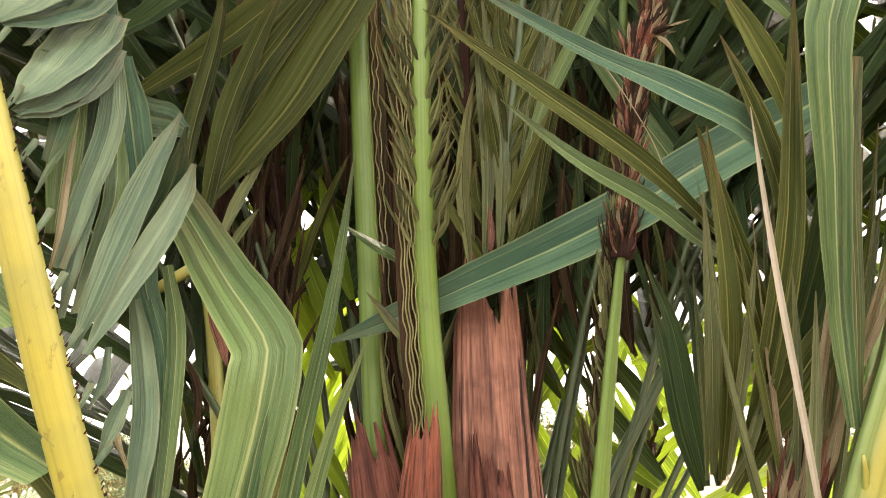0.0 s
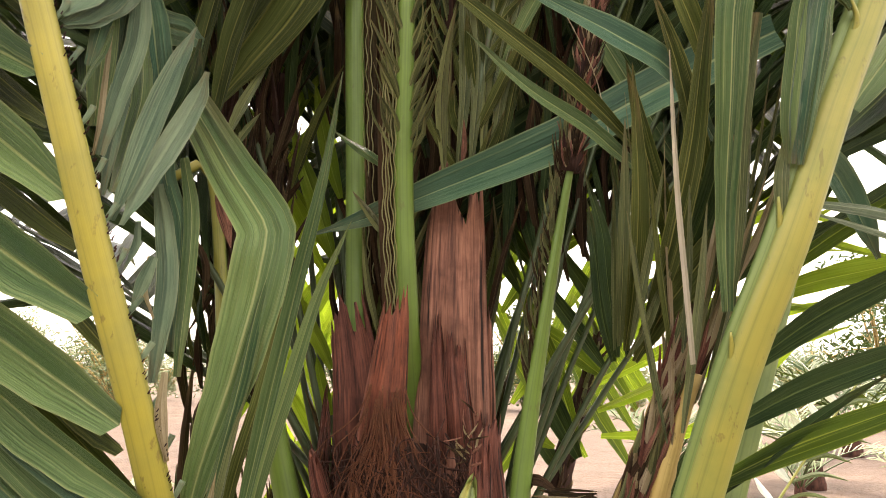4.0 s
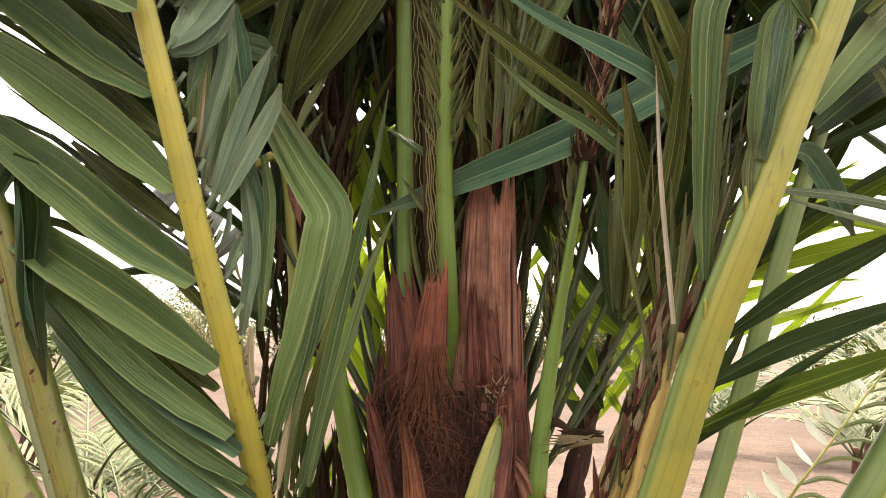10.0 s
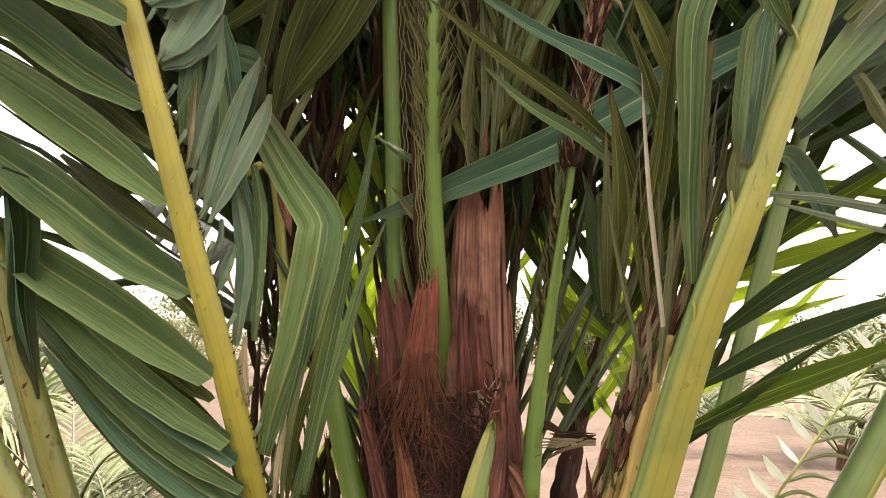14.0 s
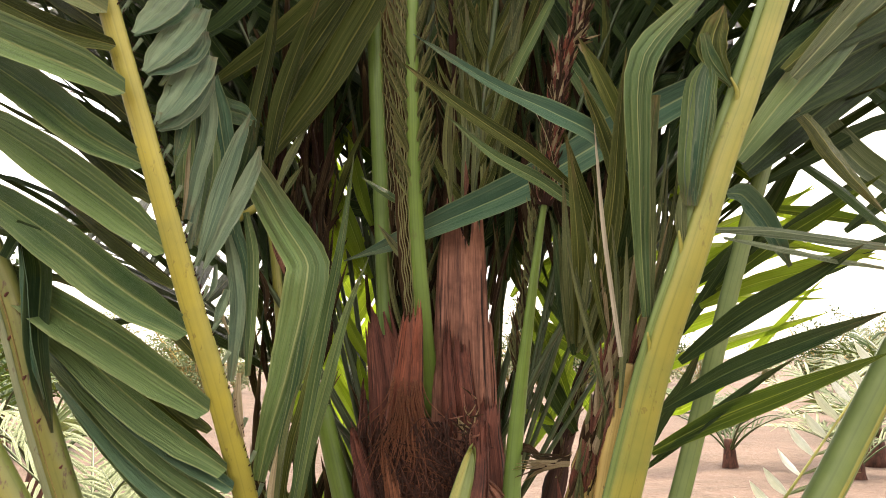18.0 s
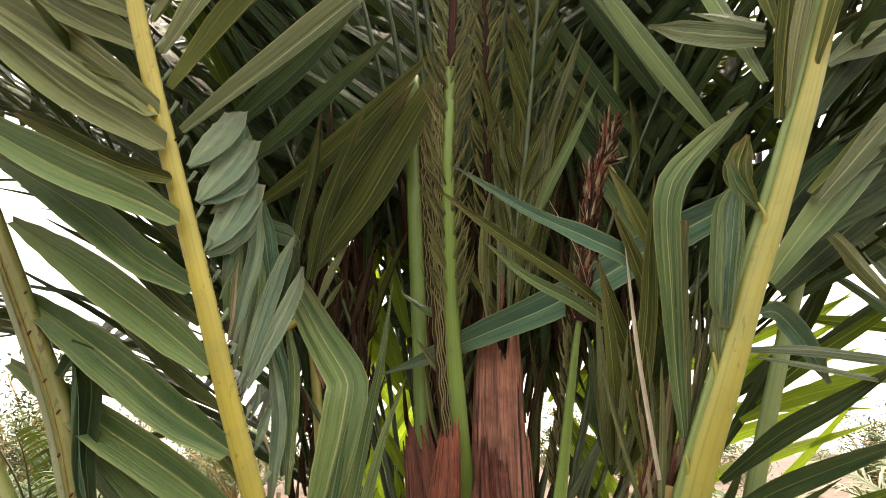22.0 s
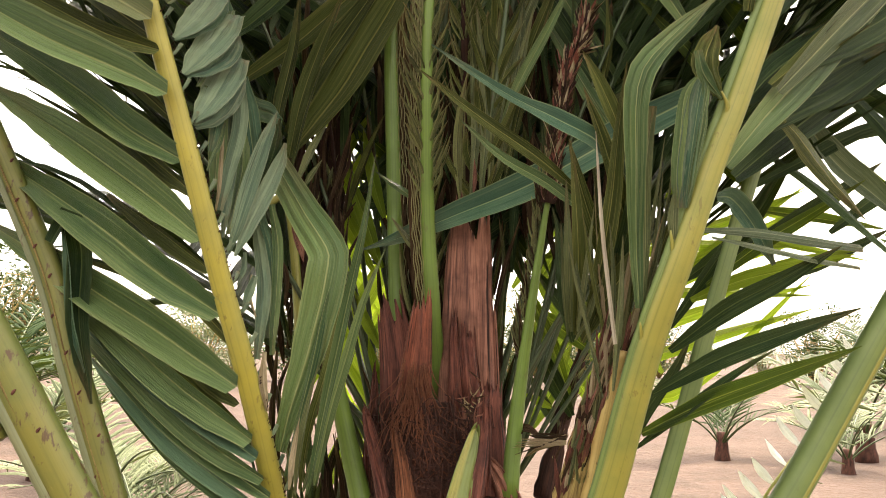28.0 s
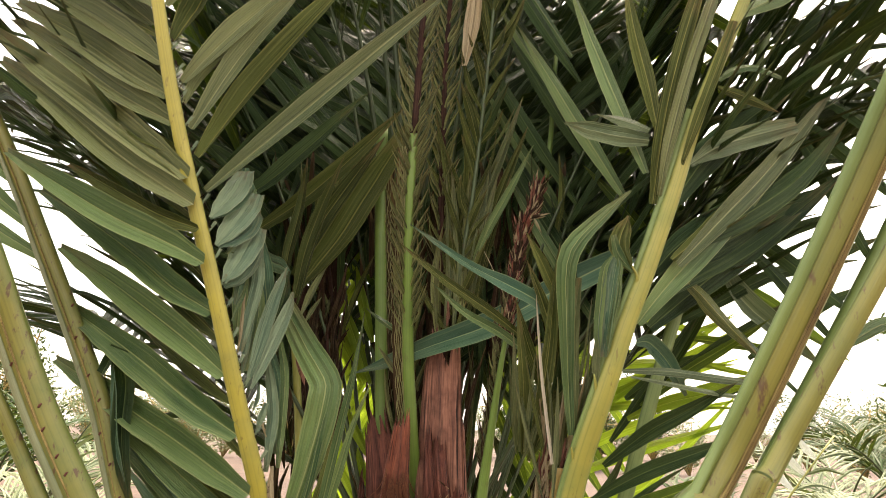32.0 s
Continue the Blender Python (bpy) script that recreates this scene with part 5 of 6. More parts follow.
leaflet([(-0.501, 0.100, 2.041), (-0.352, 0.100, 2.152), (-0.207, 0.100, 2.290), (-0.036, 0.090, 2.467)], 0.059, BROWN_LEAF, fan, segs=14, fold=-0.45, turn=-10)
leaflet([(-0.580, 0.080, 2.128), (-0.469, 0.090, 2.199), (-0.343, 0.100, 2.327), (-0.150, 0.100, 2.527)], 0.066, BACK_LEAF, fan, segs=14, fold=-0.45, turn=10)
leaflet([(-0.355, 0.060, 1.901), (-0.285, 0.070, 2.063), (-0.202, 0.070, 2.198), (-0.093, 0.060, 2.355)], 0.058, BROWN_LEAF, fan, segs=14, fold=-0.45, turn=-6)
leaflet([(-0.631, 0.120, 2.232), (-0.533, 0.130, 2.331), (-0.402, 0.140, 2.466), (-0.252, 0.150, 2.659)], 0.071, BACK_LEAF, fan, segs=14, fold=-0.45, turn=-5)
leaflet([(-0.329, 0.080, 1.785), (-0.298, 0.090, 1.866), (-0.259, 0.100, 1.950)], 0.024, GREY_LEAF, fan, segs=14, fold=-0.45, turn=15)
leaflet([(-0.315, 0.080, 1.766), (-0.300, 0.090, 1.800), (-0.273, 0.100, 1.844)], 0.014, GREY_LEAF, fan, segs=14, fold=-0.45, turn=-15)
leaflet([(-0.264, 0.200, 2.004), (-0.240, 0.200, 2.044), (-0.212, 0.200, 2.093)], 0.009, PALE_LEAF, fan, segs=14, fold=-0.45, turn=0)
# bright leaves in the gap, with sunlight painted into their yellow-green
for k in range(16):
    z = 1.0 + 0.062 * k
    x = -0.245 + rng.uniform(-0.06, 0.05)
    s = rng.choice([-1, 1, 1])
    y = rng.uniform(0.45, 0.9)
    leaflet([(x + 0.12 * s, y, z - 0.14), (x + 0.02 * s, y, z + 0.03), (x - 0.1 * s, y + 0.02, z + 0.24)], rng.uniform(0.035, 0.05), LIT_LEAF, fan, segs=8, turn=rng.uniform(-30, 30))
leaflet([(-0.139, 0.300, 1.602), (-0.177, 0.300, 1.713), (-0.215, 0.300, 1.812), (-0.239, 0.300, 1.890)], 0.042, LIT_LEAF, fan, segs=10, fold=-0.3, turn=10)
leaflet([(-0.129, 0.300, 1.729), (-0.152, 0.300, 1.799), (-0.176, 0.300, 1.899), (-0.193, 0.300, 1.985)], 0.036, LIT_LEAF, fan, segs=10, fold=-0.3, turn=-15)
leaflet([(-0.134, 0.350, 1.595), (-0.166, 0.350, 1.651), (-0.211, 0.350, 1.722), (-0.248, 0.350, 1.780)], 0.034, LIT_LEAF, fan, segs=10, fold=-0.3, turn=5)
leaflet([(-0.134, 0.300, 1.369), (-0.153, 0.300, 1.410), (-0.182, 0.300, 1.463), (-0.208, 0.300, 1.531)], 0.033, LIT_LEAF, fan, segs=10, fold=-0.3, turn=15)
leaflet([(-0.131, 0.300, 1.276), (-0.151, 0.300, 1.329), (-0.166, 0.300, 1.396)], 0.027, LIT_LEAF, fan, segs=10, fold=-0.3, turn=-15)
leaflet([(-0.125, 0.400, 1.854), (-0.167, 0.400, 1.793), (-0.227, 0.400, 1.806), (-0.246, 0.400, 1.746)], 0.044, BACK_LEAF, fan, segs=10, fold=-0.3, turn=5)
leaflet([(-0.152, 0.320, 1.732), (-0.118, 0.320, 1.783), (-0.063, 0.320, 1.820)], 0.028, BACK_LEAF, fan, segs=10, fold=-0.3, turn=5)
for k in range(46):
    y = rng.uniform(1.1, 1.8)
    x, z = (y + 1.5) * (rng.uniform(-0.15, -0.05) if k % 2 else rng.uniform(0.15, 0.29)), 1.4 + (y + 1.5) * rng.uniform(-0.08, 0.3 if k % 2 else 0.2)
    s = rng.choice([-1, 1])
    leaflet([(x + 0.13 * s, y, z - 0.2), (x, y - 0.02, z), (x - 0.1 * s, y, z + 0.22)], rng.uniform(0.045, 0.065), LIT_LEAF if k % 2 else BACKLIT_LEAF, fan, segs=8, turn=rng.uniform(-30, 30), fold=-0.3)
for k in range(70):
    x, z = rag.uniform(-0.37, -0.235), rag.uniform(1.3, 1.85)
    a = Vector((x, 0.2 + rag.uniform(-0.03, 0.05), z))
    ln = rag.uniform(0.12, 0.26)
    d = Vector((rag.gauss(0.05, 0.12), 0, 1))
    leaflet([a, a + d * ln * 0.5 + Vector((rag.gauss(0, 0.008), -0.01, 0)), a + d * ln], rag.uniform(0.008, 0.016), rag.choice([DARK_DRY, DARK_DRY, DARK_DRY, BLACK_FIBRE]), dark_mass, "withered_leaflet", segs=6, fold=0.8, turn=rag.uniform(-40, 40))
# small twisted leaflets between the stalks
leaflet([(-0.016, 0.040, 1.722), (-0.066, 0.050, 1.756), (-0.133, 0.070, 1.807)], 0.018, LEAF, fan, segs=8, turn=40, turn_end=-30)
leaflet([(-0.017, 0.030, 1.586), (-0.047, 0.050, 1.630), (-0.094, 0.080, 1.694)], 0.018, SPEAR_LEAF, fan, segs=8, turn=-40, turn_end=30)

# ---- yellow-green frond on the other side ----
LIME = [(0.332, -0.250, 1.001), (0.366, -0.280, 1.105), (0.424, -0.360, 1.364), (0.477, -0.410, 1.537), (0.535, -0.430, 1.710), (0.575, -0.440, 1.810), (0.650, -0.455, 2.015), (0.724, -0.470, 2.236), (0.825, -0.485, 2.473), (0.967, -0.500, 2.801), (1.148, -0.500, 3.185)]
lime = rod("frond", LIME, 0.031, 0.012, LIME_STALK, palm, "yellow-green frond axis", segs=50, sides=16, flat=0.6, bulge=-0.003)
rod("stalk_edge", [Vector(q) + Vector((-0.024, 0.006, 0)) for q in LIME[:8]], 0.014, 0.008, FRESH_STALK, lime, "green edge along the axis", segs=40, sides=10)
rrng = random.Random(51)
# upright leaflets on its inner side
leaflet([(0.406, -0.375, 1.446), (0.397, -0.400, 1.562), (0.388, -0.450, 1.711), (0.384, -0.480, 1.815), (0.399, -0.490, 1.875), (0.462, -0.475, 1.946), (0.548, -0.460, 2.025)], 0.043, LEAF, lime, label="long pale-edged leaflet bent over at its top", segs=18, fold=0.35, shape=(0.35, 0.6, 0.8, 1.0, 1.15, 0.8, 0.15), pleats=2, turn=0, turn_end=20)
leaflet([(0.414, -0.370, 1.450), (0.414, -0.400, 1.562), (0.408, -0.440, 1.693), (0.416, -0.470, 1.806)], 0.020, GREY_LEAF, lime, segs=18, fold=0.3, shape=(0.4, 0.8, 1, 0.7), turn=25)
leaflet([(0.502, -0.467, 1.868), (0.477, -0.465, 1.831), (0.468, -0.460, 1.767), (0.461, -0.450, 1.691), (0.464, -0.435, 1.626)], 0.022, LEAF, lime, segs=18, fold=0.3, shape=(0.2, 0.8, 1, 1, 0.9, 0.25), turn=-20, pleats=2)
leaflet([(0.509, -0.467, 1.868), (0.491, -0.465, 1.831), (0.481, -0.460, 1.767), (0.472, -0.450, 1.691), (0.471, -0.435, 1.626)], 0.024, STRAP_LEAF, lime, segs=18, fold=0.3, shape=(0.2, 0.8, 1, 1, 0.9, 0.25), turn=10, pleats=2)
leaflet([(0.516, -0.467, 1.868), (0.504, -0.465, 1.831), (0.493, -0.460, 1.767), (0.483, -0.450, 1.691), (0.478, -0.435, 1.625)], 0.022, BLUE_LEAF, lime, segs=18, fold=0.3, shape=(0.2, 0.8, 1, 1, 0.9, 0.25), turn=-10, pleats=2)
leaflet([(0.522, -0.467, 1.868), (0.516, -0.465, 1.830), (0.505, -0.460, 1.767), (0.492, -0.450, 1.690), (0.483, -0.435, 1.625)], 0.017, LEAF, lime, segs=18, fold=0.3, shape=(0.2, 0.8, 1, 1, 0.9, 0.25), turn=30, pleats=2)
leaflet([(0.510, -0.468, 1.857), (0.514, -0.460, 1.786), (0.500, -0.450, 1.710), (0.487, -0.430, 1.630)], 0.012, LEAF, lime, segs=18, fold=0.3, shape=(0.7, 1, 1, 0.5), turn=20)
leaflet([(0.547, -0.455, 1.823), (0.522, -0.465, 1.861), (0.514, -0.470, 1.896), (0.538, -0.470, 1.959)], 0.052, OLIVE_LEAF, lime, segs=18, fold=0.3, shape=(0.15, 0.7, 1.0, 0.8, 0.15), pleats=4)
leaflet([(0.544, -0.460, 1.824), (0.510, -0.472, 1.865), (0.499, -0.475, 1.910)], 0.024, LEAF, lime, segs=18, fold=0.3, shape=(0.2, 1, 0.6), turn=20, pleats=2)
leaflet([(0.467, -0.410, 1.538), (0.458, -0.430, 1.607), (0.466, -0.440, 1.673)], 0.019, GREY_LEAF, lime, label="pale leaflet base", segs=18, fold=0.3, shape=(0.5, 1, 0.5), turn=10)
leaflet([(0.601, -0.455, 1.994), (0.616, -0.480, 2.118), (0.644, -0.500, 2.270), (0.691, -0.510, 2.436), (0.745, -0.520, 2.597)], 0.038, OLIVE_LEAF, lime, segs=18, fold=0.3, turn=8, pleats=3, shape=(0.5, 1, 1, 1, 0.6))
leaflet([(0.616, -0.460, 2.014), (0.637, -0.490, 2.136), (0.682, -0.510, 2.299), (0.735, -0.520, 2.452), (0.789, -0.520, 2.594)], 0.036, GREY_LEAF, lime, segs=18, fold=0.3, turn=-20, pleats=2, shape=(0.4, 1, 1, 1, 0.6))
leaflet([(0.670, -0.470, 2.087), (0.702, -0.500, 2.186), (0.755, -0.510, 2.321), (0.809, -0.510, 2.456)], 0.026, OLIVE_LEAF, lime, segs=18, fold=0.3, turn=20, shape=(0.4, 1, 1, 0.8))
leaflet([(0.599, -0.420, 2.084), (0.562, -0.360, 2.259), (0.504, -0.300, 2.488), (0.443, -0.250, 2.723)], 0.050, LEAF, lime, segs=18, fold=0.3, turn=-8)
leaflet([(0.632, -0.420, 2.198), (0.624, -0.380, 2.346), (0.603, -0.340, 2.530), (0.596, -0.300, 2.709)], 0.044, OLIVE_LEAF, lime, segs=18, fold=0.3, turn=14)
leaflet([(0.606, -0.430, 2.167), (0.532, -0.420, 2.181), (0.462, -0.400, 2.205), (0.404, -0.380, 2.231)], 0.052, PALE_LEAF, lime, segs=18, fold=0.3, turn=10, pleats=2, shape=(0.6, 1, 0.9, 0.15))
leaflet([(0.611, -0.420, 2.199), (0.559, -0.400, 2.229), (0.488, -0.380, 2.256)], 0.034, PALE_LEAF, lime, segs=18, fold=0.3, turn=-15, shape=(0.6, 1, 0.15))
rod("leaflet_base", [(0.467, -0.400, 1.525), (0.460, -0.415, 1.553), (0.454, -0.425, 1.586)], 0.008, 0.002, LIME_STALK, lime, "pale forked leaflet base", segs=8, sides=8)
rod("leaflet_base", [(0.416, -0.355, 1.359), (0.411, -0.370, 1.385), (0.404, -0.385, 1.420)], 0.008, 0.002, LIME_STALK, lime, "pale leaflet base", segs=8, sides=8)
rod("leaflet_base", [(0.558, -0.440, 1.793), (0.557, -0.450, 1.816), (0.544, -0.460, 1.838)], 0.007, 0.002, LIME_STALK, lime, "pale leaflet base", segs=8, sides=8)
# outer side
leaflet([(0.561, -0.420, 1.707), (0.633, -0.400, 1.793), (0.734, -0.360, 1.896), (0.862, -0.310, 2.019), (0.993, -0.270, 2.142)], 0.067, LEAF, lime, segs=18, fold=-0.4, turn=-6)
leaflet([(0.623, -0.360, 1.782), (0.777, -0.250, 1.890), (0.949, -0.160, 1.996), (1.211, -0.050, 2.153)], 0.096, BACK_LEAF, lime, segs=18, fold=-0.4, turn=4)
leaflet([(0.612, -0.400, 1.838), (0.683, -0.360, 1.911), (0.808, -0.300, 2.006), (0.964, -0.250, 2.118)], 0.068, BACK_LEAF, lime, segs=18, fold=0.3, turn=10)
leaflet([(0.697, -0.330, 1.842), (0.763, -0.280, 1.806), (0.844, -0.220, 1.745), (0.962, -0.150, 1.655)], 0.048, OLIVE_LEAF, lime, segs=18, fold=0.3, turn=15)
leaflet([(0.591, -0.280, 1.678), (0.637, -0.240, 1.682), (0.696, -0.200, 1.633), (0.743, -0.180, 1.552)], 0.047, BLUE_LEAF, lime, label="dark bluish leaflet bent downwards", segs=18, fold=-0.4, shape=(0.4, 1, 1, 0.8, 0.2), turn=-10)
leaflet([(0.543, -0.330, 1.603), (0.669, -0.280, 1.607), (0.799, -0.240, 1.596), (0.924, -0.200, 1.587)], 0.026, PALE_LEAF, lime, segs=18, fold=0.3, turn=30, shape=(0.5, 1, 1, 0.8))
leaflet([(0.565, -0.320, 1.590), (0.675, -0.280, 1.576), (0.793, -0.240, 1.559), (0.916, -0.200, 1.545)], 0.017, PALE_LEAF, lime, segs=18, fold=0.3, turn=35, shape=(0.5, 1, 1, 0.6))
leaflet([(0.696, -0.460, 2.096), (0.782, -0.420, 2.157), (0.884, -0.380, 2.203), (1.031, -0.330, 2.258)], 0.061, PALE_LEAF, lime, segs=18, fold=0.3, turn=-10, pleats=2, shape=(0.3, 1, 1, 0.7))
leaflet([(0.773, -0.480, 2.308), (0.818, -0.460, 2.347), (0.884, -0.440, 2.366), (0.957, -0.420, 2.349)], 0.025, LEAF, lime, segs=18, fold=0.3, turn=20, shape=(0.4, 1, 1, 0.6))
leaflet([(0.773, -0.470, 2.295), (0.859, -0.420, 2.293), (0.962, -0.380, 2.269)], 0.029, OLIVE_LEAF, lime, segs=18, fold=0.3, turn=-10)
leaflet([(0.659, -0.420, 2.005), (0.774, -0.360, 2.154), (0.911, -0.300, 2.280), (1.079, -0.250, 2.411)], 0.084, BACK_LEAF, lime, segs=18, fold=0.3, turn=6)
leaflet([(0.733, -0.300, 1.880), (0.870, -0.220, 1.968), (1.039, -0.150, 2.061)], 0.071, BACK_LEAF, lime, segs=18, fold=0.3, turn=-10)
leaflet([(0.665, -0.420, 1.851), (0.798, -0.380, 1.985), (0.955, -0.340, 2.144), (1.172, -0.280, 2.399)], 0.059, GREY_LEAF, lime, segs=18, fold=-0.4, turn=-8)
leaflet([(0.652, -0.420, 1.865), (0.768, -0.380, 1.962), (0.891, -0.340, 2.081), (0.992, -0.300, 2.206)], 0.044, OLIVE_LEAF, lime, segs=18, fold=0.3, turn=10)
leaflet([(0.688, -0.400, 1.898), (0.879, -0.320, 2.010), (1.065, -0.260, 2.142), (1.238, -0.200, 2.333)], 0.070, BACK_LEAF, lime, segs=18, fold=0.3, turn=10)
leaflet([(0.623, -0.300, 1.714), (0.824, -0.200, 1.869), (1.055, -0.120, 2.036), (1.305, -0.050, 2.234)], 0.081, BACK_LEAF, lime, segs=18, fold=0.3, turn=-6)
side_leaflets(lime, LIME, 0.68, 0.98, 9, (0.8, 0.35, 0.45), 0.6, 0.058, LEAF, rrng, spread=0.08, droop=0.15, turn=8, ways=(0.7, 0.2, 0.7))
side_leaflets(lime, LIME, 0.7, 0.98, 7, (-0.5, 0.5, 0.7), 0.55, 0.055, OLIVE_LEAF, rrng, spread=0.12, droop=0.1, turn=8)
upper = rod("frond", [(0.35, 0.3, 1.9), (0.45, 0.32, 2.3), (0.5, 0.36, 2.8)], 0.012, 0.008, GREEN_STALK, palm, "slender green frond axis", segs=12, sides=8)
leaflet([(0.645, 0.000, 2.149), (0.501, 0.060, 2.442), (0.335, 0.120, 2.783)], 0.055, LEAF, upper, segs=14, turn=12)
for k in range(13):
    y0, z0 = 0.22 + 0.03 * (k % 4), 1.75 + 0.11 * k
    x0 = 0.62 - 0.02 * (k % 5)
    leaflet([(x0, y0, z0), (x0 - 0.17, y0 - 0.02, z0 + 0.27), (x0 - 0.33, y0 + 0.02, z0 + 0.58)], 0.046, LEAF if k % 3 == 0 else BACK_LEAF, upper, segs=10, turn=rrng.uniform(-25, 25))
# more leaves in the sun-painted yellow-green
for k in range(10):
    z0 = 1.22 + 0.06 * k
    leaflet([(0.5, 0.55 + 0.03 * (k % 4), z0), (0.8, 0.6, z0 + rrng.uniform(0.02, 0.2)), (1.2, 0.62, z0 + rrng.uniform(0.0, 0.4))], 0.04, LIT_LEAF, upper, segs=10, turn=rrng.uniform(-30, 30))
# withered base with the pleated tuft
BASE = [(0.296, -0.150, 1.009), (0.315, -0.180, 1.112), (0.346, -0.240, 1.254), (0.375, -0.280, 1.368)]
base_stalk = rod("frond", BASE, 0.038, 0.02, MOTTLED, palm, "mottled yellow and brown withering stalk", segs=24, sides=16, rough=0.25)
rod("yellow_edge", [(0.332, -0.190, 1.019), (0.345, -0.220, 1.119), (0.365, -0.270, 1.256), (0.387, -0.310, 1.368)], 0.019, 0.009, PEELED, base_stalk, "yellow edge of the withering stalk", segs=20, sides=10, rough=0.3)
leaflet([(0.302, -0.280, 1.398), (0.300, -0.330, 1.485), (0.292, -0.380, 1.596), (0.275, -0.420, 1.755)], 0.027, OLIVE_LEAF, base_stalk, segs=16, fold=-0.5, turn=-6)
leaflet([(0.294, -0.280, 1.404), (0.284, -0.330, 1.485), (0.276, -0.370, 1.562), (0.267, -0.410, 1.684)], 0.018, GREY_LEAF, base_stalk, segs=16, fold=-0.5, turn=12)
leaflet([(0.317, -0.280, 1.391), (0.335, -0.340, 1.495), (0.352, -0.400, 1.638), (0.361, -0.430, 1.763), (0.376, -0.450, 1.897)], 0.034, OLIVE_LEAF, base_stalk, segs=16, fold=-0.5, turn=-4)
leaflet([(0.339, -0.270, 1.427), (0.384, -0.350, 1.564), (0.403, -0.410, 1.689), (0.410, -0.430, 1.795), (0.399, -0.450, 1.904)], 0.036, BACK_LEAF, base_stalk, segs=16, fold=-0.5, turn=6)
leaflet([(0.315, -0.280, 1.383), (0.342, -0.310, 1.443), (0.380, -0.340, 1.505), (0.431, -0.360, 1.580)], 0.042, OLIVE_LEAF, base_stalk, segs=16, fold=-0.5, turn=10, shape=(0.2, 0.7, 1, 0.9, 0.3))
leaflet([(0.303, -0.300, 1.404), (0.309, -0.340, 1.483), (0.314, -0.370, 1.550), (0.320, -0.400, 1.632)], 0.012, GREY_LEAF, base_stalk, segs=16, fold=-0.5, turn=20)
leaflet([(0.286, -0.280, 1.398), (0.275, -0.320, 1.462), (0.267, -0.350, 1.542), (0.262, -0.370, 1.611)], 0.012, GREY_LEAF, base_stalk, segs=16, fold=-0.5, turn=-20)
leaflet([(0.309, -0.220, 1.390), (0.297, -0.220, 1.494), (0.289, -0.220, 1.577), (0.270, -0.200, 1.668)], 0.024, BACK_LEAF, base_stalk, segs=16, fold=-0.5, turn=10)
leaflet([(0.330, -0.200, 1.389), (0.323, -0.200, 1.496), (0.324, -0.200, 1.594), (0.309, -0.200, 1.690)], 0.021, BACK_LEAF, base_stalk, segs=16, fold=-0.5, turn=-15)
leaflet([(0.309, -0.200, 1.384), (0.293, -0.200, 1.456), (0.285, -0.200, 1.538), (0.279, -0.180, 1.628)], 0.024, BACK_LEAF, base_stalk, segs=16, fold=-0.5, turn=5)
leaflet([(0.298, -0.300, 1.387), (0.316, -0.320, 1.426), (0.329, -0.340, 1.471), (0.352, -0.350, 1.517)], 0.013, GREY_LEAF, base_stalk, segs=16, fold=-0.5, turn=-10)
leaflet([(0.361, -0.370, 1.379), (0.347, -0.390, 1.478), (0.332, -0.410, 1.600), (0.320, -0.430, 1.770)], 0.008, STRAW, base_stalk, label="thin pale dry leaflet", segs=16, fold=0.3, shape=(0.9, 1, 1, 0.9, 0.7, 0.15), turn=0)
leaflet([(0.379, -0.400, 1.753), (0.359, -0.420, 1.797), (0.331, -0.430, 1.858), (0.296, -0.440, 1.922)], 0.029, OLIVE_LEAF, base_stalk, segs=16, fold=-0.5, turn=10)
leaflet([(0.399, -0.340, 1.563), (0.376, -0.370, 1.651), (0.337, -0.410, 1.758), (0.298, -0.430, 1.855)], 0.033, OLIVE_LEAF, base_stalk, segs=16, fold=-0.5, turn=-6)
leaflet([(0.364, -0.310, 1.505), (0.339, -0.340, 1.574), (0.305, -0.370, 1.662), (0.273, -0.400, 1.766)], 0.029, OLIVE_LEAF, base_stalk, segs=16, fold=-0.5, turn=6)
pleat = random.Random(63)
for k in range(36):
    q = k / 35
    foot = Vector(BASE[3]) + Vector((-0.028 + 0.06 * q + pleat.gauss(0, 0.006), 0.02 - 0.05 * pleat.random(), pleat.uniform(-0.1, 0.03)))
    rise = pleat.uniform(0.22, 0.42)
    top = foot + Vector((-0.075 + 0.2 * q + pleat.gauss(0, 0.015), -0.09 + pleat.gauss(0, 0.03), rise))
    bow = foot.lerp(top, 0.5) + Vector((0.03 * (q - 0.3), -0.01, 0.02))
    leaflet([foot, bow, top], pleat.uniform(0.007, 0.014), pleat.choice([GREY_LEAF, SPEAR_LEAF, DRY_LEAF, OLIVE_LEAF]), base_stalk, segs=10, fold=0.7, turn=pleat.gauss(0, 25))
# thin leaflets crossing towards the heart, a thread and curled scraps
leaflet([(0.405, -0.360, 1.677), (0.338, -0.400, 1.751), (0.253, -0.410, 1.798), (0.152, -0.410, 1.850), (0.013, -0.400, 1.948)], 0.039, BLUE_LEAF, base_stalk, segs=18, fold=-0.35, turn=0, shape=(0.3, 0.9, 1, 0.6, 0.4, 0.05))
leaflet([(0.318, -0.320, 1.666), (0.222, -0.370, 1.732), (0.109, -0.400, 1.803), (-0.015, -0.400, 1.902)], 0.026, OLIVE_LEAF, base_stalk, segs=18, fold=-0.35, turn=10)
leaflet([(0.350, -0.300, 1.626), (0.285, -0.330, 1.660), (0.232, -0.350, 1.693), (0.149, -0.370, 1.736), (0.069, -0.370, 1.809)], 0.025, LEAF, base_stalk, segs=18, fold=-0.35, turn=-8)
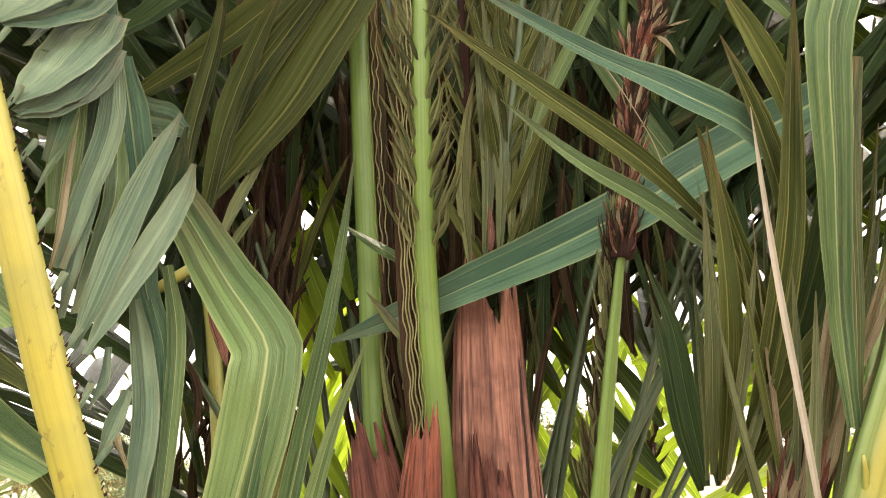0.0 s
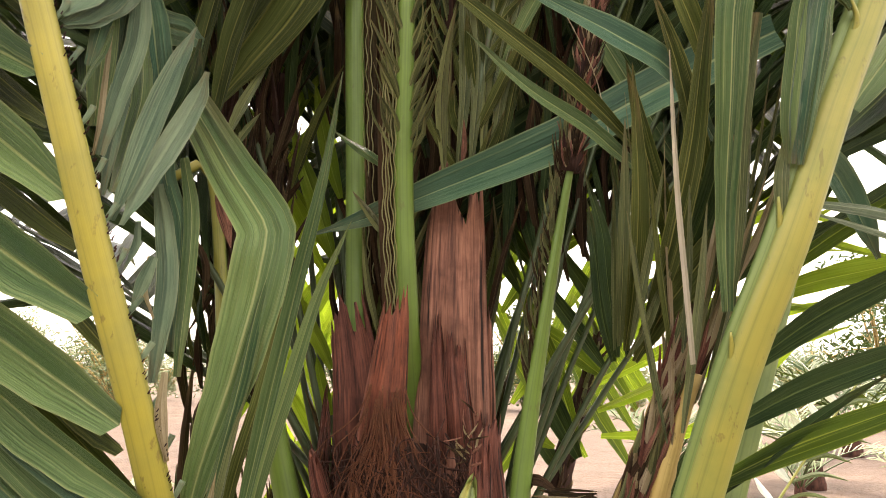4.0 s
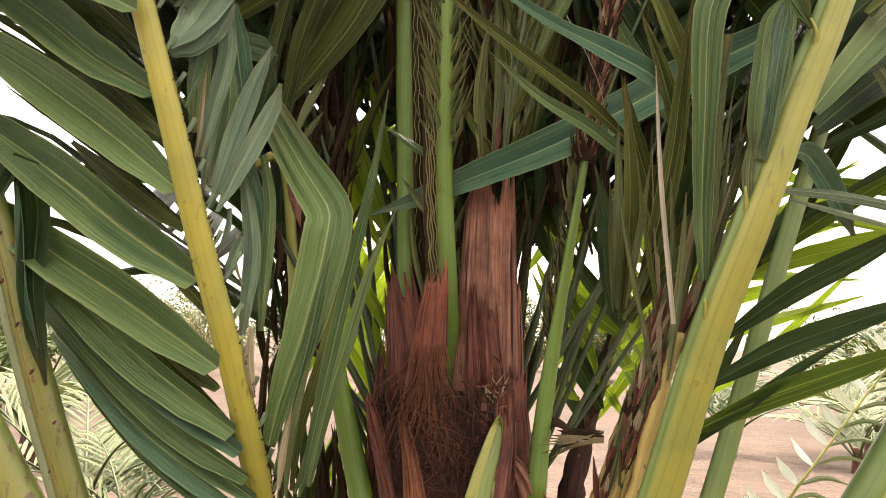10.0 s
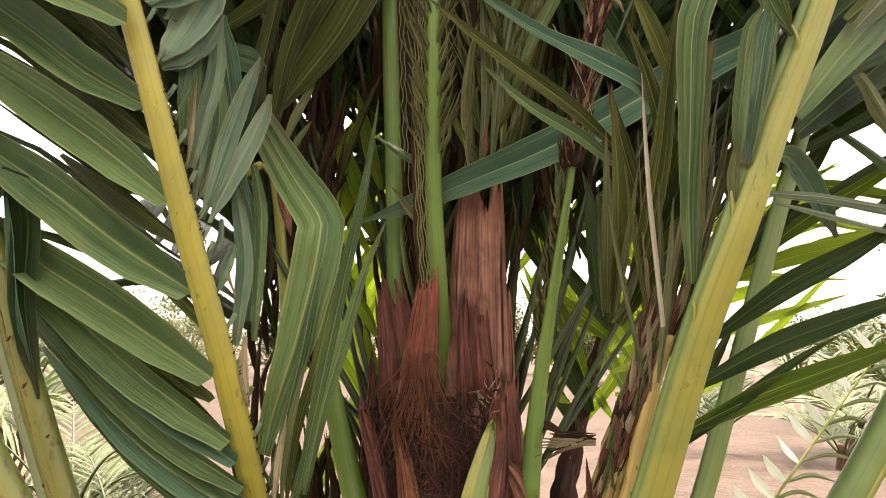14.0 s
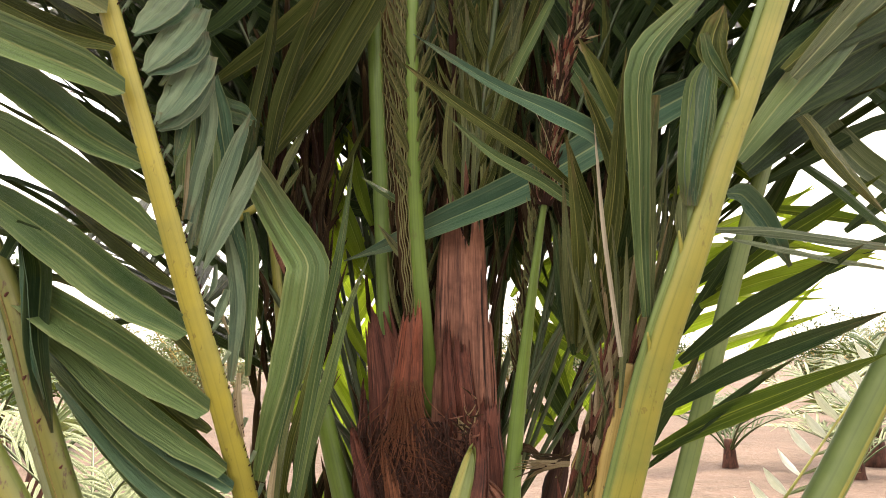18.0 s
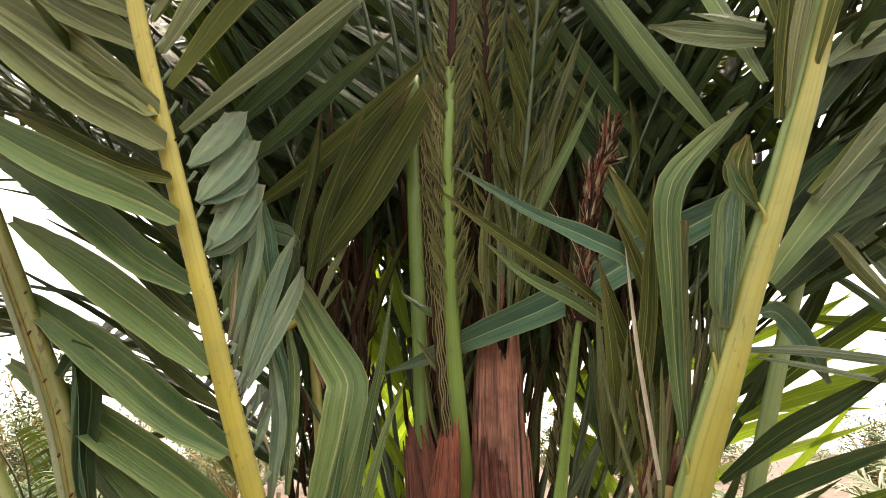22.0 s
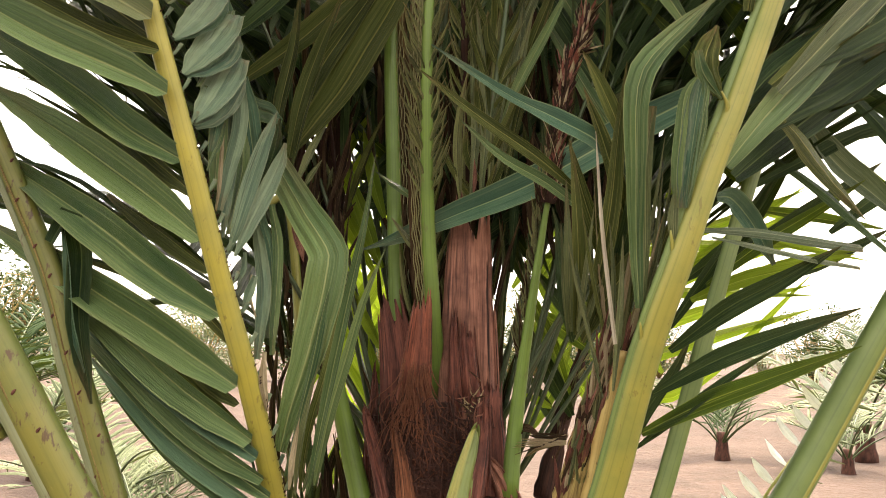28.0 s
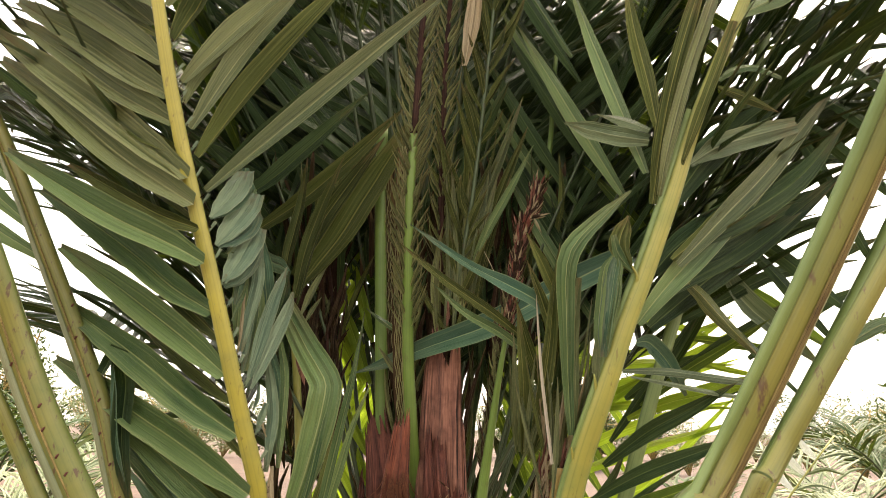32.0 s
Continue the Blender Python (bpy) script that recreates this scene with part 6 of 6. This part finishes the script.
leaflet([(0.367, -0.110, 2.065), (0.375, -0.130, 2.054), (0.399, -0.140, 2.056)], 0.007, DRY_LEAF, spike, "withered_leaflet", segs=6, turn=20, fold=0.5)
leaflet([(0.355, -0.110, 2.049), (0.363, -0.130, 2.023), (0.374, -0.130, 2.001)], 0.008, DRY_LEAF, spike, "withered_leaflet", segs=6, turn=-20, fold=0.5)
rod("strand", [(0.203, -0.300, 1.904), (0.232, -0.310, 1.840), (0.256, -0.320, 1.773), (0.268, -0.330, 1.700), (0.279, -0.330, 1.646)], 0.0008, 0.0006, DRY_LEAF, base_stalk, "thin dry thread", segs=20, sides=5)
torn = random.Random(61)
for k in range(130):
    p, t = along(BASE, torn.uniform(0.15, 1.0))
    d = (t * 1.2 + Vector((torn.gauss(-0.05, 0.14), -torn.uniform(0, 0.15), 0))).normalized()
    ln = torn.uniform(0.04, 0.14)
    p = p + Vector((torn.uniform(-0.03, 0.018), 0, 0))
    leaflet([p + Vector((0, -0.018, 0)), p + d * ln * 0.5 + Vector((0, -0.025, 0)), p + d * ln + Vector((0, -0.02, 0))], torn.uniform(0.006, 0.014), torn.choice([DARK_DRY, DRY_LEAF, SHEATH, SPEAR_LEAF, DARK_SHEATH, GREY_LEAF]), base_stalk, "withered_leaflet", segs=5, fold=0.4, turn=torn.uniform(-50, 50))
# dry curled remnant beside the trunk
straw = random.Random(23)
for k in range(14):
    s0, s1 = straw.uniform(-0.012, 0.012), straw.uniform(-0.022, 0.04)
    a, m, c = Vector((0.309, -0.100, 1.175)), Vector((0.259, -0.070, 1.163)), Vector((0.205, -0.030, 1.143))
    leaflet([a + Vector((0, 0, s0)), m + Vector((0, -0.01 * (k % 3), s0 * 0.6 + s1 * 0.4)), c + Vector((straw.uniform(-0.01, 0.05), 0, s1))], straw.uniform(0.004, 0.012), DRY_LEAF if k % 4 else DARK_DRY, palm, "dry_leaf", "dry straw-coloured leaf strip", fold=0.6, turn=straw.uniform(-40, 40), segs=8)
leaflet([(0.195, 0.020, 1.153), (0.223, -0.020, 1.191), (0.252, -0.050, 1.179), (0.261, -0.060, 1.153)], 0.03, DARK_DRY, palm, "dry_leaf", "curled black dry leaf", pleats=3, fold=0.5, turn=60)

# ---- second green frond behind it, with leaflets spread to the side ----
BEHIND = [(0.505, 0.020, 0.939), (0.550, 0.020, 1.058), (0.632, 0.030, 1.307), (0.705, 0.040, 1.532), (0.796, 0.050, 1.796), (0.947, 0.050, 2.219), (1.147, 0.050, 2.737)]
behind = rod("frond", BEHIND, 0.024, 0.013, FRESH_STALK, palm, "light green frond axis", segs=36, sides=14, flat=0.6)
leaflet([(0.530, -0.130, 1.369), (0.641, -0.170, 1.458), (0.736, -0.210, 1.513), (0.855, -0.250, 1.585)], 0.046, BACK_LEAF, behind, segs=14, fold=-0.5, turn=-5)
leaflet([(0.489, -0.140, 1.276), (0.607, -0.170, 1.345), (0.711, -0.210, 1.392), (0.887, -0.250, 1.458)], 0.044, BACK_LEAF, behind, segs=14, fold=-0.5, turn=8)
leaflet([(0.462, -0.140, 1.194), (0.585, -0.170, 1.260), (0.688, -0.210, 1.306), (0.883, -0.250, 1.381)], 0.045, BACKLIT_LEAF, behind, segs=14, fold=-0.5, turn=0)
leaflet([(0.454, -0.130, 1.163), (0.558, -0.160, 1.248), (0.648, -0.190, 1.322), (0.725, -0.220, 1.375)], 0.022, BACK_LEAF, behind, segs=14, fold=-0.5, turn=20)
leaflet([(0.652, 0.100, 1.494), (0.767, 0.080, 1.541), (0.891, 0.060, 1.571), (1.037, 0.040, 1.606)], 0.041, LIT_LEAF, behind, segs=14, fold=-0.5, turn=5)
leaflet([(0.698, 0.120, 1.534), (0.828, 0.100, 1.634), (0.970, 0.080, 1.722), (1.084, 0.060, 1.795)], 0.037, BACKLIT_LEAF, behind, segs=14, fold=-0.5, turn=-15)
leaflet([(0.770, 0.200, 1.583), (0.867, 0.200, 1.731), (0.937, 0.200, 1.841), (0.994, 0.200, 1.938)], 0.035, BACK_LEAF, behind, segs=14, fold=-0.5, turn=10)
leaflet([(0.450, 0.050, 1.082), (0.507, 0.040, 1.208), (0.583, 0.020, 1.325), (0.624, 0.000, 1.417)], 0.032, BACK_LEAF, behind, segs=14, fold=-0.5, turn=10)
leaflet([(0.415, 0.200, 1.079), (0.479, 0.200, 1.167), (0.557, 0.200, 1.257)], 0.030, BACK_LEAF, behind, segs=14, fold=-0.5, turn=10)
leaflet([(0.953, 0.100, 1.976), (1.019, 0.100, 1.858), (1.113, 0.100, 1.771), (1.247, 0.100, 1.657)], 0.080, PALE_LEAF, behind, segs=14, fold=-0.5, turn=10)
side_leaflets(behind, BEHIND, 0.45, 0.98, 9, (0.85, 0.1, 0.5), 0.8, 0.045, BACK_LEAF, rrng, spread=0.1, droop=0.15, turn=10)
side_leaflets(behind, BEHIND, 0.45, 0.98, 8, (-0.6, 0.35, 0.65), 0.6, 0.04, BACKLIT_LEAF, rrng, spread=0.14, droop=0.12, turn=10)
# leaves in the open gap beside the lime-yellow frond
leaflet([(0.667, 0.160, 1.518), (0.792, 0.180, 1.545), (0.942, 0.200, 1.598), (1.162, 0.220, 1.646)], 0.030, LIT_LEAF, behind, segs=14, fold=-0.5, turn=10)
leaflet([(0.834, 0.200, 1.642), (0.960, 0.220, 1.712), (1.089, 0.240, 1.790), (1.240, 0.260, 1.889)], 0.048, BACK_LEAF, behind, segs=14, fold=-0.5, turn=-8)
leaflet([(0.889, 0.300, 1.764), (1.022, 0.320, 1.751), (1.136, 0.340, 1.738), (1.295, 0.360, 1.718)], 0.036, BACKLIT_LEAF, behind, segs=14, fold=-0.5, turn=12)
leaflet([(0.681, 0.240, 1.557), (0.799, 0.260, 1.637), (0.911, 0.280, 1.682), (1.040, 0.300, 1.721)], 0.049, BACK_LEAF, behind, segs=14, fold=-0.5, turn=6)
leaflet([(0.603, 0.120, 1.427), (0.699, 0.140, 1.553), (0.816, 0.160, 1.706), (0.941, 0.180, 1.879)], 0.040, BACK_LEAF, behind, segs=14, fold=-0.5, turn=-10)
leaflet([(0.742, 0.350, 1.627), (0.889, 0.370, 1.697), (1.063, 0.390, 1.667), (1.267, 0.410, 1.633)], 0.024, LIT_LEAF, behind, segs=14, fold=-0.5, turn=8)
leaflet([(0.892, 0.220, 1.559), (1.001, 0.240, 1.588), (1.130, 0.260, 1.644), (1.263, 0.280, 1.707)], 0.037, BACK_LEAF, behind, segs=14, fold=-0.5, turn=5)
leaflet([(1.086, 0.250, 1.945), (1.226, 0.270, 1.985), (1.432, 0.290, 2.056), (1.598, 0.310, 2.121)], 0.050, BACK_LEAF, behind, segs=14, fold=-0.5, turn=-6)
leaflet([(1.028, 0.300, 1.989), (1.187, 0.320, 1.883), (1.306, 0.340, 1.803), (1.472, 0.360, 1.698)], 0.057, BACKLIT_LEAF, behind, segs=14, fold=-0.5, turn=14)
leaflet([(1.104, 0.300, 1.698), (1.244, 0.320, 1.800), (1.387, 0.340, 1.889), (1.587, 0.360, 1.973)], 0.047, BACK_LEAF, behind, segs=14, fold=-0.5, turn=-6)
# leaves in the gap between the trunk and the withering stalk
leaflet([(0.388, 0.350, 1.244), (0.346, 0.350, 1.367), (0.303, 0.350, 1.477), (0.261, 0.350, 1.575)], 0.042, BACKLIT_LEAF, behind, segs=10, fold=-0.4, turn=10)
leaflet([(0.451, 0.350, 1.383), (0.409, 0.350, 1.438), (0.338, 0.350, 1.534), (0.289, 0.350, 1.604)], 0.042, BACK_LEAF, behind, segs=10, fold=-0.4, turn=-10)
leaflet([(0.455, 0.400, 1.369), (0.390, 0.400, 1.418), (0.318, 0.400, 1.466), (0.246, 0.400, 1.493)], 0.049, BACKLIT_LEAF, behind, segs=10, fold=-0.4, turn=5)
leaflet([(0.394, 0.350, 1.190), (0.353, 0.350, 1.270), (0.311, 0.350, 1.352), (0.269, 0.350, 1.448)], 0.053, BACK_LEAF, behind, segs=10, fold=-0.4, turn=15)
leaflet([(0.331, 0.300, 1.216), (0.297, 0.300, 1.232), (0.250, 0.300, 1.254)], 0.024, LIT_LEAF, behind, segs=10, fold=-0.4, turn=5)
leaflet([(0.477, 0.400, 1.484), (0.441, 0.400, 1.541), (0.390, 0.400, 1.613), (0.361, 0.400, 1.671)], 0.038, BACK_LEAF, behind, segs=10, fold=-0.4, turn=5)
leaflet([(0.455, 0.500, 1.704), (0.394, 0.500, 1.672), (0.325, 0.500, 1.640)], 0.034, BACKLIT_LEAF, behind, segs=10, fold=-0.4, turn=5)
leaflet([(0.471, 0.500, 1.767), (0.409, 0.500, 1.773), (0.348, 0.500, 1.756)], 0.031, LIT_LEAF, behind, segs=10, fold=-0.4, turn=5)
leaflet([(0.376, 0.400, 1.143), (0.333, 0.400, 1.198), (0.276, 0.400, 1.309)], 0.037, BACK_LEAF, behind, segs=10, fold=-0.4, turn=-15)

# ---- scarred stalks at the near left ----
A = [(-0.593, -0.180, 0.943), (-0.705, -0.200, 1.271), (-0.781, -0.200, 1.497), (-0.856, -0.210, 1.670), (-0.963, -0.220, 1.894), (-1.078, -0.240, 2.140), (-1.197, -0.300, 2.393)]
stalk_a = rod("frond", A, 0.03, 0.02, SCARRED_STALK, palm, "yellow-green stalk with brown scars", segs=26, sides=14)
B = [(-0.534, -0.450, 1.009), (-0.679, -0.500, 1.297), (-0.765, -0.520, 1.464), (-0.834, -0.550, 1.632), (-0.886, -0.600, 1.797), (-0.988, -0.650, 2.050)]
stalk_b = rod("frond", B, 0.04, 0.028, SCARRED_STALK, palm, "thick yellow-green stalk with dark specks", segs=26, sides=14)
C = [(-0.704, -0.500, 1.207), (-0.764, -0.500, 1.295), (-0.820, -0.500, 1.391), (-0.866, -0.520, 1.486), (-0.965, -0.550, 1.679)]
stalk_c = rod("frond", C, 0.02, 0.016, SCARRED_STALK, palm, "slim scarred stalk", segs=14, sides=12)
for s, c, n, w in ((stalk_a, A, 6, (-0.75, -0.1, 0.5)), (stalk_b, B, 5, (-0.85, 0.1, 0.45))):
    side_leaflets(s, c, 0.62, 0.98, n, w, 0.5, 0.045, LEAF, lrng, spread=0.1, droop=0.2)
for s, c, r in ((stalk_a, A, 0.03), (stalk_b, B, 0.04)):
    rod("stalk_edge", [Vector(q) + Vector((-0.78 * r, -0.5 * r, 0)) for q in c], 0.3 * r, 0.2 * r, PALE_STALK, s, "pale edge along the stalk", segs=30, sides=8)
    rod("stalk_edge", [Vector(q) + Vector((-0.2 * r, -0.66 * r, 0)) for q in c], 0.08 * r, 0.06 * r, MOTTLED, s, "dark line along the stalk", segs=60, sides=6, rough=0.5)
srow = random.Random(37)
for s, c, r in ((stalk_a, A, 0.027), (stalk_b, B, 0.036)):
    for k in range(9):
        q, t = along(c, 0.1 + 0.055 * k + srow.uniform(-0.015, 0.015))
        h = srow.uniform(-0.6, 0.8)
        q = q + Vector((r * h, -r * 0.74 * math.sqrt(1 - h * h), 0))
        rod("scar", [q + Vector((-0.003, 0.001, -0.004)), q + Vector((0, -0.001, 0)), q + Vector((0.003, 0.001, 0.004))], 0.0035, 0.002, DARK_SHEATH, s, "dark speck", segs=4, sides=6, rough=0.5)
leaflet([(-0.773, -0.240, 1.579), (-0.745, -0.230, 1.636), (-0.718, -0.220, 1.564), (-0.713, -0.220, 1.417), (-0.676, -0.220, 1.251)], 0.052, BACK_LEAF, stalk_a, label="dark bluish leaflet hanging down", shape=(0.5, 0.9, 1, 0.9, 0.7, 0.1), fold=-0.6, turn=10, segs=16)
leaflet([(-0.750, -0.240, 1.615), (-0.735, -0.235, 1.533), (-0.723, -0.230, 1.428), (-0.689, -0.230, 1.314)], 0.023, BLUE_LEAF, stalk_a, shape=(0.4, 1, 1, 0.2), fold=-0.6, turn=-25, segs=14)

# ---- stalks at the near right ----
E1 = [(0.813, 0.000, 1.017), (0.939, 0.000, 1.219), (1.059, -0.020, 1.432), (1.239, -0.050, 1.741), (1.431, -0.100, 2.107), (1.605, -0.160, 2.506), (1.807, -0.250, 3.075)]
E1 = [(0.12, 0.05, 0.35), (0.5, 0.0, 0.55), *E1]
stalk_e = rod("frond", E1, 0.040, 0.030, FRESH_STALK, palm, "light green frond stalk", segs=30, sides=14, flat=0.8)
rod("groove_edge", [Vector(q) + Vector((0.02, -0.022, 0)) for q in E1], 0.008, 0.006, LIME_STALK, stalk_e, "pale ridge along the stalk", segs=30, sides=8)
side_leaflets(stalk_e, E1, 0.5, 0.98, 12, (-0.55, 0.35, 0.75), 0.6, 0.048, BACK_LEAF, rrng, spread=0.12, droop=0.1)
F1 = [(0.42, -0.3, 0.5), (0.458, -1.250, 1.333), (0.502, -1.280, 1.422), (0.641, -1.320, 1.661), (0.736, -1.350, 1.836)]
rod("frond", F1, 0.0155, 0.012, SCARRED_STALK, palm, "slim yellow-green frond stalk", segs=30, sides=12)
side_leaflets(stalk_e, E1, 0.55, 0.98, 5, (0.85, 0.1, 0.4), 0.5, 0.045, LEAF, rrng, spread=0.1, droop=0.2)
N1 = [(0.242, -1.720, 1.372), (0.264, -1.740, 1.415), (0.310, -1.770, 1.514), (0.353, -1.800, 1.615), (0.385, -1.840, 1.708), (0.403, -1.900, 1.809)]
near_stalk = rod("frond", [(0.42, -0.5, 0.55), (0.34, -1.1, 0.95), *N1[:5]], 0.015, 0.0115, SCARRED_STALK, palm, "thick yellow-green stalk with brown scars", segs=40, sides=18, flat=0.8)
for s in (0.55, 0.6, 0.64, 0.7, 0.76):
    p, t = along([(0.42, -0.5, 0.55), (0.34, -1.1, 0.95), *N1[:5]], s)
    rod("scar", [p + Vector((-0.004, -0.0135, -0.004)), p + Vector((0.003, -0.0145, 0)), p + Vector((0.009, -0.0125, 0.002))], 0.003, 0.0018, DARK_SHEATH, near_stalk, "brown scar", segs=5, sides=7, rough=0.4)
near_line = [(0.42, -0.5, 0.55), (0.34, -1.1, 0.95), *N1[:5]]
rod("stalk_edge", [Vector(q) + Vector((-0.011, -0.006, 0)) for q in near_line], 0.005, 0.004, FRESH_STALK, near_stalk, "green lip along the stalk", segs=40, sides=8)
rod("stalk_edge", [Vector(q) + Vector((0.007, -0.0105, 0)) for q in near_line], 0.0025, 0.002, MOTTLED, near_stalk, "brown ridge along the stalk", segs=60, sides=7, rough=0.5)
# ---- fronds that close the palm behind ----
frng = random.Random(71)
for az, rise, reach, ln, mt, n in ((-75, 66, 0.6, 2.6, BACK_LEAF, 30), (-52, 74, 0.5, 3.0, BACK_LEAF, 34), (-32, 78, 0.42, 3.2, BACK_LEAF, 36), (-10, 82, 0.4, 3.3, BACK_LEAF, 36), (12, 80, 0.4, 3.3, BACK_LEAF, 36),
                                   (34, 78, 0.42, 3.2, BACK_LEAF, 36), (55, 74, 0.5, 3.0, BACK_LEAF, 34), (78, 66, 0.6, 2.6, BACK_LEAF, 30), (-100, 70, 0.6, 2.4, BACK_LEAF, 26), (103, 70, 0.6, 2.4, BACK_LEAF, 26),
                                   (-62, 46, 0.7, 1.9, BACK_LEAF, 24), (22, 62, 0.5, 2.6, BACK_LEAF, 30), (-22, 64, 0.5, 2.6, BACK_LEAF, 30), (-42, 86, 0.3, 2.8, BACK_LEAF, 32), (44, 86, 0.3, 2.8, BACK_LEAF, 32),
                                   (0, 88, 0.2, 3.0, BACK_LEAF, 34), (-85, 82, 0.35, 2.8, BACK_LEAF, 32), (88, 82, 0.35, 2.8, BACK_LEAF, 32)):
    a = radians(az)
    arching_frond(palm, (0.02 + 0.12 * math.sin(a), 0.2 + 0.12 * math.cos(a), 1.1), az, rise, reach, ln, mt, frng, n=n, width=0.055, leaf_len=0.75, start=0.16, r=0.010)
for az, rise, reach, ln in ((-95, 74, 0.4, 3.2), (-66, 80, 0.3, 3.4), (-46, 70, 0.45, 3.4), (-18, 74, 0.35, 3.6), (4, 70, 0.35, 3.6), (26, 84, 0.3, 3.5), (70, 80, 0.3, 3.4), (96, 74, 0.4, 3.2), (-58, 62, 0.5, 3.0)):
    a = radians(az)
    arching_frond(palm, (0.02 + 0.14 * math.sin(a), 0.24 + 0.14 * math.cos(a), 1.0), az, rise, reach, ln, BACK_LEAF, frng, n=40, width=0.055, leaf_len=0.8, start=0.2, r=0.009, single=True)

# ---- unseen fronds arching forward over the clearing, above eye level, added to shade the heart ----
orng = random.Random(77)
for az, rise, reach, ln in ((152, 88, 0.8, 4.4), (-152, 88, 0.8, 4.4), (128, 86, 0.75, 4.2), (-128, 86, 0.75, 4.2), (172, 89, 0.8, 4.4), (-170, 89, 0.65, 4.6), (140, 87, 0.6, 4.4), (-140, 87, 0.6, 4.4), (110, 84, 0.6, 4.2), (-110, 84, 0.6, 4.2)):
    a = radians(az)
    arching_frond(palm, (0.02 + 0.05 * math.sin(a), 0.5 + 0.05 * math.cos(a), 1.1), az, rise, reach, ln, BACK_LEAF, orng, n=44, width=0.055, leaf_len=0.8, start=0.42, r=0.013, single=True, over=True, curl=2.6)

# ---- slender low frond with short silvery leaflets, sun glare painted into their white ----
SILVER = [(0.15, 0.2, 0.3), (0.6, 0.6, 0.5), (1.525, 2.098, 0.562), (1.647, 2.170, 0.671), (1.872, 2.243, 0.905), (2.094, 2.315, 1.137), (2.401, 2.388, 1.459)]
silver = rod("frond", SILVER, 0.014, 0.005, LIME_STALK, palm, "slender frond axis with short leaflets painted sun-white", segs=24, sides=8)
srng = random.Random(81)
for k in range(11):
    q, t = along(SILVER, 0.62 + 0.033 * k)
    d = Vector((-0.62, -0.05, 0.75)).normalized()
    ln = srng.uniform(0.15, 0.22)
    leaflet([q, q + d * ln * 0.5 + Vector((-0.01, 0, 0)), q + d * ln], 0.046, GLARE_LEAF, silver, "leaflet", "short silvery leaflet whitened by painted sun glare", segs=8, turn=srng.gauss(0, 15), fold=0.15)
    d = Vector((0.95, 0.0, 0.12)).normalized()
    ln = srng.uniform(0.2, 0.3)
    leaflet([q, q + d * ln * 0.5 + Vector((0, 0, 0.02)), q + d * ln - Vector((0, 0, 0.03))], 0.024, PALE_LEAF, silver, segs=8, turn=srng.gauss(0, 20))

# ---- fronds farther back, lit from behind; every third in the backlit-toned leaf ----
grng = random.Random(91)
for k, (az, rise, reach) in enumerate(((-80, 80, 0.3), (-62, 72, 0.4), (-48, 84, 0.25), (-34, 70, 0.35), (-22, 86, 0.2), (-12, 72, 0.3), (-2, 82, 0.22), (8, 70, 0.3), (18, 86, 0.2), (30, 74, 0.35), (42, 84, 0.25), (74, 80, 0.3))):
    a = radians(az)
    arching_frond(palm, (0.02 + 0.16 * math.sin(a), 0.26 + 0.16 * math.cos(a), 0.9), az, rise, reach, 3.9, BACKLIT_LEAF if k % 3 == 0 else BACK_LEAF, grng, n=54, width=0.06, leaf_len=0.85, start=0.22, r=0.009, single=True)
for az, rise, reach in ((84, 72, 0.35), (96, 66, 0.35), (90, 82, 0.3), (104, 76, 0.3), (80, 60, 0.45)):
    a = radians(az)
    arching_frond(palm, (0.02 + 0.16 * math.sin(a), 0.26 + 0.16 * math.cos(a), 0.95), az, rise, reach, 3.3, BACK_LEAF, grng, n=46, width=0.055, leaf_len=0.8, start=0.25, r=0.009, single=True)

# ---- other palms near by ----
young_palm((4.6, 7.2, 0), 1.0, PALE_LEAF, 1, "young palm with pale silvery leaflets on bare soil", 10)
young_palm((5.6, 6.2, 0), 0.9, PALE_LEAF, 2, "young palm with pale silvery leaflets on bare soil", 10)
young_palm((-1.9, 3.3, 0), 0.85, PALE_LEAF, 3, "young palm with grey-green leaflets on bare soil", 10)
young_palm((-2.3, 3.6, 0), 1.1, PALE_LEAF, 4, "young palm with grey-green leaflets on bare soil", 10)
young_palm((3.6, 8.4, 0), 1.2, BACK_LEAF, 5, "young green palm on bare soil", 10)
young_palm((-4.2, 6.5, 0), 1.5, PALE_LEAF, 6, "young palm with grey-green leaflets on bare soil", 10)
young_palm((5.5, 8.5, 0), 1.7, PALE_LEAF, 7, "young palm with grey-green leaflets on bare soil", 10)
young_palm((-7.5, 11.5, 0), 2.2, BACK_LEAF, 8, "broad green palm on bare soil", 12)
young_palm((8.5, 12.5, 0), 2.3, BACK_LEAF, 9, "broad green palm on bare soil", 12)
